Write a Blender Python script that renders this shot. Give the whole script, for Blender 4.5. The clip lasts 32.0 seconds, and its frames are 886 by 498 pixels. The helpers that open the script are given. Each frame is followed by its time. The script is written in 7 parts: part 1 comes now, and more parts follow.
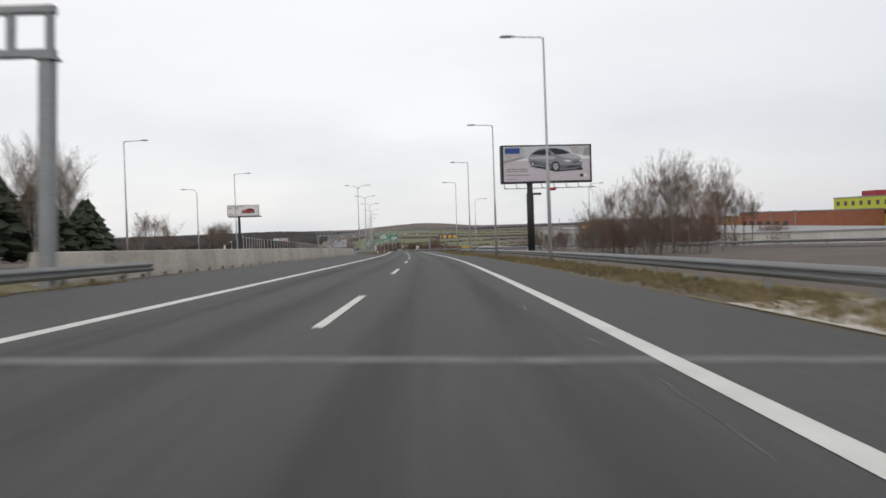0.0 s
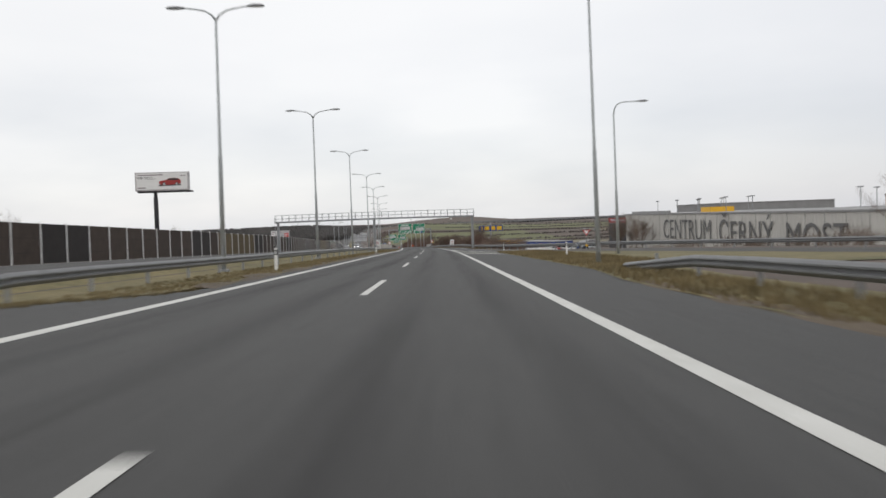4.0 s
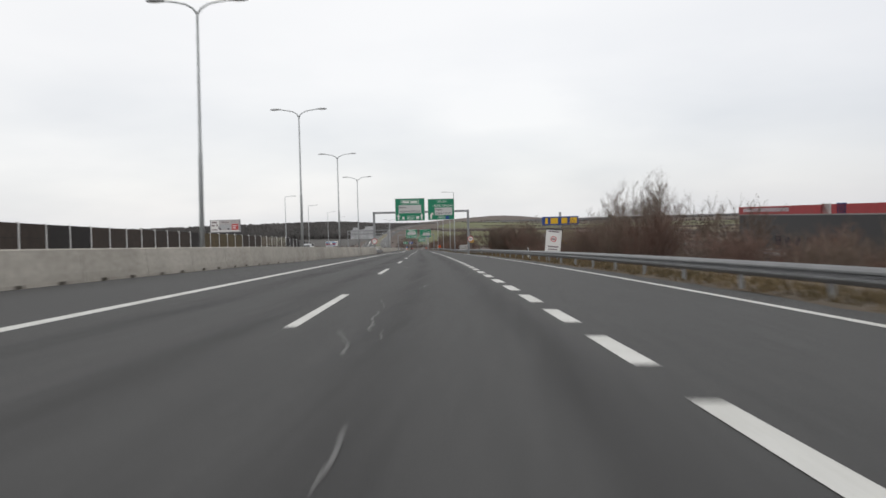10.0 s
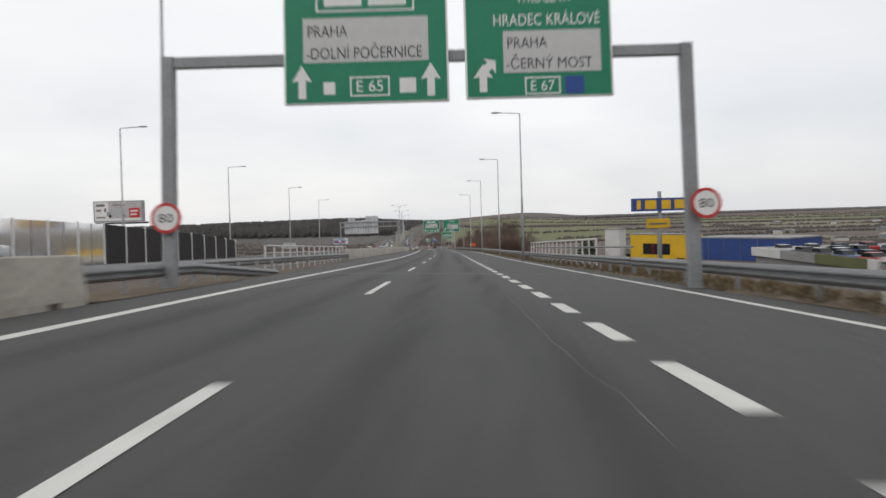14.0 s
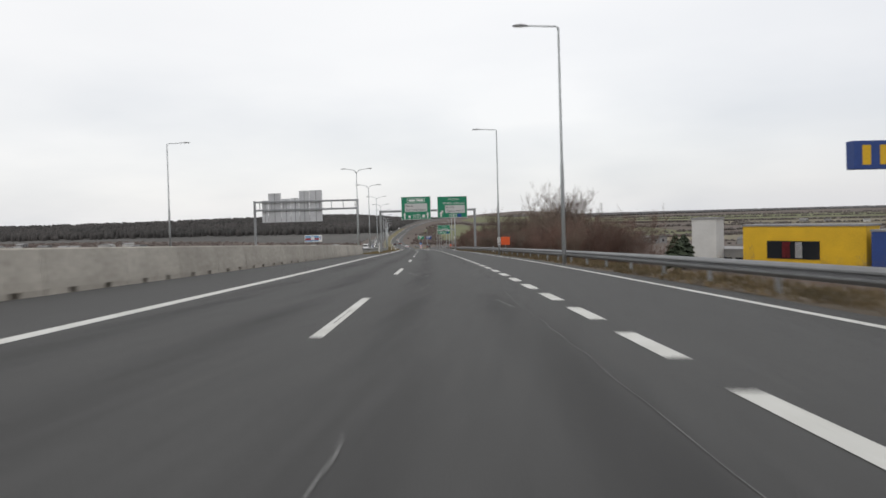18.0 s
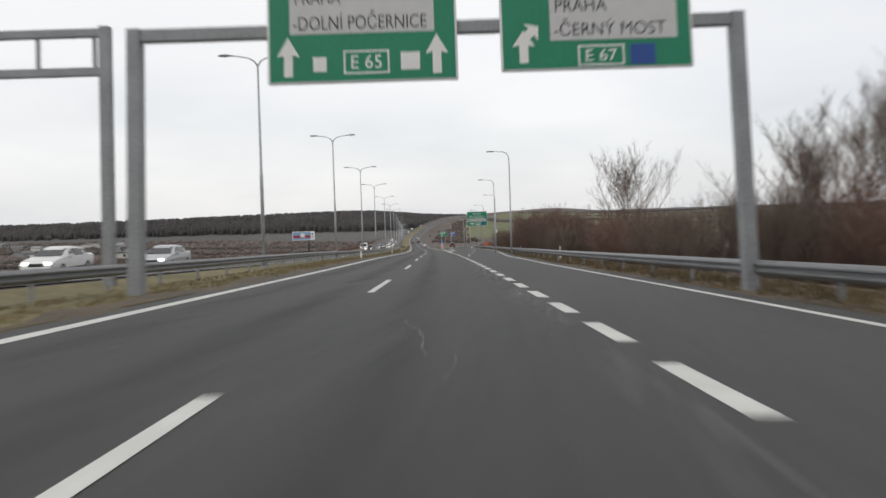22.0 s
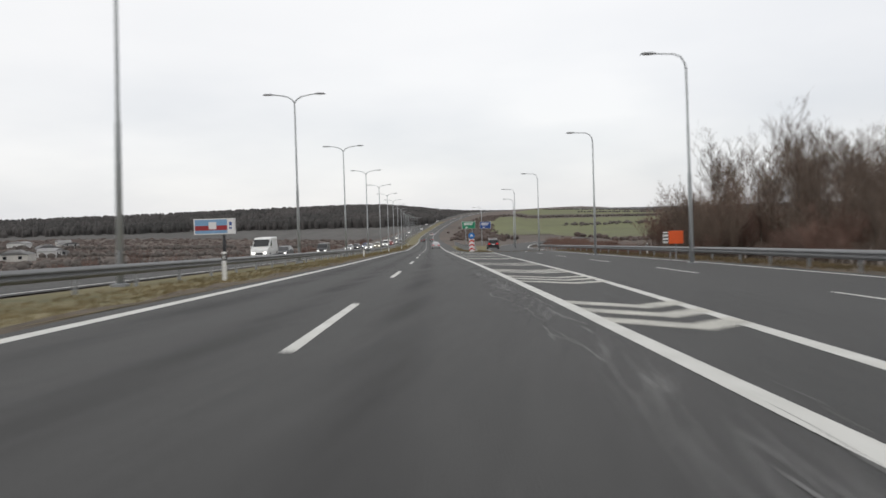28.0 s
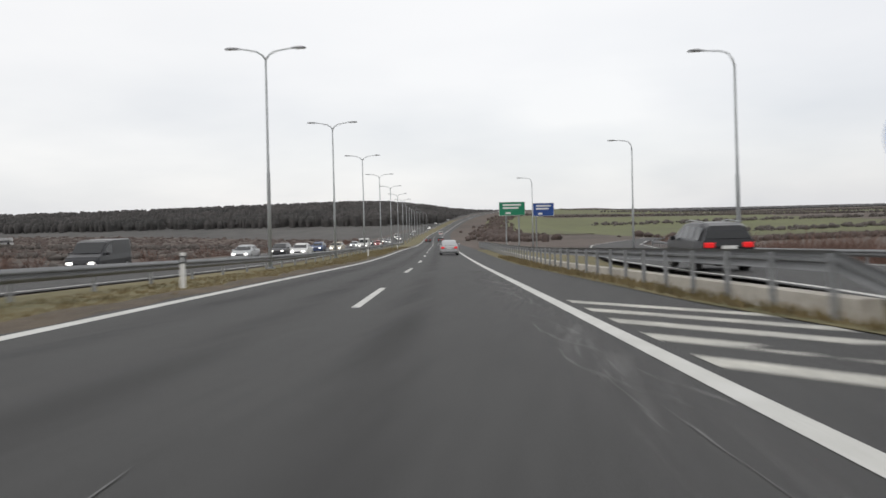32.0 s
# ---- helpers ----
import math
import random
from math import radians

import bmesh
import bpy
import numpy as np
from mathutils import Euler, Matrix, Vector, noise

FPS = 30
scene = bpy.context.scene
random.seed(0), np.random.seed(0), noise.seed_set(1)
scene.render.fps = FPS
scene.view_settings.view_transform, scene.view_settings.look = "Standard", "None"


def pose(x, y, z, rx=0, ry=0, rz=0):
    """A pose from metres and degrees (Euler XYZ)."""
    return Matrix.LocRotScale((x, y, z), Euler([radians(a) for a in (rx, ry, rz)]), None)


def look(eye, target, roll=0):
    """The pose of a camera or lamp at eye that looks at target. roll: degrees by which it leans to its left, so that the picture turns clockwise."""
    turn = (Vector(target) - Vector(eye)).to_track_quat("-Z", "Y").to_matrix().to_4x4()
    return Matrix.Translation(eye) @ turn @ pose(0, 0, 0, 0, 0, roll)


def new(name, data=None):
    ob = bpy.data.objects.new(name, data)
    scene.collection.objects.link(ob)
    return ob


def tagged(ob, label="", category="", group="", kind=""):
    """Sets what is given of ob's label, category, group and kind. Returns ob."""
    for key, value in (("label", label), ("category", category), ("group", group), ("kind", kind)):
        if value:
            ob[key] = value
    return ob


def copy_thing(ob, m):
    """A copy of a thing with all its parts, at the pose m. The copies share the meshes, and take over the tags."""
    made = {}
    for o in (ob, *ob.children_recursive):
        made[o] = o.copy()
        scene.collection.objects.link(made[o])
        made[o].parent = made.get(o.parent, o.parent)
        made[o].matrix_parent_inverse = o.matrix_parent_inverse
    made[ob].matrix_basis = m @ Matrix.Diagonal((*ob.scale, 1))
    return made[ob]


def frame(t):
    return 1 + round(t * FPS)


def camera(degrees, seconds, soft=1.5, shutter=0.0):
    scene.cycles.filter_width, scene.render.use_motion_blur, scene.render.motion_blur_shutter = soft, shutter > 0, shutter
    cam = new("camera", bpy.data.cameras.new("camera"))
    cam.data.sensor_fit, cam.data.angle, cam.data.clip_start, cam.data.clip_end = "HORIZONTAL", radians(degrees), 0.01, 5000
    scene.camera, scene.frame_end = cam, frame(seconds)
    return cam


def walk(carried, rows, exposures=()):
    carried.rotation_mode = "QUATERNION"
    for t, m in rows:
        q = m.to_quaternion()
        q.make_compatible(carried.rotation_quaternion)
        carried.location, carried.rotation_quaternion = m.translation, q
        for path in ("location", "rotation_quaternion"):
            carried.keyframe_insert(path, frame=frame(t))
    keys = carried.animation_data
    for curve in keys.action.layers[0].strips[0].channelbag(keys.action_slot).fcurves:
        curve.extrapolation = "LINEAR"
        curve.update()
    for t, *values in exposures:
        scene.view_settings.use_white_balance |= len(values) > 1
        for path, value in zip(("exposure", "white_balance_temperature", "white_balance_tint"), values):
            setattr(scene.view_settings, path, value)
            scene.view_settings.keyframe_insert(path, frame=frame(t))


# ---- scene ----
cam = camera(60.27, 32.0, soft=1.6, shutter=2.0)
# a slow sensor reads its rows from top to bottom
scene.cycles.rolling_shutter_type, scene.cycles.rolling_shutter_duration = "TOP", 0.2
PATH = [
    (0, pose(0.062, 0.001, 1.130, 87.940, 1.783, -1.111)),
    (0.5, pose(0.213, 12.656, 0.763, 87.861, 1.797, -0.575)),
    (1, pose(0.276, 25.297, 0.378, 87.791, 1.963, -0.010)),
    (1.5, pose(0.238, 37.840, -0.013, 87.783, 1.752, 0.426)),
    (2, pose(0.127, 50.310, -0.411, 87.753, 1.765, 0.790)),
    (2.5, pose(-0.031, 62.700, -0.813, 87.817, 1.794, 1.047)),
    (4.5, pose(-1.418, 111.226, -2.479, 87.557, 1.837, 1.855)),
    (5, pose(-1.830, 123.254, -2.853, 87.821, 1.461, 2.079)),
    (5.5, pose(-2.248, 135.249, -3.228, 87.611, 1.316, 2.250)),
    (6, pose(-2.668, 147.222, -3.624, 87.396, 1.259, 2.342)),
    (6.5, pose(-3.088, 159.248, -4.017, 87.575, 1.617, 2.297)),
    (7, pose(-3.528, 171.265, -4.413, 87.606, 1.841, 2.434)),
    (7.5, pose(-4.015, 183.204, -4.824, 87.648, 1.841, 2.776)),
    (8, pose(-4.534, 195.032, -5.251, 87.552, 2.015, 3.156)),
    (8.5, pose(-5.143, 206.403, -5.663, 87.565, 1.989, 3.512)),
    (9, pose(-5.825, 217.408, -6.056, 87.556, 1.772, 3.868)),
    (9.5, pose(-6.585, 228.786, -6.423, 87.624, 1.306, 4.113)),
    (10, pose(-7.471, 240.307, -6.765, 87.631, 1.460, 4.384)),
    (10.5, pose(-8.442, 251.729, -7.125, 87.527, 1.698, 4.606)),
    (11, pose(-9.459, 263.054, -7.514, 87.547, 1.510, 4.888)),
    (11.5, pose(-10.552, 274.416, -7.931, 87.517, 1.273, 5.368)),
    (12, pose(-11.705, 285.796, -8.366, 87.559, 1.055, 5.635)),
    (12.5, pose(-12.902, 297.158, -8.806, 87.571, 1.155, 5.850)),
    (13, pose(-14.133, 308.556, -9.250, 87.501, 1.200, 6.091)),
    (13.5, pose(-15.394, 320.091, -9.699, 87.640, 1.203, 6.321)),
    (14, pose(-16.686, 331.580, -10.140, 87.525, 1.615, 6.321)),
    (14.5, pose(-17.963, 343.087, -10.589, 87.427, 1.476, 5.866)),
    (16.5, pose(-22.932, 389.318, -12.538, 87.338, 1.736, 5.886)),
    (17, pose(-24.168, 400.771, -13.001, 87.160, 1.665, 5.834)),
    (17.5, pose(-25.419, 412.334, -13.457, 87.516, 1.123, 6.087)),
    (18, pose(-26.691, 424.034, -13.904, 87.429, 1.463, 6.073)),
    (18.5, pose(-27.988, 435.821, -14.348, 87.350, 1.706, 6.211)),
    (19, pose(-29.338, 447.689, -14.785, 87.464, 1.155, 6.361)),
    (19.5, pose(-30.764, 459.617, -15.221, 87.374, 1.008, 6.448)),
    (20, pose(-32.257, 471.575, -15.674, 87.423, 1.570, 6.931)),
    (20.5, pose(-33.781, 483.437, -16.146, 87.196, 2.019, 6.983)),
    (21, pose(-35.322, 495.185, -16.620, 87.300, 1.577, 7.164)),
    (21.5, pose(-36.846, 506.783, -17.081, 87.359, 1.994, 7.538)),
    (22, pose(-38.420, 518.406, -17.536, 87.356, 1.773, 7.925)),
    (22.5, pose(-40.043, 530.161, -18.003, 87.193, 1.505, 8.088)),
    (23, pose(-41.714, 541.959, -18.483, 87.059, 1.853, 8.153)),
    (23.5, pose(-43.436, 553.718, -18.962, 87.179, 1.611, 8.291)),
    (24, pose(-45.179, 565.444, -19.436, 87.115, 1.927, 8.398)),
    (24.5, pose(-46.945, 577.118, -19.909, 87.218, 1.867, 8.664)),
    (26.5, pose(-54.008, 623.468, -21.955, 87.507, 1.690, 9.132)),
    (27, pose(-55.997, 635.715, -22.469, 87.061, 1.764, 9.163)),
    (27.5, pose(-58.004, 647.980, -22.985, 87.179, 1.783, 9.280)),
    (28, pose(-60.017, 660.174, -23.488, 87.348, 1.725, 9.357)),
    (28.5, pose(-62.052, 672.280, -23.984, 87.167, 1.890, 9.489)),
    (29, pose(-64.129, 684.278, -24.478, 87.288, 1.859, 9.792)),
    (29.5, pose(-66.259, 696.175, -24.969, 87.195, 2.179, 10.104)),
    (30, pose(-68.440, 708.089, -25.455, 87.395, 1.799, 10.369)),
    (30.5, pose(-70.636, 720.059, -25.936, 87.258, 1.659, 10.238)),
    (31, pose(-72.820, 731.959, -26.416, 87.253, 1.466, 10.009)),
    (31.5, pose(-74.954, 743.688, -26.888, 87.436, 1.274, 10.033)),
    (32, pose(-77.062, 755.310, -27.359, 87.493, 1.339, 10.095)),
]
walk(cam, PATH)

# ---------------------------------------------------------------- world and light
world = bpy.data.worlds.new("overcast")
scene.world = world
world.use_nodes = True
wn, wl = world.node_tree.nodes, world.node_tree.links
wn.clear()
w_out = wn.new("ShaderNodeOutputWorld")
w_bg = wn.new("ShaderNodeBackground")
w_sky = wn.new("ShaderNodeTexSky")
w_sky.sky_type = "NISHITA"
w_sky.sun_disc = False
w_sky.sun_elevation = radians(24)
w_sky.sun_rotation = radians(200)
w_co = wn.new("ShaderNodeTexCoord")
w_sep = wn.new("ShaderNodeSeparateXYZ")
wl.new(w_co.outputs["Generated"], w_sep.inputs[0])
w_map = wn.new("ShaderNodeMapping")
w_map.inputs["Scale"].default_value = (1.5, 1.5, 5.0)
wl.new(w_co.outputs["Generated"], w_map.inputs[0])
w_noise = wn.new("ShaderNodeTexNoise")
w_noise.inputs["Scale"].default_value = 2.2
w_noise.inputs["Detail"].default_value = 6.0
w_noise.inputs["Roughness"].default_value = 0.45
wl.new(w_map.outputs[0], w_noise.inputs[0])
w_ramp = wn.new("ShaderNodeValToRGB")  # cloud base: grey shreds in a white deck
w_ramp.color_ramp.elements[0].position = 0.30
w_ramp.color_ramp.elements[0].color = (0.66, 0.675, 0.71, 1)
w_ramp.color_ramp.elements[1].position = 0.66
w_ramp.color_ramp.elements[1].color = (0.865, 0.857, 0.86, 1)
wl.new(w_noise.outputs[0], w_ramp.inputs[0])
w_high = wn.new("ShaderNodeMapRange")  # the deck brightens with height
w_high.inputs[1].default_value = 0.02
w_high.inputs[2].default_value = 0.30
wl.new(w_sep.outputs[2], w_high.inputs[0])
w_mix = wn.new("ShaderNodeMixRGB")
w_mix.inputs[2].default_value = (0.925, 0.917, 0.915, 1)
wl.new(w_high.outputs[0], w_mix.inputs[0])
wl.new(w_ramp.outputs[0], w_mix.inputs[1])
w_add = wn.new("ShaderNodeMixRGB")
w_add.blend_type = "ADD"
w_add.inputs[0].default_value = 0.012
w_east = wn.new("ShaderNodeMapRange")  # a greyer bank of cloud low in the east
w_east.inputs[1].default_value = 0.05
w_east.inputs[2].default_value = 0.75
wl.new(w_sep.outputs[0], w_east.inputs[0])
w_low = wn.new("ShaderNodeMapRange")
w_low.inputs[1].default_value = 0.0
w_low.inputs[2].default_value = 0.42
w_low.inputs[3].default_value = 0.85
w_low.inputs[4].default_value = 0.0
wl.new(w_sep.outputs[2], w_low.inputs[0])
w_bank = wn.new("ShaderNodeMath")
w_bank.operation = "MULTIPLY"
wl.new(w_east.outputs[0], w_bank.inputs[0])
wl.new(w_low.outputs[0], w_bank.inputs[1])
w_dark = wn.new("ShaderNodeMixRGB")
w_dark.inputs[2].default_value = (0.46, 0.47, 0.53, 1)
wl.new(w_bank.outputs[0], w_dark.inputs[0])
wl.new(w_mix.outputs[0], w_dark.inputs[1])
wl.new(w_dark.outputs[0], w_add.inputs[1])
wl.new(w_sky.outputs[0], w_add.inputs[2])
wl.new(w_add.outputs[0], w_bg.inputs[0])
w_bg.inputs[1].default_value = 1.0
wl.new(w_bg.outputs[0], w_out.inputs[0])

sun_data = bpy.data.lights.new("sun", "SUN")
sun_data.energy = 0.5
sun_data.angle = radians(30)
sun_data.color = (1.0, 0.97, 0.93)
sun = new("sun", sun_data)
sun.matrix_world = look((0, 0, 60), (20, 55, 0))

# ---------------------------------------------------------------- road frame
KNOT_S = [-50, -25, 0, 25, 50, 75, 100, 125, 150, 175, 200, 225, 250, 275, 300, 325, 350, 375, 400, 425, 450, 475, 500, 525, 550, 575, 600, 625, 650, 675, 700, 725, 750, 775, 800, 855, 913, 971, 1050, 1150, 1300, 1500, 1750, 2050, 2400]
KNOT_X = [-1.39, -0.49, 0.06, 0.27, 0.14, -0.3, -1.04, -1.89, -2.76, -3.67, -4.79, -6.32, -8.28, -10.61, -13.2, -15.95, -18.72, -21.41, -24.08, -26.79, -29.61, -32.69, -35.95, -39.32, -42.89, -46.62, -50.39, -54.26, -58.33, -62.52, -66.95, -71.54, -76.1, -80.61, -85.08, -95.3, -106.0, -117.0, -132.0, -149.5, -171.0, -190.0, -200.0, -196.0, -180.0]
KNOT_Z = [1.34, 0.7, 0.01, -0.73, -1.52, -2.35, -3.22, -4.03, -4.83, -5.66, -6.55, -7.42, -8.19, -9.07, -10.03, -11.0, -11.99, -13.05, -14.09, -15.06, -15.98, -16.93, -17.93, -18.92, -19.93, -20.94, -22.03, -23.13, -24.18, -25.21, -26.24, -27.25, -28.26, -29.27, -30.29, -32.0, -33.8, -35.3, -36.6, -37.6, -37.4, -32.5, -26.5, -22.0, -20.0]
KS, KX, KZ = (np.array(v, float) for v in (KNOT_S, KNOT_X, KNOT_Z))


def hermite(s, v):
    m = np.gradient(v, KS)
    s = np.asarray(s, float)
    i = np.clip(np.searchsorted(KS, s) - 1, 0, len(KS) - 2)
    h = KS[i + 1] - KS[i]
    t = (s - KS[i]) / h
    y = (2 * t**3 - 3 * t**2 + 1) * v[i] + (t**3 - 2 * t**2 + t) * h * m[i] + (3 * t**2 - 2 * t**3) * v[i + 1] + (t**3 - t**2) * h * m[i + 1]
    y = np.where(s < KS[0], v[0] + m[0] * (s - KS[0]), y)
    return np.where(s > KS[-1], v[-1] + m[-1] * (s - KS[-1]), y)


def heading(s):
    """Slope dx/dy of the road's line at s."""
    return (hermite(np.asarray(s) + 1, KX) - hermite(np.asarray(s) - 1, KX)) / 2


def road_points(s, d, u):
    """World places of road coordinates: s along, d to the right, u above the road's line. Works on arrays."""
    s, d, u = np.broadcast_arrays(np.asarray(s, float), np.asarray(d, float), np.asarray(u, float))
    g = heading(s)
    k = np.sqrt(1 + g * g)
    return np.stack([hermite(s, KX) + d / k, s - d * g / k, hermite(s, KZ) + u], -1)


def P(s, d, u=0.0):
    return Vector(road_points(s, d, u).tolist())


def at(s, d, u=0.0, turn=0.0):
    """An upright pose at road coordinates: x to the right of the road, y ahead, z up."""
    yaw = -math.degrees(math.atan(float(heading(s))))
    p = P(s, d, u)
    return pose(p.x, p.y, p.z, 0, 0, yaw + turn)


def table(*pairs):
    """A piecewise-linear function from (s, value) pairs."""
    a = np.array(pairs, float)
    return lambda s: np.interp(s, a[:, 0], a[:, 1])


# ---------------------------------------------------------------- mesh building
class Build:
    """Collects vertices and faces of one mesh."""

    def __init__(self):
        self.v, self.f = [], []

    def add(self, verts, faces):
        n = len(self.v)
        self.v.extend(tuple(p) for p in verts)
        self.f.extend(tuple(i + n for i in f) for f in faces)
        return self

    def box(self, x0, x1, y0, y1, z0, z1, bevel=0.0):
        if bevel <= 0:
            v = [(x, y, z) for z in (z0, z1) for y in (y0, y1) for x in (x0, x1)]
            return self.add(v, [(0, 2, 3, 1), (4, 5, 7, 6), (0, 1, 5, 4), (2, 6, 7, 3), (0, 4, 6, 2), (1, 3, 7, 5)])
        b = bevel
        ring = lambda i, z: [(x0 + i + b, y0 + i, z), (x1 - i - b, y0 + i, z), (x1 - i, y0 + i + b, z), (x1 - i, y1 - i - b, z), (x1 - i - b, y1 - i, z), (x0 + i + b, y1 - i, z), (x0 + i, y1 - i - b, z), (x0 + i, y0 + i + b, z)]
        rows = [ring(b * 0.7, z0), ring(0, z0 + b), ring(0, z1 - b), ring(b * 0.7, z1)]
        return self.loft(rows, closed=True, caps=True)

    def loft(self, rows, closed=True, caps=False):
        n, k = len(self.v), len(rows[0])
        for r in rows:
            self.v.extend(tuple(p) for p in r)
        for a in range(len(rows) - 1):
            for b in range(k if closed else k - 1):
                c = (b + 1) % k
                self.f.append((n + a * k + b, n + a * k + c, n + (a + 1) * k + c, n + (a + 1) * k + b))
        if caps:
            self.f.append(tuple(n + b for b in reversed(range(k))))
            self.f.append(tuple(n + (len(rows) - 1) * k + b for b in range(k)))
        return self

    def tube(self, path, radii, sides=8, caps=True):
        path = [Vector(p) for p in path]
        if not hasattr(radii, "__len__"):
            radii = [radii] * len(path)
        rows, side = [], None
        for i, p in enumerate(path):
            ahead = (path[min(i + 1, len(path) - 1)] - path[max(i - 1, 0)]).normalized()
            if side is None:
                side = ahead.orthogonal().normalized()
            else:
                side = (side - ahead * side.dot(ahead))
                side = side.normalized() if side.length > 1e-6 else ahead.orthogonal().normalized()
            other = ahead.cross(side)
            rows.append([p + (side * math.cos(a) + other * math.sin(a)) * radii[i] for a in (2 * math.pi * k / sides for k in range(sides))])
        return self.loft(rows, True, caps)

    def disc(self, c, r, axis="y", sides=20, r_in=0.0):
        pts = []
        for k in range(sides):
            a = 2 * math.pi * k / sides
            pts.append((math.cos(a), math.sin(a)))
        put = (lambda x, z: (c[0] + x, c[1], c[2] + z)) if axis == "y" else (lambda x, z: (c[0], c[1] + x, c[2] + z))
        if r_in <= 0:
            return self.add([put(x * r, z * r) for x, z in pts], [tuple(range(sides))])
        v = [put(x * r, z * r) for x, z in pts] + [put(x * r_in, z * r_in) for x, z in pts]
        return self.add(v, [(k, (k + 1) % sides, sides + (k + 1) % sides, sides + k) for k in range(sides)])

    def mesh(self, name, smooth=False):
        me = bpy.data.meshes.new(name)
        me.from_pydata(self.v, [], self.f)
        me.update()
        if smooth:
            me.polygons.foreach_set("use_smooth", [True] * len(me.polygons))
        return me


def part(name, build, material, parent=None, label="", smooth=False):
    """One mesh object, under a thing or a part of it."""
    me = build.mesh(name, smooth) if isinstance(build, Build) else build
    if material is not None and not me.materials:
        me.materials.append(material)
    ob = new(name, me)
    ob.parent = parent
    if label:
        tagged(ob, label=label)
    return ob


def thing(name, m, label, category, group="", kind=""):
    ob = new(name)
    ob.matrix_world = m
    ob.empty_display_size = 0.3
    return tagged(ob, label, category, group, kind)


def writing(text, size, width=0.0, depth=0.0):
    """A mesh of text in the x-z plane, facing -y, its lower left corner at the origin; squeezed to width if given."""
    cu = bpy.data.curves.new("writing", "FONT")
    cu.body = text
    cu.size = size
    cu.resolution_u = 3
    cu.extrude = depth
    tmp = bpy.data.objects.new("writing", cu)
    scene.collection.objects.link(tmp)
    me = bpy.data.meshes.new_from_object(tmp.evaluated_get(bpy.context.evaluated_depsgraph_get()))
    bpy.data.objects.remove(tmp)
    xs = [v.co.x for v in me.vertices] or [0, 1]
    ys = [v.co.y for v in me.vertices] or [0, 1]
    k = width / (max(xs) - min(xs)) if width else 1.0
    lo, ly = min(xs), min(ys)
    for v in me.vertices:
        v.co = ((v.co.x - lo) * k, -v.co.z, v.co.y - ly)
    return me


# ---------------------------------------------------------------- materials
def mat(name, color, rough=0.7, metal=0.0, var=0.15, scale=3.0, bump=0.0, bump_scale=40.0, tint=None, streak=None, rand=0.0):
    """A surface with a base colour, stains at a large and grain at a small scale, and fine relief."""
    m = bpy.data.materials.new(name)
    m.use_nodes = True
    n, l = m.node_tree.nodes, m.node_tree.links
    b = n["Principled BSDF"]
    b.inputs["Roughness"].default_value = rough
    b.inputs["Metallic"].default_value = metal
    co = n.new("ShaderNodeTexCoord")
    src = co.outputs["Object"]
    if streak:
        mp = n.new("ShaderNodeMapping")
        mp.inputs["Scale"].default_value = streak
        l.new(src, mp.inputs[0])
        src = mp.outputs[0]
    big = n.new("ShaderNodeTexNoise")
    big.inputs["Scale"].default_value = scale
    big.inputs["Detail"].default_value = 5
    l.new(src, big.inputs[0])
    fine = n.new("ShaderNodeTexNoise")
    fine.inputs["Scale"].default_value = scale * 14
    fine.inputs["Detail"].default_value = 3
    l.new(src, fine.inputs[0])
    both = n.new("ShaderNodeMath")
    both.operation = "MULTIPLY_ADD"
    both.inputs[1].default_value = 0.5
    l.new(fine.outputs[0], both.inputs[0])
    half = n.new("ShaderNodeMath")
    half.operation = "MULTIPLY"
    half.inputs[1].default_value = 0.5
    l.new(big.outputs[0], half.inputs[0])
    l.new(half.outputs[0], both.inputs[2])
    ramp = n.new("ShaderNodeValToRGB")
    c = Vector(color)
    t = Vector(tint) if tint else c * (1 - var * 1.6)
    hi = c * (1 + var)
    ramp.color_ramp.elements[0].position, ramp.color_ramp.elements[1].position = 0.34, 0.66
    ramp.color_ramp.elements[0].color = (*t, 1)
    ramp.color_ramp.elements[1].color = (*[min(v, 0.95) for v in hi], 1)
    l.new(both.outputs[0], ramp.inputs[0])
    out = ramp.outputs[0]
    if rand:
        info = n.new("ShaderNodeObjectInfo")
        rr = n.new("ShaderNodeMapRange")
        rr.inputs[3].default_value, rr.inputs[4].default_value = 1 - rand, 1 + rand
        l.new(info.outputs["Random"], rr.inputs[0])
        mul = n.new("ShaderNodeVectorMath")
        mul.operation = "SCALE"
        l.new(out, mul.inputs[0])
        l.new(rr.outputs[0], mul.inputs["Scale"])
        out = mul.outputs[0]
    l.new(out, b.inputs["Base Color"])
    if bump:
        bn = n.new("ShaderNodeTexNoise")
        bn.inputs["Scale"].default_value = bump_scale
        bn.inputs["Detail"].default_value = 4
        l.new(co.outputs["Object"], bn.inputs[0])
        bp = n.new("ShaderNodeBump")
        bp.inputs["Strength"].default_value = bump
        bp.inputs["Distance"].default_value = 0.02
        l.new(bn.outputs[0], bp.inputs["Height"])
        l.new(bp.outputs[0], b.inputs["Normal"])
    return m


def glass(name, color, rough=0.05):
    m = bpy.data.materials.new(name)
    m.use_nodes = True
    b = m.node_tree.nodes["Principled BSDF"]
    b.inputs["Base Color"].default_value = (*color, 1)
    b.inputs["Roughness"].default_value = rough
    b.inputs["Transmission Weight"].default_value = 1.0
    b.inputs["IOR"].default_value = 1.2
    return m


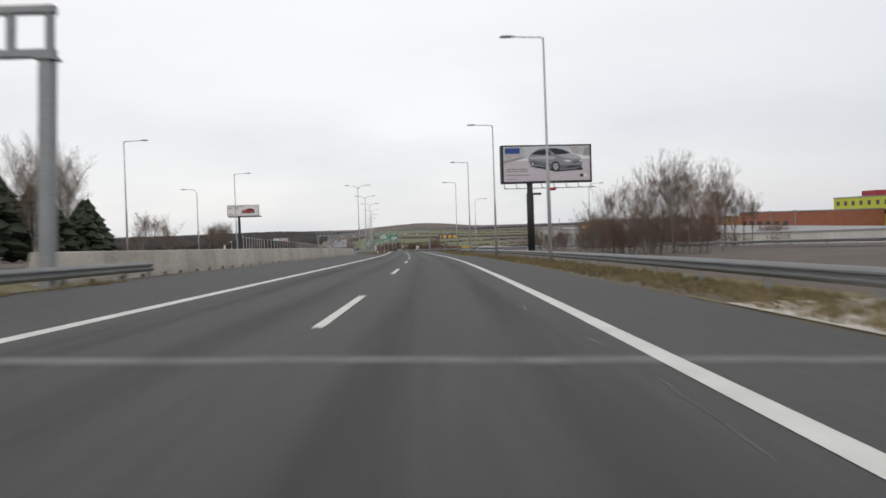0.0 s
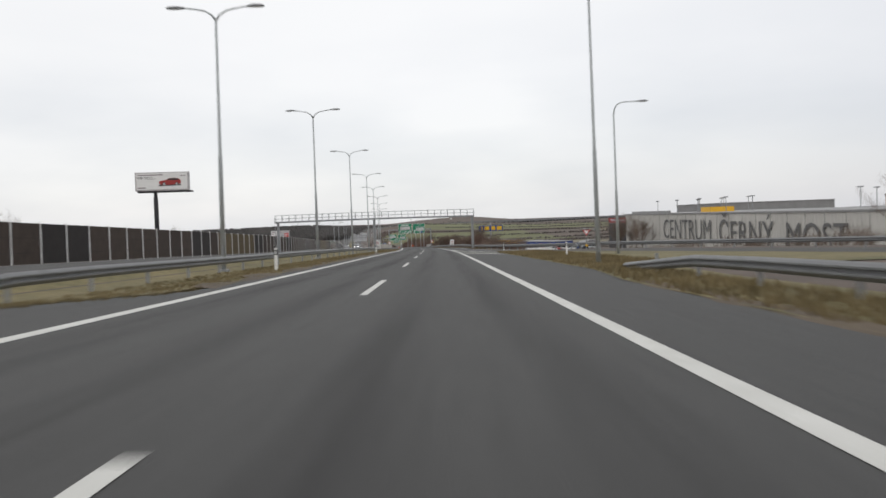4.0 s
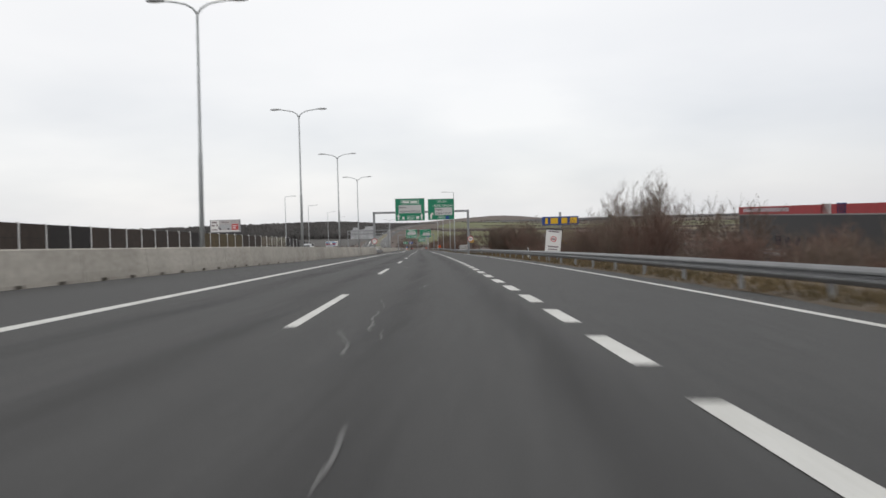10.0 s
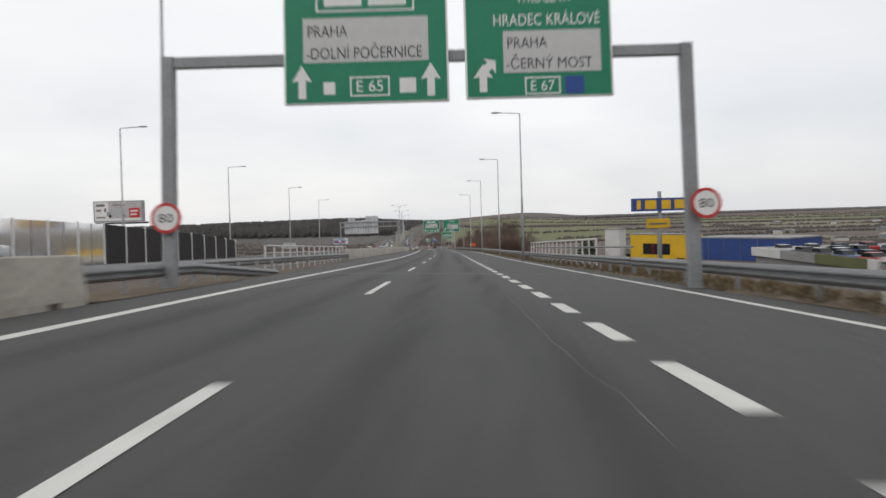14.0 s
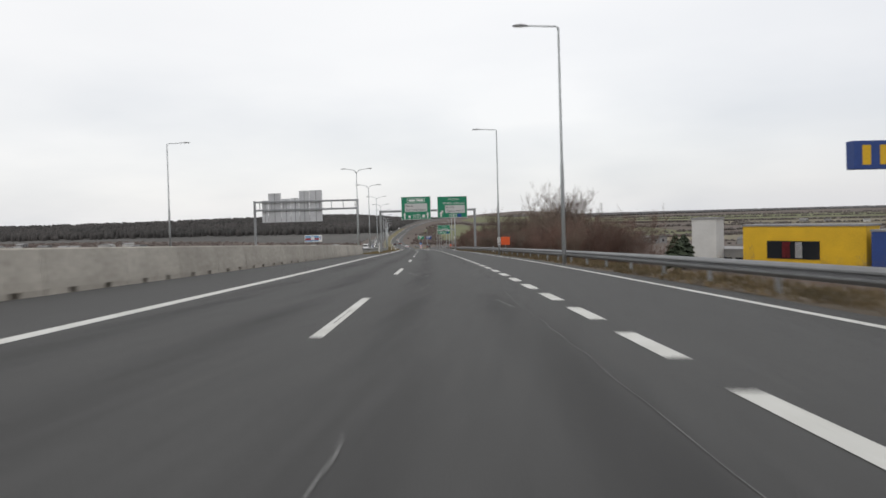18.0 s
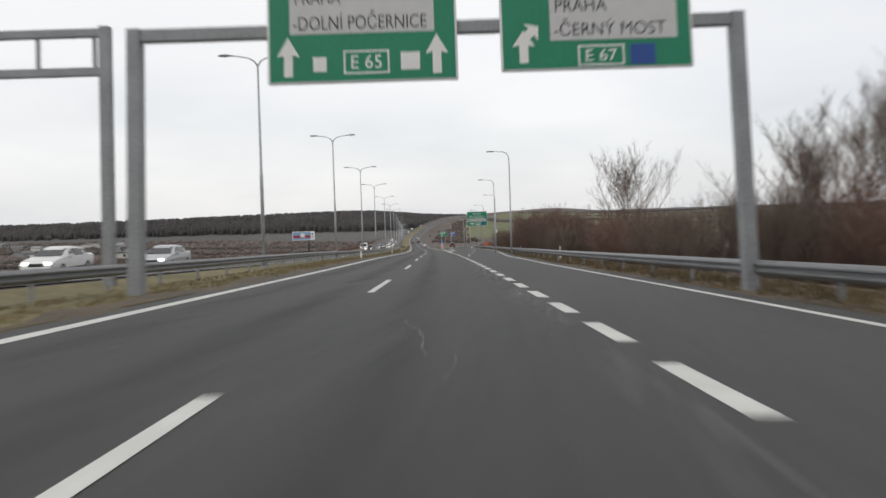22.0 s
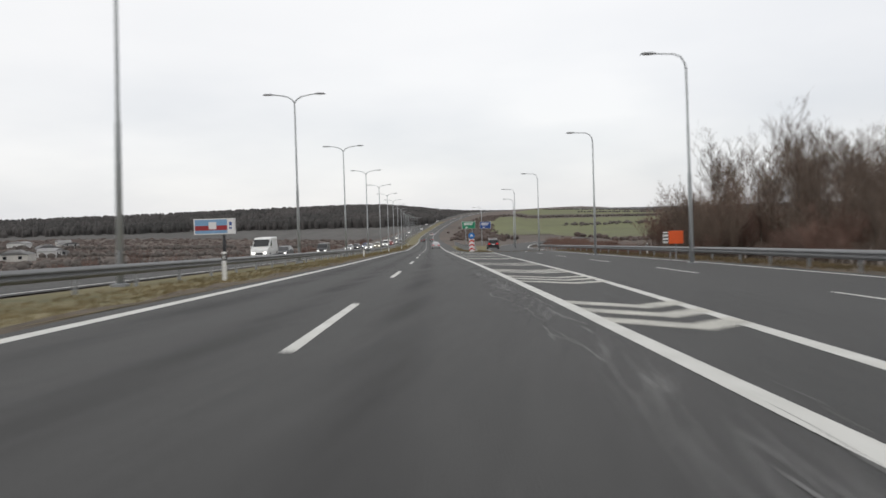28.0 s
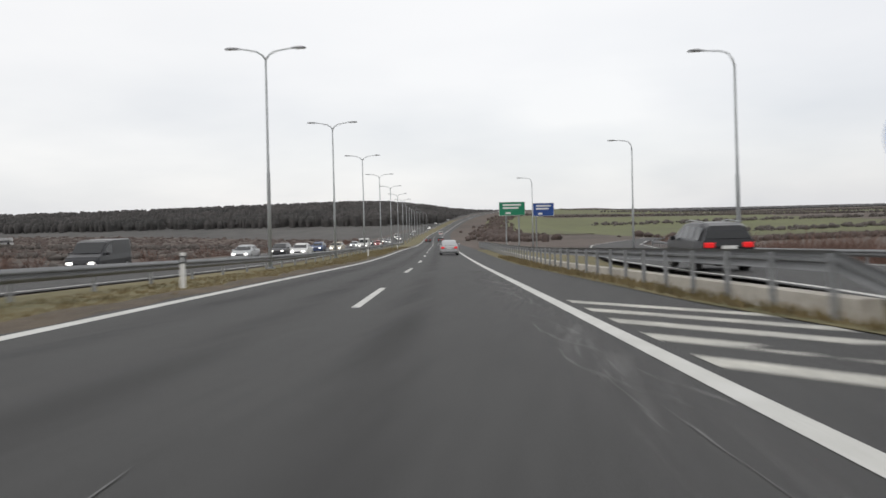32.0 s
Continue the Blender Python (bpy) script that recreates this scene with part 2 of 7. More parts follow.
def glow(name, color, strength):
    m = bpy.data.materials.new(name)
    m.use_nodes = True
    b = m.node_tree.nodes["Principled BSDF"]
    b.inputs["Base Color"].default_value = (*color, 1)
    b.inputs["Emission Color"].default_value = (*color, 1)
    b.inputs["Emission Strength"].default_value = strength
    return m


M = {}
M["asphalt"] = mat("asphalt", (0.0375, 0.0372, 0.0368), 0.74, var=0.16, scale=0.5, bump=0.5, bump_scale=60, streak=(1, 0.06, 1))
M["asphalt_old"] = mat("asphalt_old", (0.055, 0.054, 0.053), 0.85, var=0.2, scale=0.7, bump=0.5, bump_scale=60)
M["paint"] = mat("road_paint", (0.54, 0.54, 0.52), 0.7, var=0.14, scale=2.0, tint=(0.45, 0.45, 0.42), bump=0.2)
M["paint_worn"] = mat("worn_road_paint", (0.52, 0.51, 0.46), 0.8, var=0.16, scale=1.6, tint=(0.26, 0.26, 0.24), bump=0.2)
M["concrete"] = mat("barrier_concrete", (0.42, 0.395, 0.35), 0.9, var=0.14, scale=0.45, tint=(0.285, 0.265, 0.23), bump=0.35, bump_scale=30, rand=0.09)
M["steel"] = mat("galvanised_steel", (0.20, 0.205, 0.21), 0.55, metal=0.35, var=0.12, scale=1.5, rand=0.05)
M["steel_dull"] = mat("weathered_steel", (0.27, 0.28, 0.29), 0.6, metal=0.3, var=0.14, scale=1.0)
M["pole"] = mat("lamp_pole_zinc", (0.40, 0.42, 0.43), 0.55, metal=0.3, var=0.1, scale=1.5)
M["dark_steel"] = mat("dark_steel", (0.018, 0.018, 0.021), 0.6, var=0.25, scale=2.0)
M["lamp_head"] = mat("lamp_housing", (0.16, 0.165, 0.17), 0.5, var=0.1)
M["lens"] = mat("lamp_lens", (0.5, 0.5, 0.48), 0.25, var=0.05)
M["green"] = mat("sign_green", (0.004, 0.20, 0.105), 0.45, var=0.08, scale=0.8)
M["white"] = mat("sign_white", (0.72, 0.72, 0.71), 0.5, var=0.05, scale=2.0)
M["black"] = mat("sign_black", (0.02, 0.02, 0.02), 0.6, var=0.1)
M["grey_panel"] = mat("sign_grey_field", (0.52, 0.52, 0.52), 0.5, var=0.05)
M["blue"] = mat("sign_blue", (0.012, 0.06, 0.26), 0.45, var=0.08)
M["light_blue"] = mat("arrow_sign_blue", (0.01, 0.16, 0.48), 0.45, var=0.08)
M["red"] = mat("sign_red", (0.50, 0.03, 0.03), 0.45, var=0.08)
M["orange"] = mat("board_orange", (0.68, 0.10, 0.02), 0.5, var=0.08)
M["yellow"] = mat("board_yellow", (0.72, 0.40, 0.02), 0.5, var=0.08)
M["alu"] = mat("bare_aluminium_panel", (0.50, 0.51, 0.53), 0.45, metal=0.3, var=0.1, scale=0.7, rand=0.08)
M["fence_brown"] = mat("noise_panel_brown", (0.050, 0.036, 0.028), 0.85, var=0.2, scale=1.2, rand=0.16)
M["fence_olive"] = mat("noise_panel_olive", (0.110, 0.082, 0.040), 0.85, var=0.2, scale=1.2, rand=0.12)
M["fence_dark"] = mat("noise_panel_dark", (0.022, 0.018, 0.017), 0.8, var=0.2, scale=1.2, rand=0.16)
M["fence_glass"] = glass("noise_panel_clear", (0.80, 0.84, 0.88), 0.08)
M["grass"] = mat("verge_grass", (0.150, 0.122, 0.058), 0.95, var=0.3, scale=0.22, tint=(0.082, 0.080, 0.033), bump=0.8, bump_scale=9)
M["ground"] = mat("winter_ground", (0.090, 0.068, 0.055), 0.95, var=0.3, scale=0.02, tint=(0.058, 0.046, 0.038), bump=0.6, bump_scale=4)
M["verge_soil"] = mat("verge_soil", (0.10, 0.075, 0.045), 0.95, var=0.35, scale=0.5, tint=(0.05, 0.035, 0.023), bump=0.8, bump_scale=9)
M["edge_soil"] = mat("edge_soil", (0.098, 0.074, 0.050), 0.95, var=0.25, scale=0.6, tint=(0.056, 0.044, 0.032), bump=0.8, bump_scale=14)
M["scuff"] = mat("scuffed_asphalt", (0.15, 0.15, 0.148), 0.85, var=0.2, scale=2.0, tint=(0.075, 0.075, 0.074), bump=0.3)
M["field"] = mat("green_field", (0.105, 0.115, 0.045), 0.95, var=0.25, scale=0.01, tint=(0.088, 0.090, 0.044))
M["bark"] = mat("grey_brown_bark", (0.12, 0.095, 0.077), 0.9, var=0.25, scale=2.0)
M["bark_pale"] = mat("birch_bark", (0.30, 0.28, 0.25), 0.8, var=0.3, scale=2.0, tint=(0.10, 0.09, 0.08))
M["twig"] = mat("bare_twigs", (0.15, 0.112, 0.088), 0.9, var=0.25, scale=0.5, rand=0.25)
M["twig_red"] = mat("reddish_twigs", (0.155, 0.094, 0.074), 0.9, var=0.25, scale=0.5, rand=0.2)
M["pine"] = mat("pine_needles", (0.030, 0.042, 0.022), 0.9, var=0.35, scale=0.6, rand=0.2)
M["forest"] = mat("far_forest", (0.060, 0.055, 0.053), 0.95, var=0.3, scale=0.012, tint=(0.040, 0.040, 0.039))
# horizon woods: distance haze is put into this grey base colour
M["forest_haze"] = mat("far_hazed_woods", (0.105, 0.104, 0.106), 0.95, var=0.15, scale=0.002, tint=(0.088, 0.088, 0.09))
M["shrubs_far"] = mat("far_brush", (0.085, 0.064, 0.056), 0.95, var=0.3, scale=0.02, tint=(0.055, 0.042, 0.037))
M["hedge_far"] = mat("far_hedges", (0.092, 0.080, 0.072), 0.95, var=0.25, scale=0.02, tint=(0.066, 0.058, 0.052))
M["field_pale"] = mat("stubble_field", (0.15, 0.13, 0.085), 0.95, var=0.2, scale=0.01, tint=(0.11, 0.10, 0.065))
M["forest_floor"] = mat("forest_floor", (0.085, 0.082, 0.078), 0.95, var=0.25, scale=0.006, tint=(0.062, 0.060, 0.058))
M["wall_pale"] = mat("pale_cladding", (0.50, 0.49, 0.46), 0.8, var=0.10, scale=0.15, streak=(1, 1, 0.2), tint=(0.40, 0.39, 0.365))
M["letter"] = mat("wall_letters_grey", (0.13, 0.13, 0.13), 0.7, var=0.08)
M["letter_pale"] = mat("wall_letters_pale", (0.40, 0.40, 0.385), 0.7, var=0.08)
M["b_black"] = mat("charcoal_cladding", (0.03, 0.03, 0.032), 0.6, var=0.2)
M["b_red"] = mat("red_cladding", (0.30, 0.025, 0.03), 0.6, var=0.12, scale=0.4)
M["b_terra"] = mat("terracotta_cladding", (0.30, 0.11, 0.065), 0.75, var=0.12, scale=0.4)
M["b_ochre"] = mat("ochre_cladding", (0.36, 0.21, 0.11), 0.75, var=0.12, scale=0.4)
M["b_lime"] = mat("lime_cladding", (0.50, 0.52, 0.05), 0.7, var=0.1, scale=0.4)
M["b_yellow"] = mat("warehouse_yellow", (0.66, 0.40, 0.012), 0.6, var=0.1, scale=0.3)
M["b_blue"] = mat("warehouse_blue", (0.02, 0.055, 0.22), 0.6, var=0.12, scale=0.3)
M["b_white"] = mat("white_cladding", (0.55, 0.55, 0.54), 0.7, var=0.1, scale=0.3)
M["b_grey"] = mat("grey_cladding", (0.25, 0.25, 0.25), 0.7, var=0.12, scale=0.3)
M["window"] = mat("dark_window", (0.02, 0.022, 0.026), 0.12, var=0.1)
M["car_silver"] = mat("silver_paint", (0.42, 0.43, 0.44), 0.3, metal=0.5, var=0.03)
M["car_dark"] = mat("dark_grey_paint", (0.016, 0.017, 0.021), 0.3, var=0.05)
M["car_black"] = mat("black_paint", (0.012, 0.012, 0.013), 0.25, var=0.05)
M["car_white"] = mat("white_car_paint", (0.62, 0.62, 0.61), 0.3, var=0.03)
M["car_red"] = mat("red_car_paint", (0.30, 0.02, 0.02), 0.3, var=0.03)
M["car_blue"] = mat("blue_car_paint", (0.03, 0.06, 0.16), 0.3, var=0.03)
M["car_beige"] = mat("beige_car_paint", (0.40, 0.36, 0.28), 0.35, var=0.03)
M["tyre"] = mat("tyre_rubber", (0.015, 0.015, 0.015), 0.85, var=0.1)
M["rim"] = mat("alloy_rim", (0.40, 0.41, 0.42), 0.35, metal=0.7, var=0.05)
M["car_glass"] = mat("tinted_glass", (0.012, 0.014, 0.016), 0.06, var=0.02)
M["plastic"] = mat("black_plastic", (0.025, 0.025, 0.027), 0.6, var=0.1)
M["tail"] = glow("tail_lamp", (0.62, 0.01, 0.012), 0.5)
M["head"] = glow("head_lamp", (1.0, 0.98, 0.92), 3.0)
M["head_off"] = mat("head_lamp_glass", (0.55, 0.56, 0.57), 0.15, var=0.03)

# ---------------------------------------------------------------- ground and carriageways
edge_l = table((-160, -9.2), (108, -9.2), (116, -5.5), (228, -5.5), (238, -9.9), (320, -6.6), (352, -6.3), (390, -7.2), (396, -8.2), (500, -7.0), (508, -5.45), (900, -5.3), (2400, -5.3))
edge_r = table((-160, 5.1), (120, 5.0), (128, 5.8), (163, 5.8), (176, 6.3), (184, 10.6), (198, 9.8), (215, 8.0), (228, 6.9), (560, 6.5), (590, 7.4), (640, 10.8), (696, 14.2), (760, 16.3), (763, 5.6), (770, 4.9), (800, 4.4), (900, 5.6), (2400, 5.6))
left_u = table((-160, 0.55), (500, 0.55), (580, 0.0), (2400, 0.0))
ramp_l = table((60, 38), (100, 30), (125, 24.5), (150, 17.5), (170, 11.6), (184, 7.2))
exit_l = table((759, 7.9), (764, 8.0), (780, 8.3), (800, 10.0), (830, 14.5), (870, 23), (920, 38), (980, 62))


def surf(s, d):
    """Height of the paved crossfall over the road's line."""
    d = np.asarray(d, float)
    return 0.05 - 0.031 * np.clip(d, -9, 8)


def smooth(a, b, x):
    t = np.clip((np.asarray(x, float) - a) / (b - a), 0, 1)
    return t * t * (3 - 2 * t)


fall_r = table((-200, -1.0), (60, -1.0), (120, -0.6), (180, -0.8), (240, -2.5), (300, -4.5), (345, -7.5), (480, -7.5), (540, -5), (600, -4), (680, -2), (780, -1.5), (900, -2), (1200, -4), (2400, -2))
fall_l = table((-200, 0.4), (420, 0.4), (480, -2.5), (600, -4), (900, -5), (1200, -5), (2400, -4))


def land(s, d):
    """Height of the ground over the road's line at s, d (arrays)."""
    s, d = np.broadcast_arrays(np.asarray(s, float), np.asarray(d, float))
    el, er = edge_l(s), edge_r(s)
    u = surf(s, d) - 0.02
    u = np.where((d > el + 0.4) & (d < er - 0.4), u - 0.3, u)
    # verge, then the slope down on the right
    on_ramp = np.where(s < 190, ramp_l(s) + 9.5, np.where(s > 760, exit_l(s) + 8.5, er))
    r0 = np.maximum(er, on_ramp) + 2.2
    u = np.where(d > er, surf(s, np.where(s > 755, d, er)) - 0.03, u)
    u = u + (fall_r(s) + 0.2) * smooth(0, 14, d - r0)
    # median and the opposite carriageway on the left
    el2 = np.minimum(el, -5.0)
    u = np.where(d < el2, surf(s, el2) - 0.03 - 0.13 * smooth(0, 3, el2 - d), u)
    k = smooth(-10.5, -12.0, d)
    u = u * (1 - k) + (left_u(s) - 0.02) * k
    u = u + (fall_l(s) - left_u(s)) * smooth(-28, -46, d)
    # the wide country: the road's own descent fades out, low hills rise far off
    base = hermite(s, KZ)
    far = smooth(70, 420, np.abs(d))
    level = np.where(d > 0, -35.0 + 5.0 * smooth(1200, 3400, np.hypot(d, s - 600)), -36.5 + 0 * s)
    level = level + 1.2 * np.sin(s / 310.0 + d / 470.0) + 0.8 * np.sin(d / 190.0 - s / 260.0)
    u = u * (1 - far) + (level - base) * far
    return u


def sheet(name, ss, dd, height, lift=0.0):
    b = Build()
    ss, dd = np.asarray(ss, float), np.asarray(dd, float)
    S, D = np.meshgrid(ss, dd, indexing="ij")
    pts = road_points(S, D, height(S, D) + lift).reshape(-1, 3)
    k = len(dd)
    faces = [(i * k + j, i * k + j + 1, (i + 1) * k + j + 1, (i + 1) * k + j) for i in range(len(ss) - 1) for j in range(k - 1)]
    b.add(pts.tolist(), faces)
    return b


def strip(lo, hi, s0, s1, step, across, height, lift):
    """A paved strip whose borders are functions of s."""
    ss = np.append(np.arange(s0, s1, step), s1)
    fr = np.linspace(0, 1, across)
    b = Build()
    rows = []
    for s in ss:
        d = lo(s) + (hi(s) - lo(s)) * fr
        rows.append(road_points(s, d, height(s, d) + lift).tolist())
    return b.loft(rows, closed=False)


s_rows = np.unique(np.concatenate([np.arange(-160, 1000, 6.0), np.arange(1000, 1600, 20.0), np.geomspace(1600, 5200, 26)]))
d_cols = np.unique(np.concatenate([np.arange(-14, 14.1, 0.7), np.arange(14, 60, 3.0), -np.arange(14, 60, 3.0), np.geomspace(60, 3600, 26), -np.geomspace(60, 3600, 26)]))
ground = tagged(part("ground", sheet("ground", s_rows, d_cols, land), M["ground"], smooth=True), "winter grassland and fields beside the motorway", "ground", kind="structure")


road = tagged(part("road", strip(edge_l, edge_r, -160, 2400, 4.0, 24, surf, 0.0), M["asphalt"], smooth=True), "dark grey asphalt motorway carriageway with painted lanes", "road", kind="structure")
flat_l = lambda s, d: left_u(s) + 0.0 * np.asarray(d, float)
tagged(part("road_opposite", strip(lambda s: -25.6, lambda s: -12.2, -160, 2400, 8.0, 6, flat_l, 0.03), M["asphalt_old"], smooth=True), "grey asphalt opposite carriageway of the motorway", "road", kind="structure")
ramp_u = lambda s, d: surf(s, edge_r(s)) + 0.0 * np.asarray(d)
tagged(part("entry_ramp", strip(ramp_l, lambda s: ramp_l(s) + 6.5, 60, 184.5, 4.0, 6, ramp_u, 0.01), M["asphalt_old"], smooth=True), "grey asphalt entry ramp joining the motorway", "road", kind="structure")
exit_u = lambda s, d: surf(s, 8.0) + 0.22 * smooth(762, 776, s) + 0.0 * np.asarray(d)
tagged(part("exit_ramp", strip(exit_l, lambda s: exit_l(s) + 8.2, 759.6, 980, 4.0, 6, exit_u, 0.01), M["asphalt"], smooth=True), "dark asphalt exit ramp curving away", "road", kind="structure")


def stripe(lo, hi, s0, s1, name="edge_line", material="paint", height=surf, lift=0.005, step=4.0, parent=None):
    return part(name, strip(lo, hi, s0, s1, step, 2, height, lift), M[material], parent or road)


def line(d, width):
    f = d if callable(d) else (lambda s: d)
    return (lambda s: f(s) - width / 2), (lambda s: f(s) + width / 2)


left_line = table((-160, -4.82), (132, -4.84), (195, -5.0), (210, -5.16), (320, -5.16), (370, -4.9), (408, -4.64), (450, -4.7), (485, -4.95), (552, -4.82), (720, -4.84), (770, -4.9), (2400, -4.9))
stripe(*line(left_line, 0.24), -160, 2400)
r1 = table((-160, 2.1), (30, 2.1), (60, 2.15), (120, 2.12), (215, 1.90), (236, 1.82), (268, 1.69), (300, 1.78), (318, 1.86), (337, 1.97), (350, 2.10), (402, 2.2), (420, 2.2), (452, 2.16), (477, 1.94), (500, 1.92), (547, 1.97), (571, 1.99), (640, 2.2), (760, 2.15), (900, 2.15))
stripe(*line(r1, 0.25), -160, 236)
stripe(*line(r1, 0.25), 628, 2400)
gore1 = table((150, 17.0), (170, 11.2), (180.5, 8.3), (186, 6.3), (191, 4.3), (196, 3.1), (199.7, 2.58), (208, 2.2))
stripe(*line(gore1, 0.2), 150, 208, step=2.0)
redge = table((170, 16.6), (184, 10.3), (198, 8.7), (215, 6.9), (227, 5.75), (560, 5.7), (590, 6.5), (640, 10.1), (696, 13.4), (762, 15.6))
stripe(*line(redge, 0.2), 184, 762, step=3.0)
gore2 = table((630, 2.3), (645, 2.45), (651, 2.85), (667, 3.85), (686, 5.0), (728, 6.6), (751, 7.6), (768, 8.5), (800, 10.9), (830, 14.8), (870, 23.3), (920, 38.3), (980, 62))
stripe(*line(gore2, 0.25), 630, 760, step=3.0)
stripe(lambda s: float(r1(s)) + 0.12, lambda s: max(float(gore2(s)) - 0.12, float(r1(s)) + 0.14), 634, 657, "gore_wedge", "paint_worn", step=2.0)
stripe(lambda s: float(r1(s)) + 0.12, lambda s: max(float(gore1(s)) - 0.1, float(r1(s)) + 0.14), 195.5, 209, "gore_wedge", "paint_worn", step=1.5)
lane3 = table((580, 2.6), (594, 2.9), (609, 3.7), (637, 5.95), (659, 7.5), (694, 9.75), (761, 12.0))
stripe(*line(lambda s: exit_l(s) + 0.3, 0.2), 760, 980, height=exit_u, lift=0.02)
stripe(*line(lambda s: exit_l(s) + 7.6, 0.2), 763, 980, height=exit_u, lift=0.02)
for d in (-12.8, -16.6, -20.3, -24.2):
    if d in (-12.8, -24.2):
        stripe(*line(d, 0.2), -160, 1500, height=flat_l, lift=0.04, step=10)

lane_d = table((-160, -1.57), (135, -1.57), (200, -1.8), (222, -1.74), (269, -1.93), (318, -1.8), (352, -1.7), (420, -1.38), (453, -1.5), (487, -1.62), (504, -1.73), (554, -1.61), (571, -1.64), (655, -1.55), (689, -1.56), (721, -1.42), (738, -1.47), (771, -1.5), (2400, -1.5))
dash_at = table((0, 9.9), (3, 63.2), (6, 114.6), (8, 149.2), (9, 167.0), (10, 183.9), (11, 201.2), (12, 216.3), (13, 233.5), (18, 315.1), (20, 348.3), (23, 398.8), (24, 416.0), (26, 449.4), (27, 466.7), (28, 483.9), (31, 535.1), (32, 551.2), (34, 584.2), (37, 634.0), (38, 651.5), (39, 667.8), (40, 684.4), (41, 701.8), (42, 717.9), (44, 750.5), (45, 768.2), (85, 1448))
for k in range(-6, 86):
    s0 = float(dash_at(k)) if k >= 0 else 9.9 + 17.8 * k
    stripe(*line(lane_d, 0.15), s0, s0 + 5.95, name="lane_dash", step=3.2)
short_at = table((-23, 237), (-14, 267.5), (0, 313.5), (7, 336.8), (10, 347.3), (28, 407.05), (41, 452.2), (69, 547.2), (76, 570.4), (93, 628))
for k in range(-23, 93):
    s0 = float(short_at(k))
    stripe(*line(r1, 0.24), s0, s0 + 1.95, name="short_lane_dash", step=2.0)
for k in range(11):
    s0 = 587 + 16.7 * k
    if s0 + 6 < 762:
        stripe(*line(lane3, 0.13), s0, s0 + 6.3, name="lane_dash", step=3.2)


def band(pts, half, name, material):
    """A painted bar along a bent line of (s, d) points."""
    b = Build()
    rows = [road_points([s - half, s + half], [d, d], surf(s, d) + 0.006).tolist() for s, d in pts]
    return part(name, b.loft(rows, closed=False), M[material], road)


for s0 in (166.4, 167.5, 168.7, 170.1, 171.6, 173.2):  # bars across the entry nose
    band([(s0, 2.3), (s0 - 2.5, 5.6)], 0.3, "gore_bar", "paint_worn")
for s0 in (176.6, 178.3, 180.0, 184.0, 185.6, 187.2, 192.6, 194.4, 199.5):
    w = float(gore1(s0 + 3))
    mid = 2.2 + (w - 2.2) * 0.62
    if mid - 2.2 > 0.5:
        band([(s0 + 1.0, 2.2), (s0 - 0.8, mid), (s0 + 2.6, w)], 0.36, "chevron_bar", "paint_worn")
for s0 in (656, 658, 660, 670.8, 672.4, 674.0, 682, 683.8, 685.5, 689.6, 691, 692.4, 700, 702, 704, 716.5, 718, 719.5, 728.6, 730.2, 731.8, 744.8, 746.4, 748, 752.8, 754.8, 756.8):
    w = float(gore2(s0 + 2))
    mid = 2.3 + (w - 2.3) * 0.54
    k = (w - 2.3) / 5.3
    band([(s0 + 0.1, 2.3), (s0 - 2.2 * k, mid), (s0 + 0.3 * k, w)], 0.38 if w > 4 else 0.3, "chevron_bar", "paint_worn")
for k in range(5):
    s0 = 762.6 + 1.85 * k
    band([(s0, 2.45), (s0 - 2.8, 5.3)], 0.36, "gore_bar", "paint_worn")


def verge(lo, hi, s0, s1, material, label):
    """A strip of ground beside the asphalt, a little proud of the land."""
    return tagged(part("verge", strip(lo, hi, s0, s1, 3.0, 9, lambda s, d: land(s, d), 0.035), M[material], smooth=True), label, "verge", kind="structure")


verge(lambda s: -11.6, lambda s: float(edge_l(s)) + 0.02, 109, 232, "grass", "grassy median strip with dry yellow grass")
verge(lambda s: -11.6, lambda s: float(edge_l(s)) + 0.02, 503, 1500, "grass", "grassy median strip with dry yellow grass")
verge(lambda s: -11.6, lambda s: float(edge_l(s)) + 0.02, -150, 24, "grass", "grassy median strip with dry yellow grass")
verge(lambda s: float(edge_r(s)) - 0.02, lambda s: float(edge_r(s)) + 3.2, -150, 128, "grass", "dry grass verge below the guard rail")
verge(lambda s: float(edge_r(s)) - 0.02, lambda s: float(edge_r(s)) + 3.0, 212, 758, "verge_soil", "brown soil and grass verge below the guard rail")
verge(lambda s: 5.75, lambda s: float(ramp_l(s)) - 0.05, 128, 172, "grass", "dry grass wedge between ramp and motorway")
verge(lambda s: float(edge_r(s)) - 0.02, lambda s: float(exit_l(s)) + 0.05, 763.5, 860, "grass", "dry grass nose between motorway and exit")


def fringe(edge, side, width, s0, s1):
    """Dark soil that has crept over the edge of the asphalt, with a ragged border."""
    rnd = random.Random(int(s0) + 7)
    ss = np.arange(s0, s1, 1.5)
    rag = {round(float(v), 2): rnd.uniform(-0.10, 0.16) for v in ss}
    inner = lambda v: float(edge(v)) - side * (0.10 + rag.get(round(float(v), 2), 0.0))
    outer = lambda v: float(edge(v)) + side * (width + 2.4 * rag.get(round(float(v + 6.0), 2), 0.0))
    lo, hi = (inner, outer) if side > 0 else (outer, inner)
    h = lambda v, d: surf(v, d) + 0.001 + 0.085 * np.clip(np.abs(np.asarray(d) - inner(v)), 0, 0.5)
    return tagged(part("soil_edge", strip(lo, hi, s0, s1, 1.5, 4, h, 0.0), M["edge_soil"], smooth=True), "dark soil creeping over the asphalt edge", "verge", kind="structure")


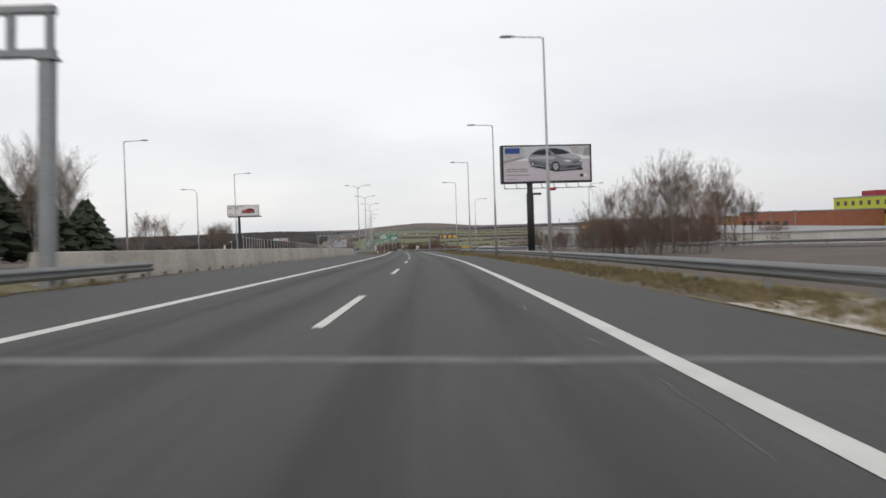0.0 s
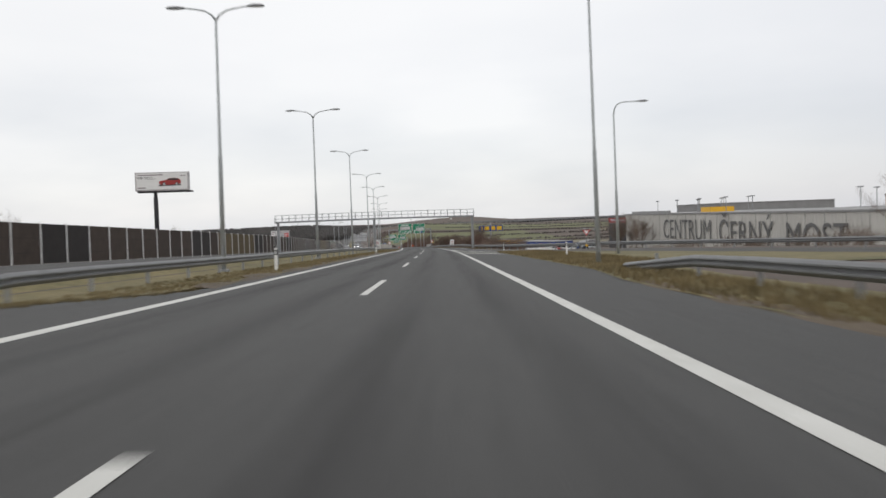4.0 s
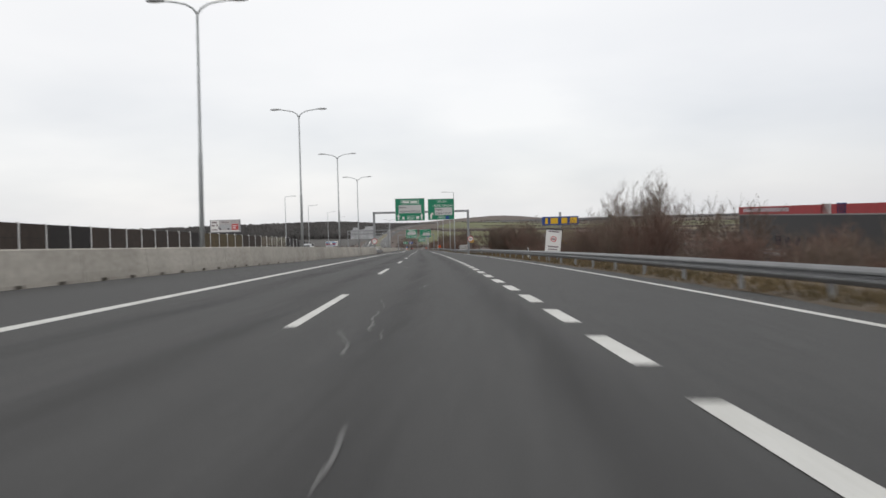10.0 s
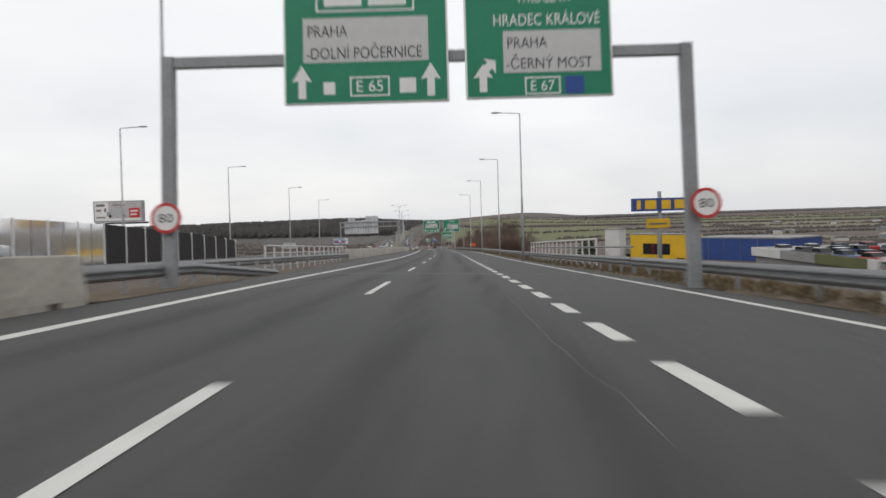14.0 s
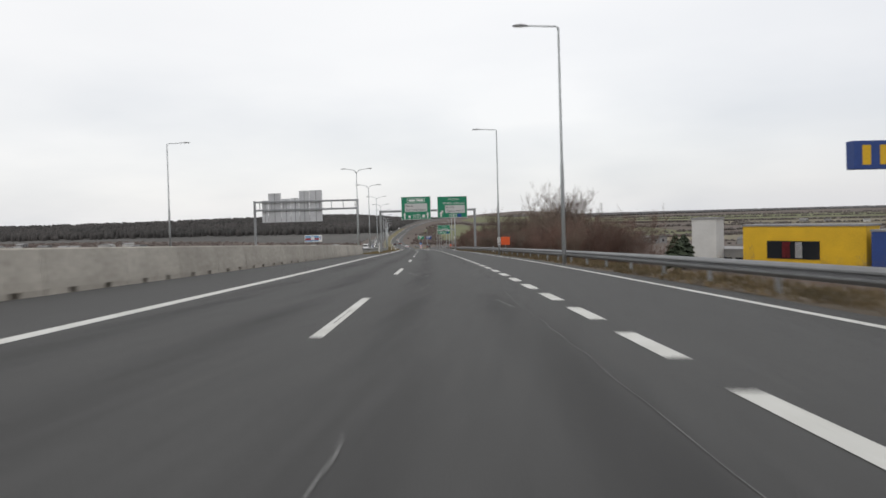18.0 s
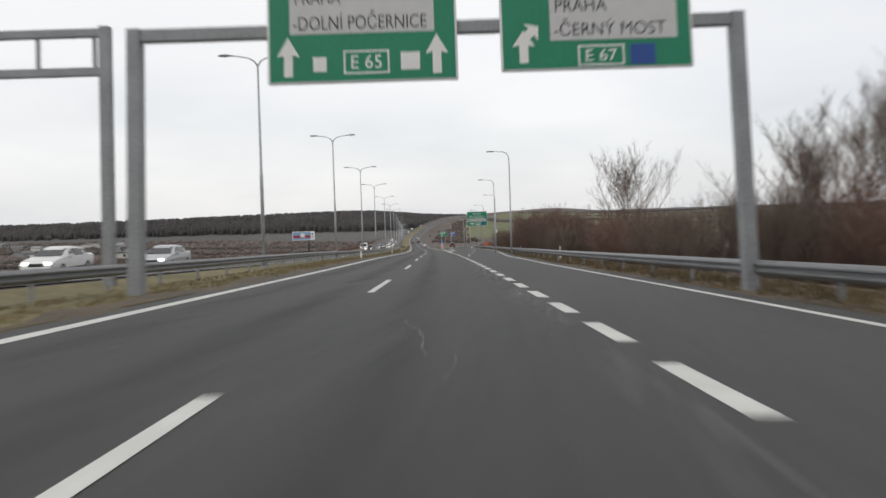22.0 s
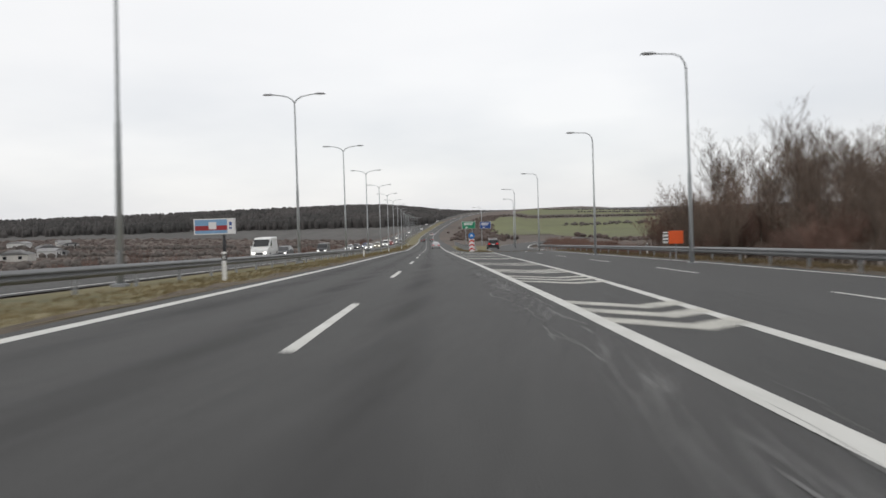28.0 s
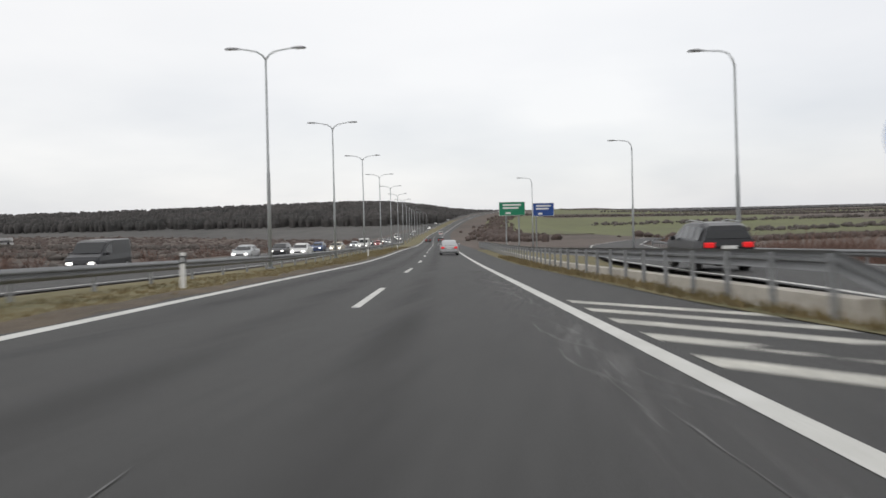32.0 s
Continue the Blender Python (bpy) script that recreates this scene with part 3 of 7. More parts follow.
fringe(edge_l, -1, 0.3, 117, 227)
fringe(edge_l, -1, 0.3, 509, 930)
fringe(edge_r, 1, 0.5, -60, 119)
fringe(edge_r, 1, 0.6, 229, 755)
verge(lambda s: -9.6, lambda s: float(edge_l(s)) + 0.02, 345.8, 372, "verge_soil", "brown soil and grass beside the portal's post")
tagged(part("concrete_apron", strip(lambda s: 5.05, lambda s: 8.2, 6.5, 13.5, 3.5, 6, lambda s, d: land(s, d), 0.06), M["concrete"]), "pale concrete apron beside the shoulder", "apron", kind="structure")


def scuffs(seed, s0, s1, d_mid, n, wander, label):
    """Pale irregular scratches and filled cracks wandering along a wheel path."""
    rnd = random.Random(seed)
    b = Build()
    for _ in range(n):
        s = rnd.uniform(s0, s1)
        d = float(d_mid) + rnd.gauss(0, 0.26)
        w = rnd.uniform(0.006, 0.024)
        way = rnd.uniform(-wander, wander)
        rows = []
        for k in range(rnd.randint(4, 14)):
            ww = w * rnd.uniform(0.3, 1.3)
            rows.append(road_points([s, s], [d - ww, d + ww], surf(s, d) + 0.0046).tolist())
            s += rnd.uniform(0.12, 0.34)
            way = way * 0.9 + rnd.gauss(0, 0.03)
            d += way * 0.5 + rnd.gauss(0, 0.02)
        b.loft(rows, closed=False)
    return tagged(part("scuff_marks", b, M["scuff"]), label, "road wear", kind="stuff")


def long_crack(seed, s0, s1, d0, label):
    """A thin pale crack that runs along the wheel path."""
    rnd = random.Random(seed)
    rows, d = [], d0
    for s in np.arange(s0, s1, 0.7):
        d += rnd.gauss(0, 0.022) - 0.04 * (d - d0)
        w = rnd.uniform(0.002, 0.007)
        rows.append(road_points([s, s], [d - w, d + w], surf(s, d) + 0.0046).tolist())
    return tagged(part("crack", Build().loft(rows, closed=False), M["scuff"]), label, "road wear", kind="stuff")


for k, (a, b, d) in enumerate(((127, 139, 1.22), (336, 349, 1.2), (400, 416, 1.3), (426, 442, 1.34), (474, 490, 1.28))):
    long_crack(70 + k, a, b, d, "thin pale crack along the right wheel path")
scuffs(6, 395, 560, -0.35, 14, 0.04, "short pale scratches between the wheel paths")
scuffs(9, 430, 480, 1.4, 10, 0.02, "thin pale crack lines in the right wheel path")


def wisp_material():
    """Thin pale flaking in wisps: clear between them, so that the asphalt shows."""
    m = bpy.data.materials.new("flaked_surface")
    m.use_nodes = True
    n, l = m.node_tree.nodes, m.node_tree.links
    b = n["Principled BSDF"]
    b.inputs["Base Color"].default_value = (0.17, 0.17, 0.168, 1)
    b.inputs["Roughness"].default_value = 0.9
    co = n.new("ShaderNodeTexCoord")
    mp = n.new("ShaderNodeMapping")
    mp.inputs["Scale"].default_value = (1.5, 0.09, 1.0)
    l.new(co.outputs["Object"], mp.inputs[0])
    wisp = n.new("ShaderNodeTexNoise")
    wisp.inputs["Scale"].default_value = 3.0
    wisp.inputs["Detail"].default_value = 3
    wisp.inputs["Distortion"].default_value = 0.5
    l.new(mp.outputs[0], wisp.inputs[0])
    ridge = n.new("ShaderNodeValToRGB")
    e = ridge.color_ramp.elements
    e[0].position, e[0].color = 0.43, (0, 0, 0, 1)
    e[1].position, e[1].color = 0.60, (0, 0, 0, 1)
    mid = e.new(0.505)
    mid.color = (1, 1, 1, 1)
    l.new(wisp.outputs[0], ridge.inputs[0])
    cloud = n.new("ShaderNodeTexNoise")
    cloud.inputs["Scale"].default_value = 1.1
    cloud.inputs["Detail"].default_value = 3
    l.new(mp.outputs[0], cloud.inputs[0])
    patch = n.new("ShaderNodeMapRange")
    patch.inputs[1].default_value, patch.inputs[2].default_value = 0.34, 0.58
    l.new(cloud.outputs[0], patch.inputs[0])
    side = n.new("ShaderNodeUVMap")
    sep = n.new("ShaderNodeSeparateXYZ")
    l.new(side.outputs[0], sep.inputs[0])
    hump = n.new("ShaderNodeValToRGB")
    h = hump.color_ramp.elements
    h[0].position, h[0].color = 0.0, (0, 0, 0, 1)
    h[1].position, h[1].color = 1.0, (0, 0, 0, 1)
    top = h.new(0.6)
    top.color = (1, 1, 1, 1)
    l.new(sep.outputs[0], hump.inputs[0])
    out = ridge.outputs[0]
    for other in (patch.outputs[0], hump.outputs[0], sep.outputs[1]):
        k = n.new("ShaderNodeMath")
        k.operation = "MULTIPLY"
        l.new(out, k.inputs[0])
        l.new(other, k.inputs[1])
        out = k.outputs[0]
    l.new(out, b.inputs["Alpha"])
    return m


M["wisps"] = wisp_material()


def wisp_strip(d0, d1, s0, s1, amount, label):
    """A film of flaking over one wheel path; amount(s) gives how dense it is."""
    me = strip(lambda s: d0, lambda s: d1, s0, s1, 4.0, 5, surf, 0.0034).mesh("flaking", True)
    uv = me.uv_layers.new(name="across")
    for lp in me.loops:
        i, j = divmod(lp.vertex_index, 5)
        uv.data[lp.index].uv = (j / 4, float(amount(s0 + 4.0 * i)))
    return tagged(part("flaking", me, M["wisps"]), label, "road wear", kind="stuff")


scuffs(14, 540, 640, 1.4, 110, 0.13, "pale squiggling flakes in the right wheel path")
scuffs(15, 640, 778, 1.62, 150, 0.12, "pale squiggling flakes beside the edge line")
wisp_strip(0.95, 2.05, 440, 788, table((440, 0.15), (480, 0.3), (500, 0.5), (530, 0.8), (600, 0.9), (700, 0.95), (790, 0.9)), "pale wispy flaking in the right wheel path")
def track_material():
    """Darker, smoother asphalt where wheels run, fading out at both sides."""
    m = bpy.data.materials.new("wheel_path")
    m.use_nodes = True
    n, l = m.node_tree.nodes, m.node_tree.links
    b = n["Principled BSDF"]
    b.inputs["Base Color"].default_value = (0.026, 0.026, 0.0265, 1)
    b.inputs["Roughness"].default_value = 0.8
    co = n.new("ShaderNodeTexCoord")
    mp = n.new("ShaderNodeMapping")
    mp.inputs["Scale"].default_value = (1.2, 0.03, 1.0)
    l.new(co.outputs["Object"], mp.inputs[0])
    noise = n.new("ShaderNodeTexNoise")
    noise.inputs["Scale"].default_value = 1.5
    noise.inputs["Detail"].default_value = 4
    l.new(mp.outputs[0], noise.inputs[0])
    much = n.new("ShaderNodeMapRange")
    much.inputs[1].default_value, much.inputs[2].default_value = 0.3, 0.7
    much.inputs[3].default_value, much.inputs[4].default_value = 0.02, 0.28
    l.new(noise.outputs[0], much.inputs[0])
    side = n.new("ShaderNodeUVMap")
    sep = n.new("ShaderNodeSeparateXYZ")
    l.new(side.outputs[0], sep.inputs[0])
    hump = n.new("ShaderNodeValToRGB")
    h = hump.color_ramp.elements
    hump.color_ramp.interpolation = "EASE"
    h[0].position, h[0].color = 0.0, (0, 0, 0, 1)
    h[1].position, h[1].color = 1.0, (0, 0, 0, 1)
    top = h.new(0.5)
    top.color = (1, 1, 1, 1)
    l.new(sep.outputs[0], hump.inputs[0])
    k = n.new("ShaderNodeMath")
    k.operation = "MULTIPLY"
    l.new(hump.outputs[0], k.inputs[0])
    l.new(much.outputs[0], k.inputs[1])
    l.new(k.outputs[0], b.inputs["Alpha"])
    return m


M["track"] = track_material()
for d_mid, s_end in ((-4.0, 1200), (-2.45, 1200), (-0.55, 1200), (1.05, 440)):
    me = strip(lambda s: d_mid - 0.6, lambda s: d_mid + 0.6, -160, s_end, 4.0, 5, surf, 0.002).mesh("wheel_path", True)
    uv = me.uv_layers.new(name="across")
    for lp in me.loops:
        uv.data[lp.index].uv = ((lp.vertex_index % 5) / 4, 1.0)
    tagged(part("wheel_path", me, M["track"]), "darker polished wheel path along the lane", "road wear", kind="stuff")

scuffs(12, 714, 724, -0.75, 16, 0.10, "pale swirling scratches between the wheel paths")
scuffs(13, 690, 700, -0.6, 6, 0.08, "pale swirling scratches between the wheel paths")
scuffs(7, -5, 24, 1.4, 12, 0.06, "pale crack lines in the asphalt")
scuffs(8, 225, 300, -0.7, 14, 0.05, "pale crack lines in the asphalt")
rnd = random.Random(4)
joint = Build().loft([road_points([7.1 + e, 7.42 + e], [d, d], surf(7.2, d) + 0.004).tolist() for d, e in ((-9 + 0.5 * k, rnd.uniform(-0.05, 0.05)) for k in range(29))], False)
tagged(part("transverse_joint", joint, M["scuff"]), "pale transverse joint across the asphalt", "road joint", kind="structure")
seam = Build()
for k in range(45):
    s0 = rnd.uniform(205, 760)
    l = rnd.uniform(0.4, 1.8)
    w = rnd.uniform(0.003, 0.009)
    seam.loft([road_points([s, s], [float(lane_d(s)) - w, float(lane_d(s)) + w], surf(s, -1.6) + 0.004).tolist() for s in np.linspace(s0, s0 + l, 4)], False)
tagged(part("lane_seam", seam, M["scuff"]), "worn pale seam between the two lanes", "road joint", kind="stuff")
for s0, s1 in ((361.5, 362.1), (391.5, 392.1)):
    tagged(part("bridge_joint", strip(lambda s: float(edge_l(s)), lambda s: float(edge_r(s)), s0, s1, 0.3, 8, surf, 0.005), M["dark_steel"]), "dark expansion joint across the bridge deck", "road joint", kind="structure")

# ---------------------------------------------------------------- street lamps
def lamp_head(b, x, z, out):
    """A flat street-lamp housing that reaches from x outwards."""
    y = 0.16
    rows = []
    for t, w, h in ((0.0, 0.05, 0.05), (0.12, 0.10, 0.07), (0.35, 0.15, 0.10), (0.70, 0.14, 0.09), (0.84, 0.07, 0.05)):
        rows.append([(x + out * t, -w, z), (x + out * t, w, z), (x + out * t, w * 0.7, z + h), (x + out * t, -w * 0.7, z + h)])
    return b.loft(rows, True, True)


def lamp_thing(name, label, group, sides, height, reach, curved, m):
    """A tapered pole with one or two arms; sides: -1 arm to the left, 1 to the right."""
    ob = thing(name, m, label, "street lamp", group)
    part("base_plate", Build().box(-0.22, 0.22, -0.22, 0.22, -0.30, 0.04, 0.01), M["steel_dull"], ob)
    top = height - (0.75 if curved or len(sides) > 1 else 0.12)
    mid = height * 0.42
    part("pole", Build().tube([(0, 0, 0), (0, 0, mid), (0, 0, mid + 0.12), (0, 0, top)], [0.115, 0.095, 0.075, 0.055], 10), M["pole"], ob, smooth=True)
    part("service_door", Build().box(-0.05, 0.05, -0.122, -0.10, 0.6, 1.1), M["steel_dull"], ob)
    for k in sides:
        if len(sides) > 1:
            path = [(0, 0, top - 0.1), (k * 0.18, 0, top + 0.16), (k * 0.5, 0, top + 0.36), (k * 1.0, 0, top + 0.46), (k * reach, 0, top + 0.52)]
        elif curved:
            path = [(0, 0, top - 0.1), (k * 0.06, 0, top + 0.25), (k * 0.26, 0, top + 0.58), (k * 0.62, 0, top + 0.72), (k * reach, 0, top + 0.75)]
        else:
            path = [(0, 0, top - 0.15), (k * 0.04, 0, top + 0.02), (k * 0.16, 0, top + 0.06), (k * reach, 0, top + 0.12)]
        arm = part("arm", Build().tube(path, [0.055, 0.045, 0.04, 0.038, 0.035][: len(path)] if len(path) == 5 else [0.055, 0.045, 0.04, 0.035], 8), M["pole"], ob, smooth=True)
        head = part("lamp_head", lamp_head(Build(), k * (reach - 0.05), path[-1][2] - 0.02, k), M["lamp_head"], ob)
        part("lens", Build().box(*sorted((k * (reach + 0.2), k * (reach + 0.62))), -0.09, 0.09, path[-1][2] - 0.045, path[-1][2] - 0.018), M["lens"], head)
    return ob


double = lamp_thing("double_street_lamp", "tall galvanised twin-arm street lamp in the median", "median lamps", (-1, 1), 12.3, 1.45, False, at(189, -10.0, 0.15))
median_d = table((130, -9.85), (200, -10.0), (246, -10.4), (300, -10.1), (590, -10.1), (650, -10.3), (690, -10.15), (714, -9.8), (743, -9.6), (770, -9.5), (1300, -9.45))
for s in (134.0, 161.6, 218.3, 246.2, 274.2, 301.3, 330.2, 359.0, 533.0, 561.5, 593.0, 622.3, 651, 684.2, 714.4, 743.0, 770.2, 796.6, 822.6, 849.6, 876.6, 903.5, 930.5, 957.5, 985, 1012, 1040, 1070, 1102, 1136, 1175, 1216):
    copy_thing(double, at(s, float(median_d(s)), 0.15))
angled = lamp_thing("street_lamp", "tall galvanised street lamp with a straight arm", "roadside lamps", (-1,), 12.5, 1.6, False, at(41.2, 6.42, -0.2))
for s, d in ((71.4, 6.6), (102.3, 6.75), (134.2, 7.3), (395.5, 6.5), (430, 7.0), (463.3, 6.6), (498.8, 6.62)):
    copy_thing(angled, at(s, d, -0.2))
facing = lamp_thing("street_lamp", "tall galvanised street lamp beyond the opposite carriageway", "far-side lamps", (1,), 12.0, 1.6, False, at(76.2, -29.2, 0.4))
for s, d in ((110, -25.9), (397.9, -28.2), (431.4, -28.3), (468.2, -27.5), (504.1, -27.4)):
    copy_thing(facing, at(s, d, 0.4))
curved = lamp_thing("street_lamp", "galvanised street lamp with a curved arm beside the exit lane", "exit lamps", (-1,), 10.6, 1.5, True, at(595, 7.4, -0.2))
for s, d in ((627.4, 8.5), (661.3, 11.8), (697.8, 12.8), (725, 13.95), (763, 14.55), (792.0, 14.5), (825.4, 18.0), (868, 14)):
    copy_thing(curved, at(s, d, -0.2))
small_l = lamp_thing("street_lamp", "galvanised street lamp with a curved arm by a side road", "side-road lamps", (-1,), 10.0, 1.5, True, at(111, -31.5, 0.4))
copy_thing(small_l, at(84, -38, 0.4))
small_r = lamp_thing("street_lamp", "galvanised street lamp with a curved arm by the entry ramp", "ramp lamps", (1,), 10.6, 1.6, True, at(151.5, 12.3, -0.3))
copy_thing(small_r, at(118, 27.0, -0.4))

# ---------------------------------------------------------------- guard rails and concrete barriers
RAIL = [(0.0, 0.42), (0.035, 0.45), (0.075, 0.50), (0.075, 0.535), (0.01, 0.57), (0.01, 0.60), (0.075, 0.635), (0.075, 0.67), (0.035, 0.72), (0.0, 0.75)]


def guard_rail(label, d, s0, s1, side, ground, post_step=4.0, dip=(False, False), handrail=False, drop=10.0):
    """A W-beam on posts along d(s); side: to which side the beam faces (-1 left)."""
    f = d if callable(d) else (lambda s: d)
    mid = (s0 + s1) / 2
    origin = at(mid, f(mid), ground)
    ob = thing("guard_rail", origin, label, "guard rail", "guard rails")
    inv = origin.inverted()
    ss = np.append(np.arange(s0, s1, post_step), s1)
    rows = []
    for s in ss:
        low = 1.0
        if dip[0]:
            low = min(low, 0.15 + (s - s0) / drop)
        if dip[1]:
            low = min(low, 0.15 + (s1 - s) / 10)
        z = (low - 1.0) * 0.55
        rows.append([inv @ P(s, f(s) + side * x, ground + h + z) for x, h in RAIL] + [inv @ P(s, f(s) + side * (x - 0.012), ground + h + z) for x, h in reversed(RAIL)])
    part("beam", Build().loft(rows, True, True), M["steel"], ob)
    if handrail:
        part("top_rail", Build().tube([inv @ P(s, f(s) - side * 0.1, ground + 1.12) for s in ss], 0.04, 6), M["steel"], ob)
    post = Build().box(-0.05, 0.05, -0.03, 0.03, -0.45, 0.70).mesh("post")
    post.materials.append(M["steel_dull"])
    for s in ss[1:-1] if any(dip) else ss:
        p = part("post", post, None, ob)
        p.location = inv @ P(s, f(s) - side * 0.09, ground)
    return ob


rail_r1 = table((-160, 7.0), (60, 6.8), (130, 7.0))
guard_rail("galvanised steel guard rail beside dry roadside grass", rail_r1, -60, 128, -1, -0.2, dip=(False, True))
guard_rail("galvanised steel guard rail along the entry ramp", lambda s: ramp_l(s) + 7.6, 62, 182, -1, -0.2)
rail_r2 = table((182, 14.9), (190, 11.7), (200, 10.0), (215, 8.3), (230, 7.3), (250, 7.0), (565, 7.0), (590, 8.0), (640, 11.1), (671, 12.15), (696, 14.4), (764, 17.2))
guard_rail("galvanised steel guard rail on a brown grassy verge", rail_r2, 182, 360, -1, -0.22)
guard_rail("galvanised bridge guard rail with a hand rail", 6.95, 360, 392, -1, -0.2, post_step=2.0, handrail=True)
guard_rail("galvanised steel guard rail before bare thickets", rail_r2, 392, 764, -1, -0.2)
guard_rail("galvanised steel guard rail along the exit ramp", lambda s: exit_l(s) + 9.4, 760, 930, -1, -0.2)
guard_rail("low galvanised guard rail on concrete between motorway and exit", table((765, 5.9), (790, 5.6), (830, 6.2), (900, 7.6)), 764.5, 900, 1, 0.17, post_step=2.0, dip=(True, False), drop=2.4)
plinth = table((765, 6.05), (790, 5.75), (830, 6.35), (900, 7.75))
tagged(part("plinth", Build().loft([[P(s, float(plinth(s)) + x, z) for x, z in ((-0.2, -0.35), (-0.2, 0.22), (0.2, 0.22), (0.2, -0.35))] for s in np.arange(766, 900, 4.0)], True, True), M["concrete"]), "low pale concrete plinth under the dividing rail", "plinth", kind="structure")
guard_rail("galvanised steel guard rail in the grassy median", -9.4, 108, 232, 1, 0.05, dip=(True, True))
guard_rail("galvanised steel guard rail behind the portal's post", table((348, -9.3), (362, -8.9), (396, -8.3)), 347, 396, 1, 0.12)
guard_rail("short galvanised guard rail that dips behind the portal's post", table((345, -7.75), (361, -6.75)), 345.5, 362, 1, 0.1, post_step=2.0, dip=(False, True))
guard_rail("galvanised steel guard rail in the grassy median", -9.5, 500, 960, 1, 0.08, dip=(True, False))
guard_rail("galvanised steel guard rail before a tall gantry pillar", -9.6, -40, 26, 1, 0.1)


def barrier(label, d, s0, s1, height):
    """A concrete wall of cast lengths with a sloped foot and drain gaps."""
    f = d if callable(d) else (lambda s: d)
    origin = at(s0, f(s0), 0.2)
    inv = origin.inverted()
    ob = thing("concrete_barrier", origin, label, "barrier", "concrete barriers")
    n = max(1, round((s1 - s0) / 4.0))
    cut = np.linspace(s0, s1, n + 1)
    for a, b in zip(cut[:-1], cut[1:]):
        rows = []
        for s in (a + 0.010, a + 0.04, b - 0.04, b - 0.010):
            k = 0.010 if s in (a + 0.010, b - 0.010) else 0.0
            g = float(surf(s, f(s)))
            prof = [(-0.24, 0.065), (0.24, 0.065), (0.225, 0.25), (0.12 - k, height - 0.03 - k), (0.09 - k, height - k), (-0.09 + k, height - k), (-0.12 + k, height - 0.03 - k), (-0.225, 0.25)]
            rows.append([inv @ P(s, f(s) + x, g + h) for x, h in prof])
        el = part("wall_element", Build().loft(rows, True, True), M["concrete"], ob)
        for c0, c1 in ((a + 0.02, a + 0.95), (a + 1.3, b - 1.3), (b - 0.95, b - 0.02)):
            rows = [[inv @ P(s, f(s) + x, float(surf(s, f(s))) + h) for x, h in ((-0.238, -0.2), (0.238, -0.2), (0.238, 0.063), (-0.238, 0.063))] for s in (c0, c1)]
            part("foot", Build().loft(rows, True, True), M["concrete"], el)
    return ob


wall_a = table((20, -11.0), (70, -10.4), (80, -9.7), (112, -9.6))
barrier("pale grey concrete barrier wall along the shoulder", wall_a, 21, 111, 0.92)
barrier("pale grey concrete barrier wall along the shoulder", table((236, -10.4), (320, -7.1), (348, -6.8)), 236, 345.6, 0.88)
barrier("pale grey stained concrete barrier wall beside a bridge", table((396, -8.7), (461, -8.1), (474, -7.7), (504, -7.4)), 396, 503, 0.92)


# ---------------------------------------------------------------- gantries and direction signs
def board(parent, x0, x1, z0, z1, y, material, border=0.09, depth=0.06, name="sign_board"):
    ob = part(name, Build().box(x0, x1, y, y + depth, z0, z1, 0.03), M["white"], parent)
    part("field", Build().box(x0 + border * 0.6, x1 - border * 0.6, y - 0.006, y - 0.001, z0 + border * 0.6, z1 - border * 0.6), M[material], ob)
    return ob


def words(parent, text, x, z, size, y, material="white", width=0.0, name="lettering"):
    me = writing(text, size, width)
    me.materials.append(M[material])
    ob = part(name, me, None, parent)
    ob.location = (x, y, z)
    return ob


def bars(parent, rows, y, material, name="print_bar"):
    """Unreadable print: plain bars (x0, x1, z0, z1)."""
    for x0, x1, z0, z1 in rows:
        part(name, Build().box(x0, x1, y - 0.004, y, z0, z1), M[material], parent)


def arrow_up(parent, x, z, y, h=0.95, material="white", turn=0):
    w = 0.10
    pts = [(-w, 0), (w, 0), (w, h * 0.55), (0.26, h * 0.5), (0, h), (-0.26, h * 0.5), (-w, h * 0.55)]
    c, s = math.cos(turn), math.sin(turn)
    v = [(x + a * c + b * s, y - 0.004, z - a * s + b * c) for a, b in pts]
    return part("arrow", Build().add(v, [tuple(range(7))]), M[material], parent)


def speed_sign(s, d, z, r=0.40):
    ob = thing("speed_limit_sign", at(s, d, 0), "round white speed limit sign with a red ring", "road sign", "speed limit signs")
    disc = part("disc", Build().tube([(0, 0.02, z), (0, 0, z)], r, 28), M["red"], ob)
    part("face", Build().disc((0, -0.006, z), r * 0.80, sides=28), M["white"], disc)
    words(disc, "80", -r * 0.46, z - r * 0.30, r * 0.84, -0.012, "black", r * 0.92)
    part("bracket", Build().box(-0.03, 0.03, 0.02, 0.14, z - 0.06, z + 0.06), M["steel_dull"], ob)
    return ob


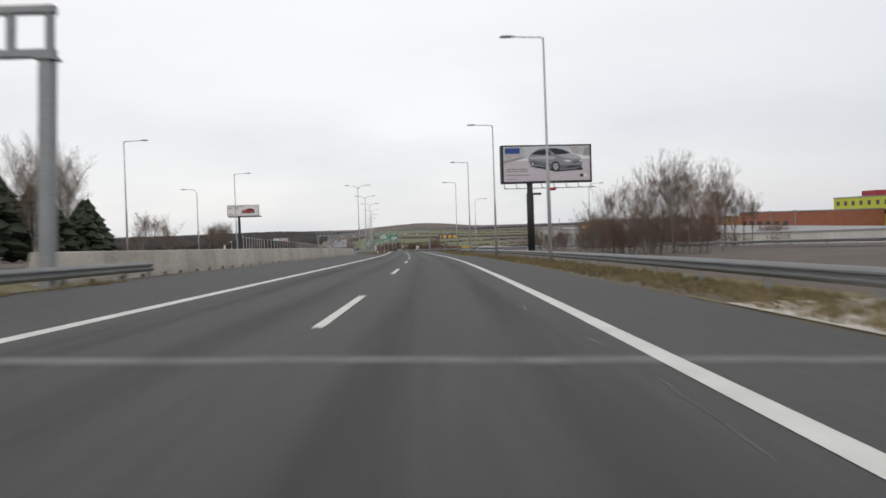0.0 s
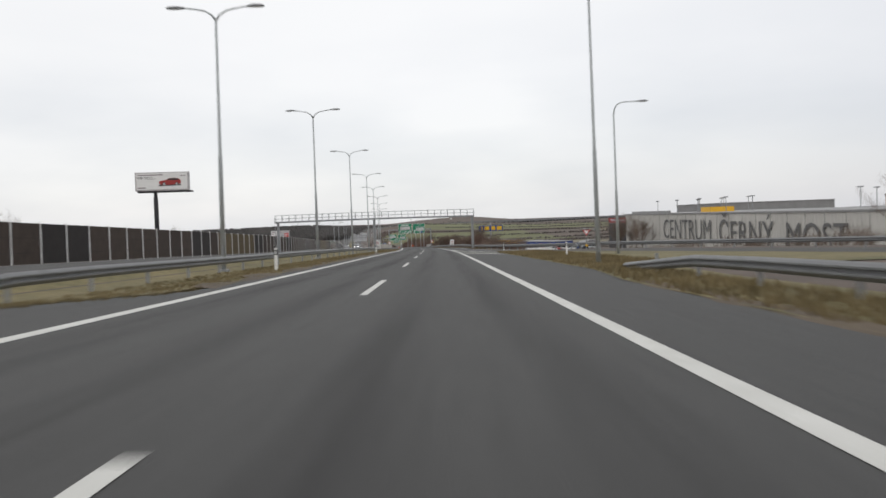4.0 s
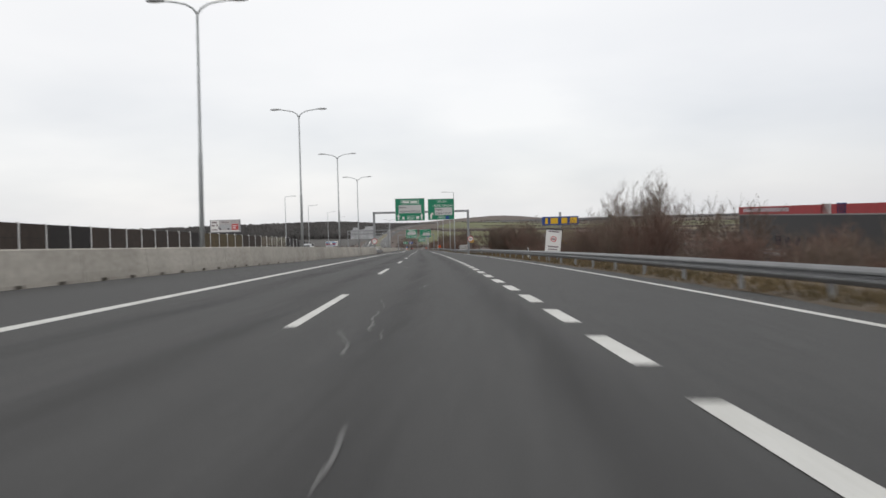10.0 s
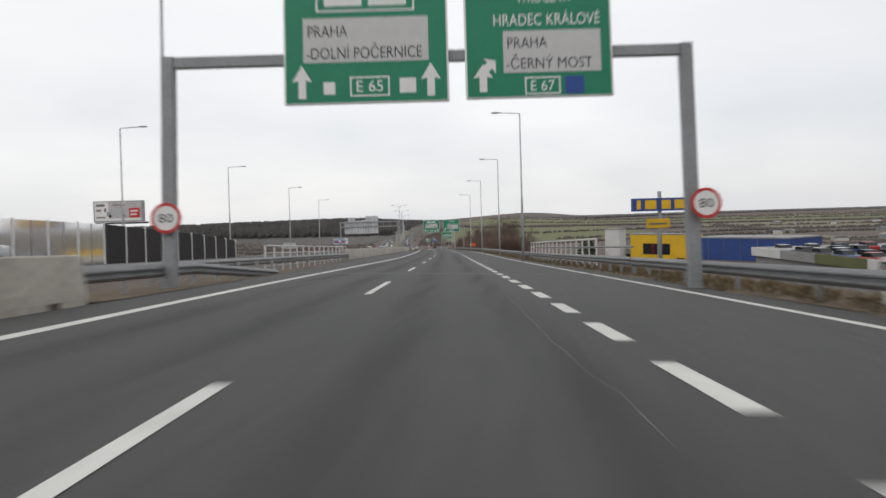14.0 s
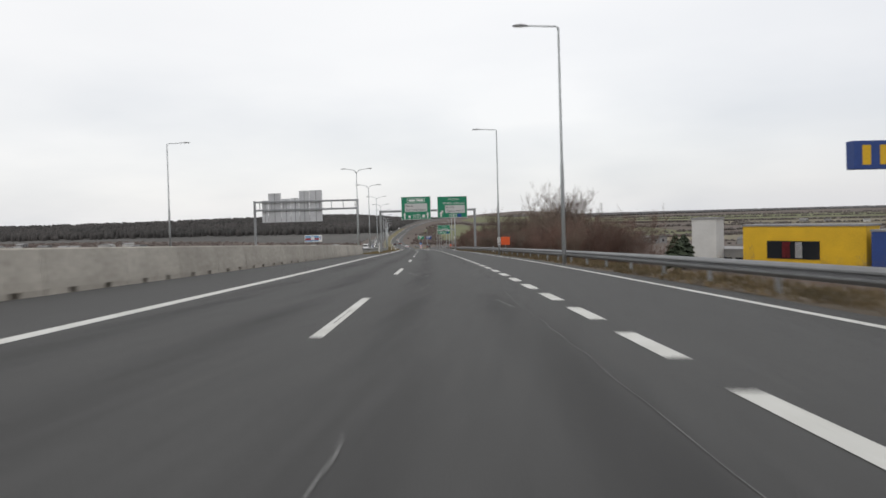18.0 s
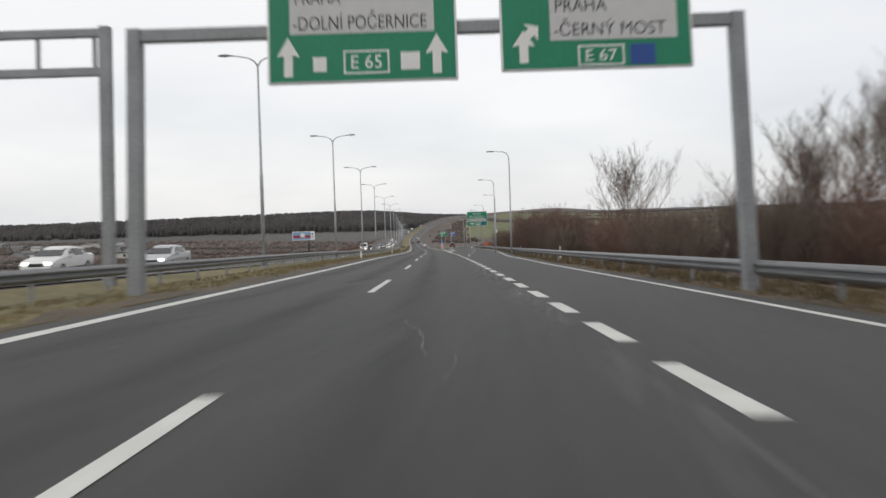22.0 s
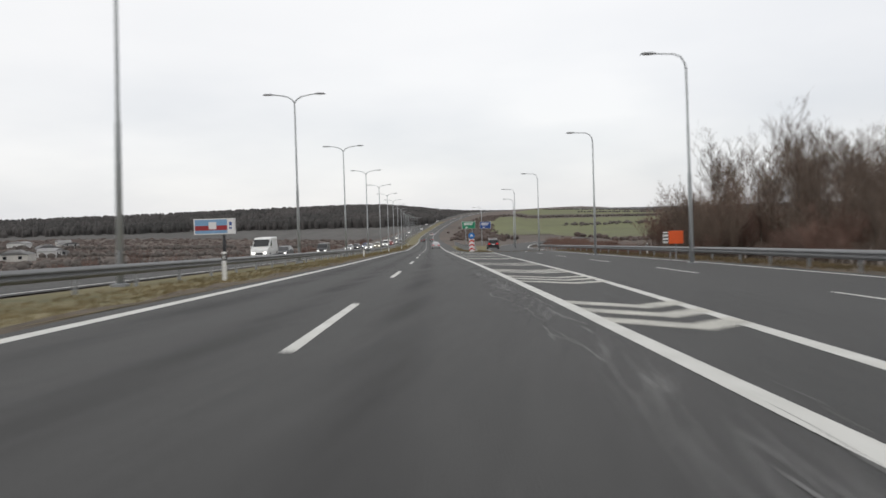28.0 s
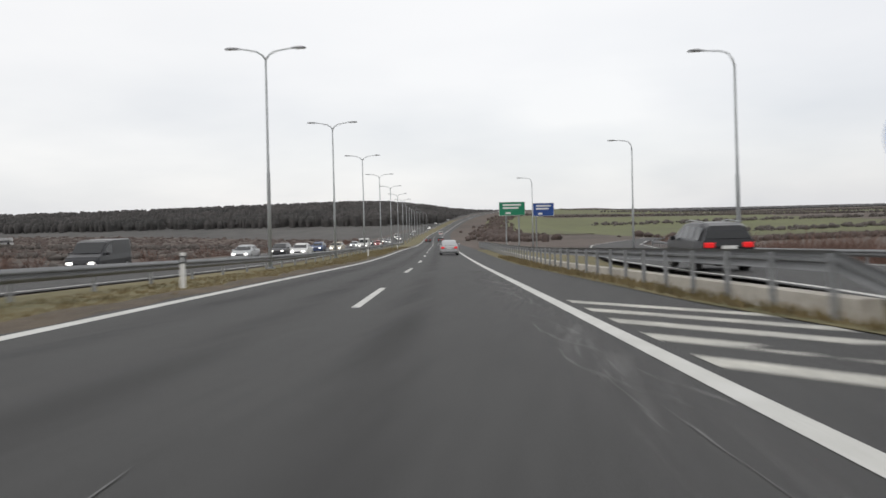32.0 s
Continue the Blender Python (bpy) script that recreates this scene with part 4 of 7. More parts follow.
def sign_portal(s, dl, dr, height, boards, label):
    """An overhead portal with two direction boards."""
    ob = thing("sign_gantry", at(s, 0, 0), label, "sign gantry", "sign gantries")
    for d in (dl, dr):
        g = float(surf(s, d)) - 0.3
        part("post", Build().box(d - 0.16, d + 0.16, -0.16, 0.16, g - 0.2, height, 0.02), M["steel_dull"], ob)
        part("foot", Build().box(d - 0.4, d + 0.4, -0.4, 0.4, g - 0.4, g + 0.02, 0.03), M["concrete"], ob)
    part("beam", Build().box(dl + 0.16, dr - 0.16, -0.13, 0.13, height - 0.32, height - 0.02, 0.02), M["steel_dull"], ob)
    for kind, x0, x1, z0, z1 in boards:
        bd = board(ob, x0, x1, z0, z1, -0.28, "green")
        for k in (0.25, 0.75):
            x = x0 + (x1 - x0) * k
            part("hanger", Build().box(x - 0.05, x + 0.05, -0.2, -0.135, z0 + 0.1, z1 - 0.1), M["steel_dull"], bd)
        y = -0.292
        w, h = x1 - x0, z1 - z0
        if kind == "ahead":
            bd2 = part("plate_outline", Build().box(x0 + w * 0.2, x1 - w * 0.2, y - 0.002, y + 0.004, z1 - h * 0.25, z1 - h * 0.08), M["white"], bd)
            part("plate_field", Build().box(x0 + w * 0.2 + 0.05, x1 - w * 0.2 - 0.05, y - 0.008, y - 0.003, z1 - h * 0.25 + 0.05, z1 - h * 0.08 - 0.05), M["green"], bd)
            bars(bd, [(x0 + w * 0.25, x0 + w * 0.48, z1 - h * 0.205, z1 - h * 0.125), (x0 + w * 0.52, x0 + w * 0.75, z1 - h * 0.205, z1 - h * 0.125)], y - 0.01, "white")
            part("name_field", Build().box(x0 + w * 0.12, x1 - w * 0.12, y - 0.003, y + 0.004, z1 - h * 0.66, z1 - h * 0.30), M["grey_panel"], bd)
            words(bd, "PRAHA", x0 + w * 0.15, z1 - h * 0.455, h * 0.135, y - 0.008, "black", w * 0.24)
            words(bd, "-DOLNÍ POČERNICE", x0 + w * 0.14, z1 - h * 0.635, h * 0.135, y - 0.008, "black", w * 0.70)
            for k in (0.11, 0.89):
                arrow_up(bd, x0 + w * k, z0 + h * 0.05, y, h * 0.27)
            part("plate_outline", Build().box(x0 + w * 0.40, x0 + w * 0.64, y - 0.002, y + 0.004, z0 + h * 0.06, z0 + h * 0.22), M["white"], bd)
            part("plate_field", Build().box(x0 + w * 0.40 + 0.04, x0 + w * 0.64 - 0.04, y - 0.008, y - 0.003, z0 + h * 0.06 + 0.04, z0 + h * 0.22 - 0.04), M["green"], bd)
            words(bd, "E 65", x0 + w * 0.44, z0 + h * 0.095, h * 0.13, y - 0.012, "white", w * 0.16)
            bars(bd, [(x0 + w * 0.24, x0 + w * 0.31, z0 + h * 0.08, z0 + h * 0.18), (x0 + w * 0.70, x0 + w * 0.80, z0 + h * 0.08, z0 + h * 0.20)], y - 0.003, "white", "symbol")
        else:
            words(bd, "WROCŁAW", x0 + w * 0.36, z1 - h * 0.18, h * 0.14, y - 0.004, "white", w * 0.38)
            words(bd, "HRADEC KRÁLOVÉ", x0 + w * 0.20, z1 - h * 0.375, h * 0.14, y - 0.004, "white", w * 0.72)
            part("name_field", Build().box(x0 + w * 0.26, x1 - w * 0.08, y - 0.003, y + 0.004, z1 - h * 0.78, z1 - h * 0.42), M["grey_panel"], bd)
            words(bd, "PRAHA", x0 + w * 0.29, z1 - h * 0.57, h * 0.135, y - 0.008, "black", w * 0.27)
            words(bd, "-ČERNÝ MOST", x0 + w * 0.28, z1 - h * 0.75, h * 0.135, y - 0.008, "black", w * 0.58)
            arrow_up(bd, x0 + w * 0.12, z0 + h * 0.06, y, h * 0.24)
            arrow_up(bd, x0 + w * 0.12, z0 + h * 0.24, y, h * 0.14, turn=0.9)
            part("plate_outline", Build().box(x0 + w * 0.40, x0 + w * 0.64, y - 0.002, y + 0.004, z0 + h * 0.03, z0 + h * 0.18), M["white"], bd)
            part("plate_field", Build().box(x0 + w * 0.40 + 0.04, x0 + w * 0.64 - 0.04, y - 0.008, y - 0.003, z0 + h * 0.03 + 0.04, z0 + h * 0.18 - 0.04), M["green"], bd)
            words(bd, "E 67", x0 + w * 0.44, z0 + h * 0.06, h * 0.125, y - 0.012, "white", w * 0.16)
            part("plate_field", Build().box(x0 + w * 0.67, x0 + w * 0.80, y - 0.004, y + 0.003, z0 + h * 0.03, z0 + h * 0.18), M["blue"], bd)
    return ob


sign_portal(351.5, -7.2, 6.55, 6.35, [("ahead", -4.08, 0.25, 4.92, 8.2), ("turn", 0.68, 4.56, 4.95, 8.04)], "grey steel portal with two green direction boards over the motorway")
speed_sign(351.2, -7.2, 2.05)
speed_sign(351.1, 6.8, 2.05)
sign_portal(535.5, -6.95, 6.9, 6.28, [("ahead", -3.86, 0.45, 4.84, 8.2), ("turn", 1.42, 5.8, 4.98, 8.12)], "grey steel portal with two green direction boards over the motorway")


def toll_portal(s):
    """The lattice toll gantry with a walkway rail over both carriageways."""
    ob = thing("toll_gantry", at(s, 0, 0), "grey steel toll gantry with a railed walkway over both carriageways", "gantry")
    dl, dm, dr = -26.3, -9.85, 7.1
    top = lambda d: 5.40 + 0.10 * max(0.0, 1 - ((d + 9.0) / 18.0) ** 2)
    for d, g in ((dl, 0.2), (dm, 0.0), (dr, -0.4)):
        part("post", Build().box(d - 0.20, d + 0.20, -0.2, 0.2, g - 0.2, top(d) + 0.02, 0.02), M["steel_dull"], ob)
        part("foot", Build().box(d - 0.5, d + 0.5, -0.5, 0.5, g - 0.3, g + 0.15, 0.03), M["concrete"], ob)
    xs = np.linspace(dl - 0.4, dr + 0.3, 31)
    for y in (-0.45, 0.45):
        rows = [[(x, y - 0.06, top(x)), (x, y + 0.06, top(x)), (x, y + 0.06, top(x) + 0.28), (x, y - 0.06, top(x) + 0.28)] for x in xs]
        part("girder", Build().loft(rows, True, True), M["steel_dull"], ob)
    rows = [[(x, -0.38, top(x) + 0.2), (x, 0.38, top(x) + 0.2), (x, 0.38, top(x) + 0.24), (x, -0.38, top(x) + 0.24)] for x in xs]
    part("walkway", Build().loft(rows, True, True), M["steel_dull"], ob)
    for y in (-0.5, 0.5):
        for h in (0.75, 1.32):
            part("hand_rail", Build().tube([(x, y, top(x) + h) for x in xs], 0.035, 6), M["steel_dull"], ob)
        for x in xs[::1]:
            part("rail_post", Build().box(x - 0.03, x + 0.03, y - 0.03, y + 0.03, top(x) + 0.1, top(x) + 1.32), M["steel_dull"], ob)
    for x in (-22.8, -19.2, -15.6, -3.5, -0.2, 3.4):
        cam_box = part("toll_sensor", Build().box(x - 0.12, x + 0.12, -0.75, -0.40, top(x) - 0.38, top(x) - 0.14, 0.02), M["white"], ob)
        part("sensor_bracket", Build().box(x - 0.03, x + 0.03, -0.58, -0.52, top(x) - 0.14, top(x) + 0.05), M["steel_dull"], cam_box)
    cab = part("control_cabinet", Build().box(dl - 0.45, dl + 0.1, -0.75, -0.3, 0.1, 1.7, 0.02), M["steel_dull"], ob)
    for k in range(9):
        part("ladder_rung", Build().tube([(dl - 0.55, -0.1, 0.9 + 0.45 * k), (dl - 0.55, 0.3, 0.9 + 0.45 * k)], 0.02, 5), M["steel_dull"], ob)
    for y in (-0.1, 0.3):
        part("ladder_side", Build().tube([(dl - 0.55, y, 0.3), (dl - 0.55, y, 6.4)], 0.025, 5), M["steel_dull"], ob)
    return ob


toll_portal(231.3)


def back_portal():
    """The opposite carriageway's portal: its boards are seen from behind."""
    ob = thing("sign_gantry", at(543, 0, 0), "grey steel portal with bare backs of direction boards", "sign gantry", "sign gantries")
    for d in (-26.8, -10.85):
        part("post", Build().box(d - 0.17, d + 0.17, -0.17, 0.17, -0.3, 8.6, 0.02), M["steel_dull"], ob)
    for z in (7.12, 8.4):
        part("beam", Build().box(-26.63, -11.02, -0.12, 0.12, z - 0.14, z + 0.14, 0.02), M["steel_dull"], ob)
    for k in range(9):
        x = -26 + 1.85 * k
        part("strut", Build().box(x - 0.05, x + 0.05, -0.06, 0.06, 7.26, 8.26), M["steel_dull"], ob)
    x = -25.7
    for w, hi in ((1.0, 9.0), (2.0, 10.1), (1.5, 9.2), (1.3, 9.3), (1.6, 10.4), (2.0, 10.45), (0.0, 0)):
        if w:
            bd = part("sign_back", Build().box(x, x + w - 0.04, 0.16, 0.24, 5.2, hi - 0.35, 0.02), M["alu"], ob)
            part("stiffener", Build().box(x + w / 2 - 0.05, x + w / 2 + 0.05, 0.09, 0.155, 5.25, hi - 0.4), M["steel_dull"], bd)
            x += w
    return ob


back_portal()


def exit_sign():
    ob = thing("cantilever_sign", at(670.5, 0, 0), "green exit direction board on a cantilever steel post", "road sign")
    part("post", Build().box(12.42, 12.8, -0.2, 0.2, -0.9, 6.6, 0.02), M["steel_dull"], ob)
    part("arm", Build().box(7.4, 12.41, -0.14, 0.14, 6.18, 6.54, 0.02), M["steel_dull"], ob)
    part("brace", Build().tube([(12.5, 0, 5.6), (11.85, 0, 6.2)], 0.07, 6), M["steel_dull"], ob)
    x0, x1, z0, z1 = 6.92, 10.98, 4.84, 7.74
    bd = board(ob, x0, x1, z0, z1, -0.26, "green")
    w, h, y = x1 - x0, z1 - z0, -0.272
    words(bd, "WROCŁAW", x0 + w * 0.30, z1 - h * 0.22, h * 0.17, y, "white", w * 0.40)
    words(bd, "HRADEC KRÁLOVÉ", x0 + w * 0.12, z1 - h * 0.43, h * 0.17, y, "white", w * 0.76)
    part("name_field", Build().box(x0 + w * 0.05, x1 - w * 0.05, y - 0.003, y + 0.004, z1 - h * 0.70, z1 - h * 0.49), M["grey_panel"], bd)
    words(bd, "PRAHA-ČERNÝ MOST", x0 + w * 0.08, z1 - h * 0.67, h * 0.17, y - 0.008, "black", w * 0.84)
    arrow_up(bd, x0 + w * 0.15, z0 + h * 0.16, y, w * 0.23, turn=math.pi / 2)
    part("plate_outline", Build().box(x0 + w * 0.46, x0 + w * 0.69, y - 0.002, y + 0.004, z0 + h * 0.05, z0 + h * 0.25), M["white"], bd)
    part("plate_field", Build().box(x0 + w * 0.46 + 0.04, x0 + w * 0.69 - 0.04, y - 0.008, y - 0.003, z0 + h * 0.05 + 0.04, z0 + h * 0.25 - 0.04), M["green"], bd)
    words(bd, "E 67", x0 + w * 0.49, z0 + h * 0.08, h * 0.17, y - 0.012, "white", w * 0.17)
    part("plate_field", Build().box(x0 + w * 0.72, x0 + w * 0.85, y - 0.004, y + 0.003, z0 + h * 0.05, z0 + h * 0.25), M["blue"], bd)


exit_sign()


def far_board(s, x0, x1, z0, z1, material, posts, label):
    ob = thing("direction_sign", at(s, (x0 + x1) / 2, 0), label, "road sign", "far direction signs")
    w = (x1 - x0) / 2
    bd = board(ob, -w, w, z0, z1, -0.1, material)
    h = z1 - z0
    bars(bd, [(-w * 0.7, w * 0.7, z1 - h * 0.28, z1 - h * 0.16), (-w * 0.7, w * 0.5, z1 - h * 0.50, z1 - h * 0.38), (-w * 0.5, -w * 0.1, z0 + h * 0.12, z0 + h * 0.26)], -0.108, "white")
    for x in posts:
        part("post", Build().tube([(x, 0.05, -1.0), (x, 0.05, z1 - 0.3)], 0.11, 8), M["steel_dull"], ob)
    return ob


far_board(856, 8.0, 11.5, 4.45, 6.3, "green", (-0.8, 0.9), "green direction board on posts beside the exit")
far_board(858, 12.8, 15.7, 4.35, 6.15, "blue", (-1.0,), "blue direction board on a post beside the exit")

# ---------------------------------------------------------------- billboards
def car_picture(parent, x, z, w, y, body, facing=1):
    """A flat printed car: body, windows, wheels and shadow."""
    k = w / 4.6
    q = lambda pts: [(x + facing * a * k, y - 0.004, z + b * k) for a, b in pts]
    flip = (lambda v: v) if facing > 0 else (lambda v: list(reversed(v)))
    part("printed_shadow", Build().add(flip(q([(-2.3, -0.06), (2.4, -0.16), (2.2, 0.2), (-2.2, 0.25)])), [(0, 1, 2, 3)]), M["black"], parent)
    part("printed_car", Build().add([(p[0], p[1] - 0.003, p[2]) for p in flip(q([(-2.2, 0.35), (-1.4, 0.18), (1.6, 0.05), (2.3, 0.35), (2.25, 0.75), (1.9, 0.98), (0.9, 1.12), (0.2, 1.5), (-1.0, 1.58), (-1.9, 1.35), (-2.25, 0.95)]))], [tuple(range(11))]), M[body], parent)
    part("printed_window", Build().add([(p[0], p[1] - 0.006, p[2]) for p in flip(q([(-1.8, 1.08), (0.8, 1.08), (0.15, 1.42), (-0.95, 1.50), (-1.75, 1.30)]))], [tuple(range(5))]), M["black"], parent)
    for a in (-1.35, 1.25):
        part("printed_wheel", Build().disc((x + facing * a * k, y - 0.011, z + 0.28 * k), 0.36 * k, sides=18), M["black"], parent)
        part("printed_rim", Build().disc((x + facing * a * k, y - 0.013, z + 0.28 * k), 0.24 * k, sides=14), M["rim"], parent)


def billboard(m, w, z0, z1, label, pole_x, base, draw, pole_w=0.45, deck=True, face="white", frame_mat="dark_steel"):
    ob = thing("billboard", m, label, "billboard", "billboards")
    part("pole", Build().tube([(pole_x, 0.5, base), (pole_x, 0.5, z0 - 1.6), (pole_x, 0.5, z0 - 1.5), (pole_x, 0.5, z0 + 0.3)], [pole_w, pole_w, pole_w * 0.82, pole_w * 0.8], 16), M["dark_steel"], ob, smooth=True)
    part("case", Build().box(-w / 2 - 0.25, w / 2 + 0.25, -0.05, 1.1, z0 - 0.25, z1 + 0.2, 0.04), M[frame_mat], ob)
    panel = part("poster", Build().box(-w / 2, w / 2, -0.075, -0.055, z0, z1), M[face], ob)
    if not deck and frame_mat != "white":
        part("deck_beam", Build().box(-w / 2 + 0.2, w / 2 + 0.9, -0.5, 0.9, z0 - 0.62, z0 - 0.30, 0.03), M["dark_steel"], ob)
    if deck:
        lamp = part("service_lamp", Build().box(-0.3, 0.9, -0.9, -0.5, z0 - 1.25, z0 - 0.9, 0.08), M["red"], ob)
        part("service_lamp", Build().box(-2.2, -1.0, -0.7, -0.35, z0 - 1.75, z0 - 1.5, 0.06), M["dark_steel"], ob)
        part("service_rail", Build().tube([(-w / 2 - 0.3, -1.3, z0 - 0.95), (w / 2 + 0.3, -1.3, z0 - 0.95)], 0.045, 6), M["dark_steel"], ob)
        for k in range(8):
            x = -w / 2 + w * k / 7
            part("rail_arm", Build().tube([(x, 0, z0 - 0.2), (x, -0.2, z0 - 0.75), (x, -1.3, z0 - 0.95)], 0.04, 5), M["dark_steel"], ob)
    draw(panel, w, z0, z1, -0.078)
    return ob


def ad_silver(panel, w, z0, z1, y):
    """A street scene with a silver estate car seen three-quarters from the front."""
    h = z1 - z0
    def shape(name, pts, material, lift):
        v = [(-w / 2 + w * a, y - lift, z0 + h * c) for a, c in pts]
        return part(name, Build().add(v, [tuple(range(len(v)))]), M[material], panel)
    shape("printed_street", [(0, 0), (1, 0), (1, 0.62), (0, 0.58)], "poster_pink", 0.001)
    shape("printed_house", [(0.0, 0.60), (0.18, 0.62), (0.26, 0.78), (0.22, 0.99), (0.0, 0.99)], "poster_wall", 0.002)
    shape("printed_fence", [(0.0, 0.52), (0.24, 0.66), (0.24, 0.72), (0.0, 0.60)], "poster_grey", 0.003)
    shape("printed_house", [(0.80, 0.78), (1.0, 0.70), (1.0, 0.99), (0.74, 0.99)], "poster_wall", 0.002)
    shape("printed_tree", [(0.92, 0.72), (1.0, 0.70), (1.0, 0.96), (0.94, 0.93)], "poster_grey", 0.003)
    shape("logo_plate", [(0.02, 0.80), (0.19, 0.80), (0.19, 0.96), (0.02, 0.96)], "blue", 0.004)
    shape("printed_shadow", [(0.30, 0.42), (0.62, 0.26), (0.92, 0.30), (0.90, 0.40), (0.60, 0.46)], "black", 0.004)
    shape("printed_car", [(0.29, 0.52), (0.33, 0.44), (0.42, 0.42), (0.56, 0.35), (0.66, 0.31), (0.82, 0.32), (0.905, 0.40), (0.915, 0.55), (0.89, 0.67), (0.82, 0.74), (0.72, 0.83), (0.62, 0.94), (0.50, 0.96), (0.40, 0.91), (0.32, 0.80), (0.285, 0.66)], "poster_car", 0.006)
    shape("printed_lower_body", [(0.30, 0.50), (0.42, 0.44), (0.56, 0.37), (0.66, 0.33), (0.82, 0.33), (0.90, 0.41), (0.86, 0.45), (0.66, 0.44), (0.50, 0.52), (0.32, 0.60)], "poster_shade", 0.008)
    shape("printed_hood", [(0.63, 0.745), (0.70, 0.755), (0.78, 0.79), (0.86, 0.72), (0.90, 0.63), (0.80, 0.62), (0.70, 0.66)], "poster_light", 0.008)
    shape("printed_flank", [(0.30, 0.70), (0.45, 0.72), (0.60, 0.70), (0.58, 0.62), (0.44, 0.63), (0.30, 0.64)], "poster_light", 0.0075)
    shape("printed_sky", [(0.24, 0.66), (0.80, 0.68), (0.74, 0.99), (0.22, 0.99)], "poster_haze", 0.0015)
    shape("printed_mirror", [(0.535, 0.79), (0.565, 0.81), (0.575, 0.775), (0.55, 0.765)], "poster_light", 0.011)
    shape("printed_bumper", [(0.72, 0.36), (0.90, 0.41), (0.90, 0.445), (0.74, 0.41)], "black", 0.0095)
    shape("printed_window", [(0.325, 0.77), (0.36, 0.85), (0.42, 0.895), (0.50, 0.905), (0.545, 0.82), (0.575, 0.745), (0.45, 0.755)], "black", 0.009)
    shape("printed_windscreen", [(0.52, 0.925), (0.62, 0.935), (0.71, 0.875), (0.775, 0.80), (0.70, 0.765), (0.60, 0.755)], "black", 0.009)
    shape("printed_lamp", [(0.69, 0.60), (0.76, 0.59), (0.79, 0.55), (0.73, 0.54)], "white", 0.009)
    shape("printed_lamp", [(0.88, 0.58), (0.905, 0.60), (0.905, 0.55), (0.88, 0.53)], "white", 0.009)
    shape("printed_grille", [(0.80, 0.48), (0.89, 0.52), (0.89, 0.58), (0.80, 0.55)], "letter", 0.009)
    for a, c, r in ((0.60, 0.41, 0.054), (0.335, 0.50, 0.030)):
        for name, k, m, lift in (("printed_wheel", 1.12, "black", 0.010), ("printed_rim", 0.72, "poster_light", 0.012)):
            shape(name, [(a + math.cos(q) * r * k * 0.85, c + math.sin(q) * r * k * w / h) for q in (2 * math.pi * j / 18 for j in range(18))], m, lift)
        for j in range(5):
            q = 2 * math.pi * j / 5 + 0.3
            shape("printed_spoke_gap", [(a + math.cos(q + e) * r * kk * 0.85, c + math.sin(q + e) * r * kk * w / h) for e, kk in ((-0.2, 0.22), (-0.3, 0.62), (0.3, 0.62), (0.2, 0.22))], "letter", 0.014)
    shape("badge_plate", [(0.88, 0.10), (0.92, 0.10), (0.92, 0.18), (0.88, 0.18)], "black", 0.004)
    shape("badge_plate", [(0.925, 0.10), (0.96, 0.10), (0.96, 0.18), (0.925, 0.18)], "white", 0.004)
    q = lambda a0, a1, c, k=0.024: (-w / 2 + w * a0, -w / 2 + w * a1, z0 + h * c, z0 + h * (c + k))
    bars(panel, [q(0.03, 0.075, 0.34), q(0.085, 0.15, 0.34), q(0.16, 0.27, 0.34), q(0.03, 0.10, 0.28), q(0.11, 0.17, 0.28), q(0.18, 0.28, 0.28), q(0.03, 0.07, 0.17), q(0.08, 0.13, 0.17), q(0.14, 0.21, 0.17), q(0.22, 0.30, 0.17), q(0.03, 0.14, 0.06, 0.014)], y - 0.002, "poster_ink")


def ad_red(panel, w, z0, z1, y):
    h = z1 - z0
    car_picture(panel, w * 0.16, z0 + h * 0.24, w * 0.44, y, "car_red", -1)
    words(panel, "99.900,-", -w * 0.48, z0 + h * 0.58, h * 0.26, y - 0.004, "letter", w * 0.36)
    bars(panel, [(-w * 0.47, w * 0.02, z0 + h * 0.86, z0 + h * 0.92), (w * 0.36, w * 0.47, z0 + h * 0.80, z0 + h * 0.84), (-w * 0.47, -w * 0.32, z0 + h * 0.08, z0 + h * 0.14)], y, "poster_ink")


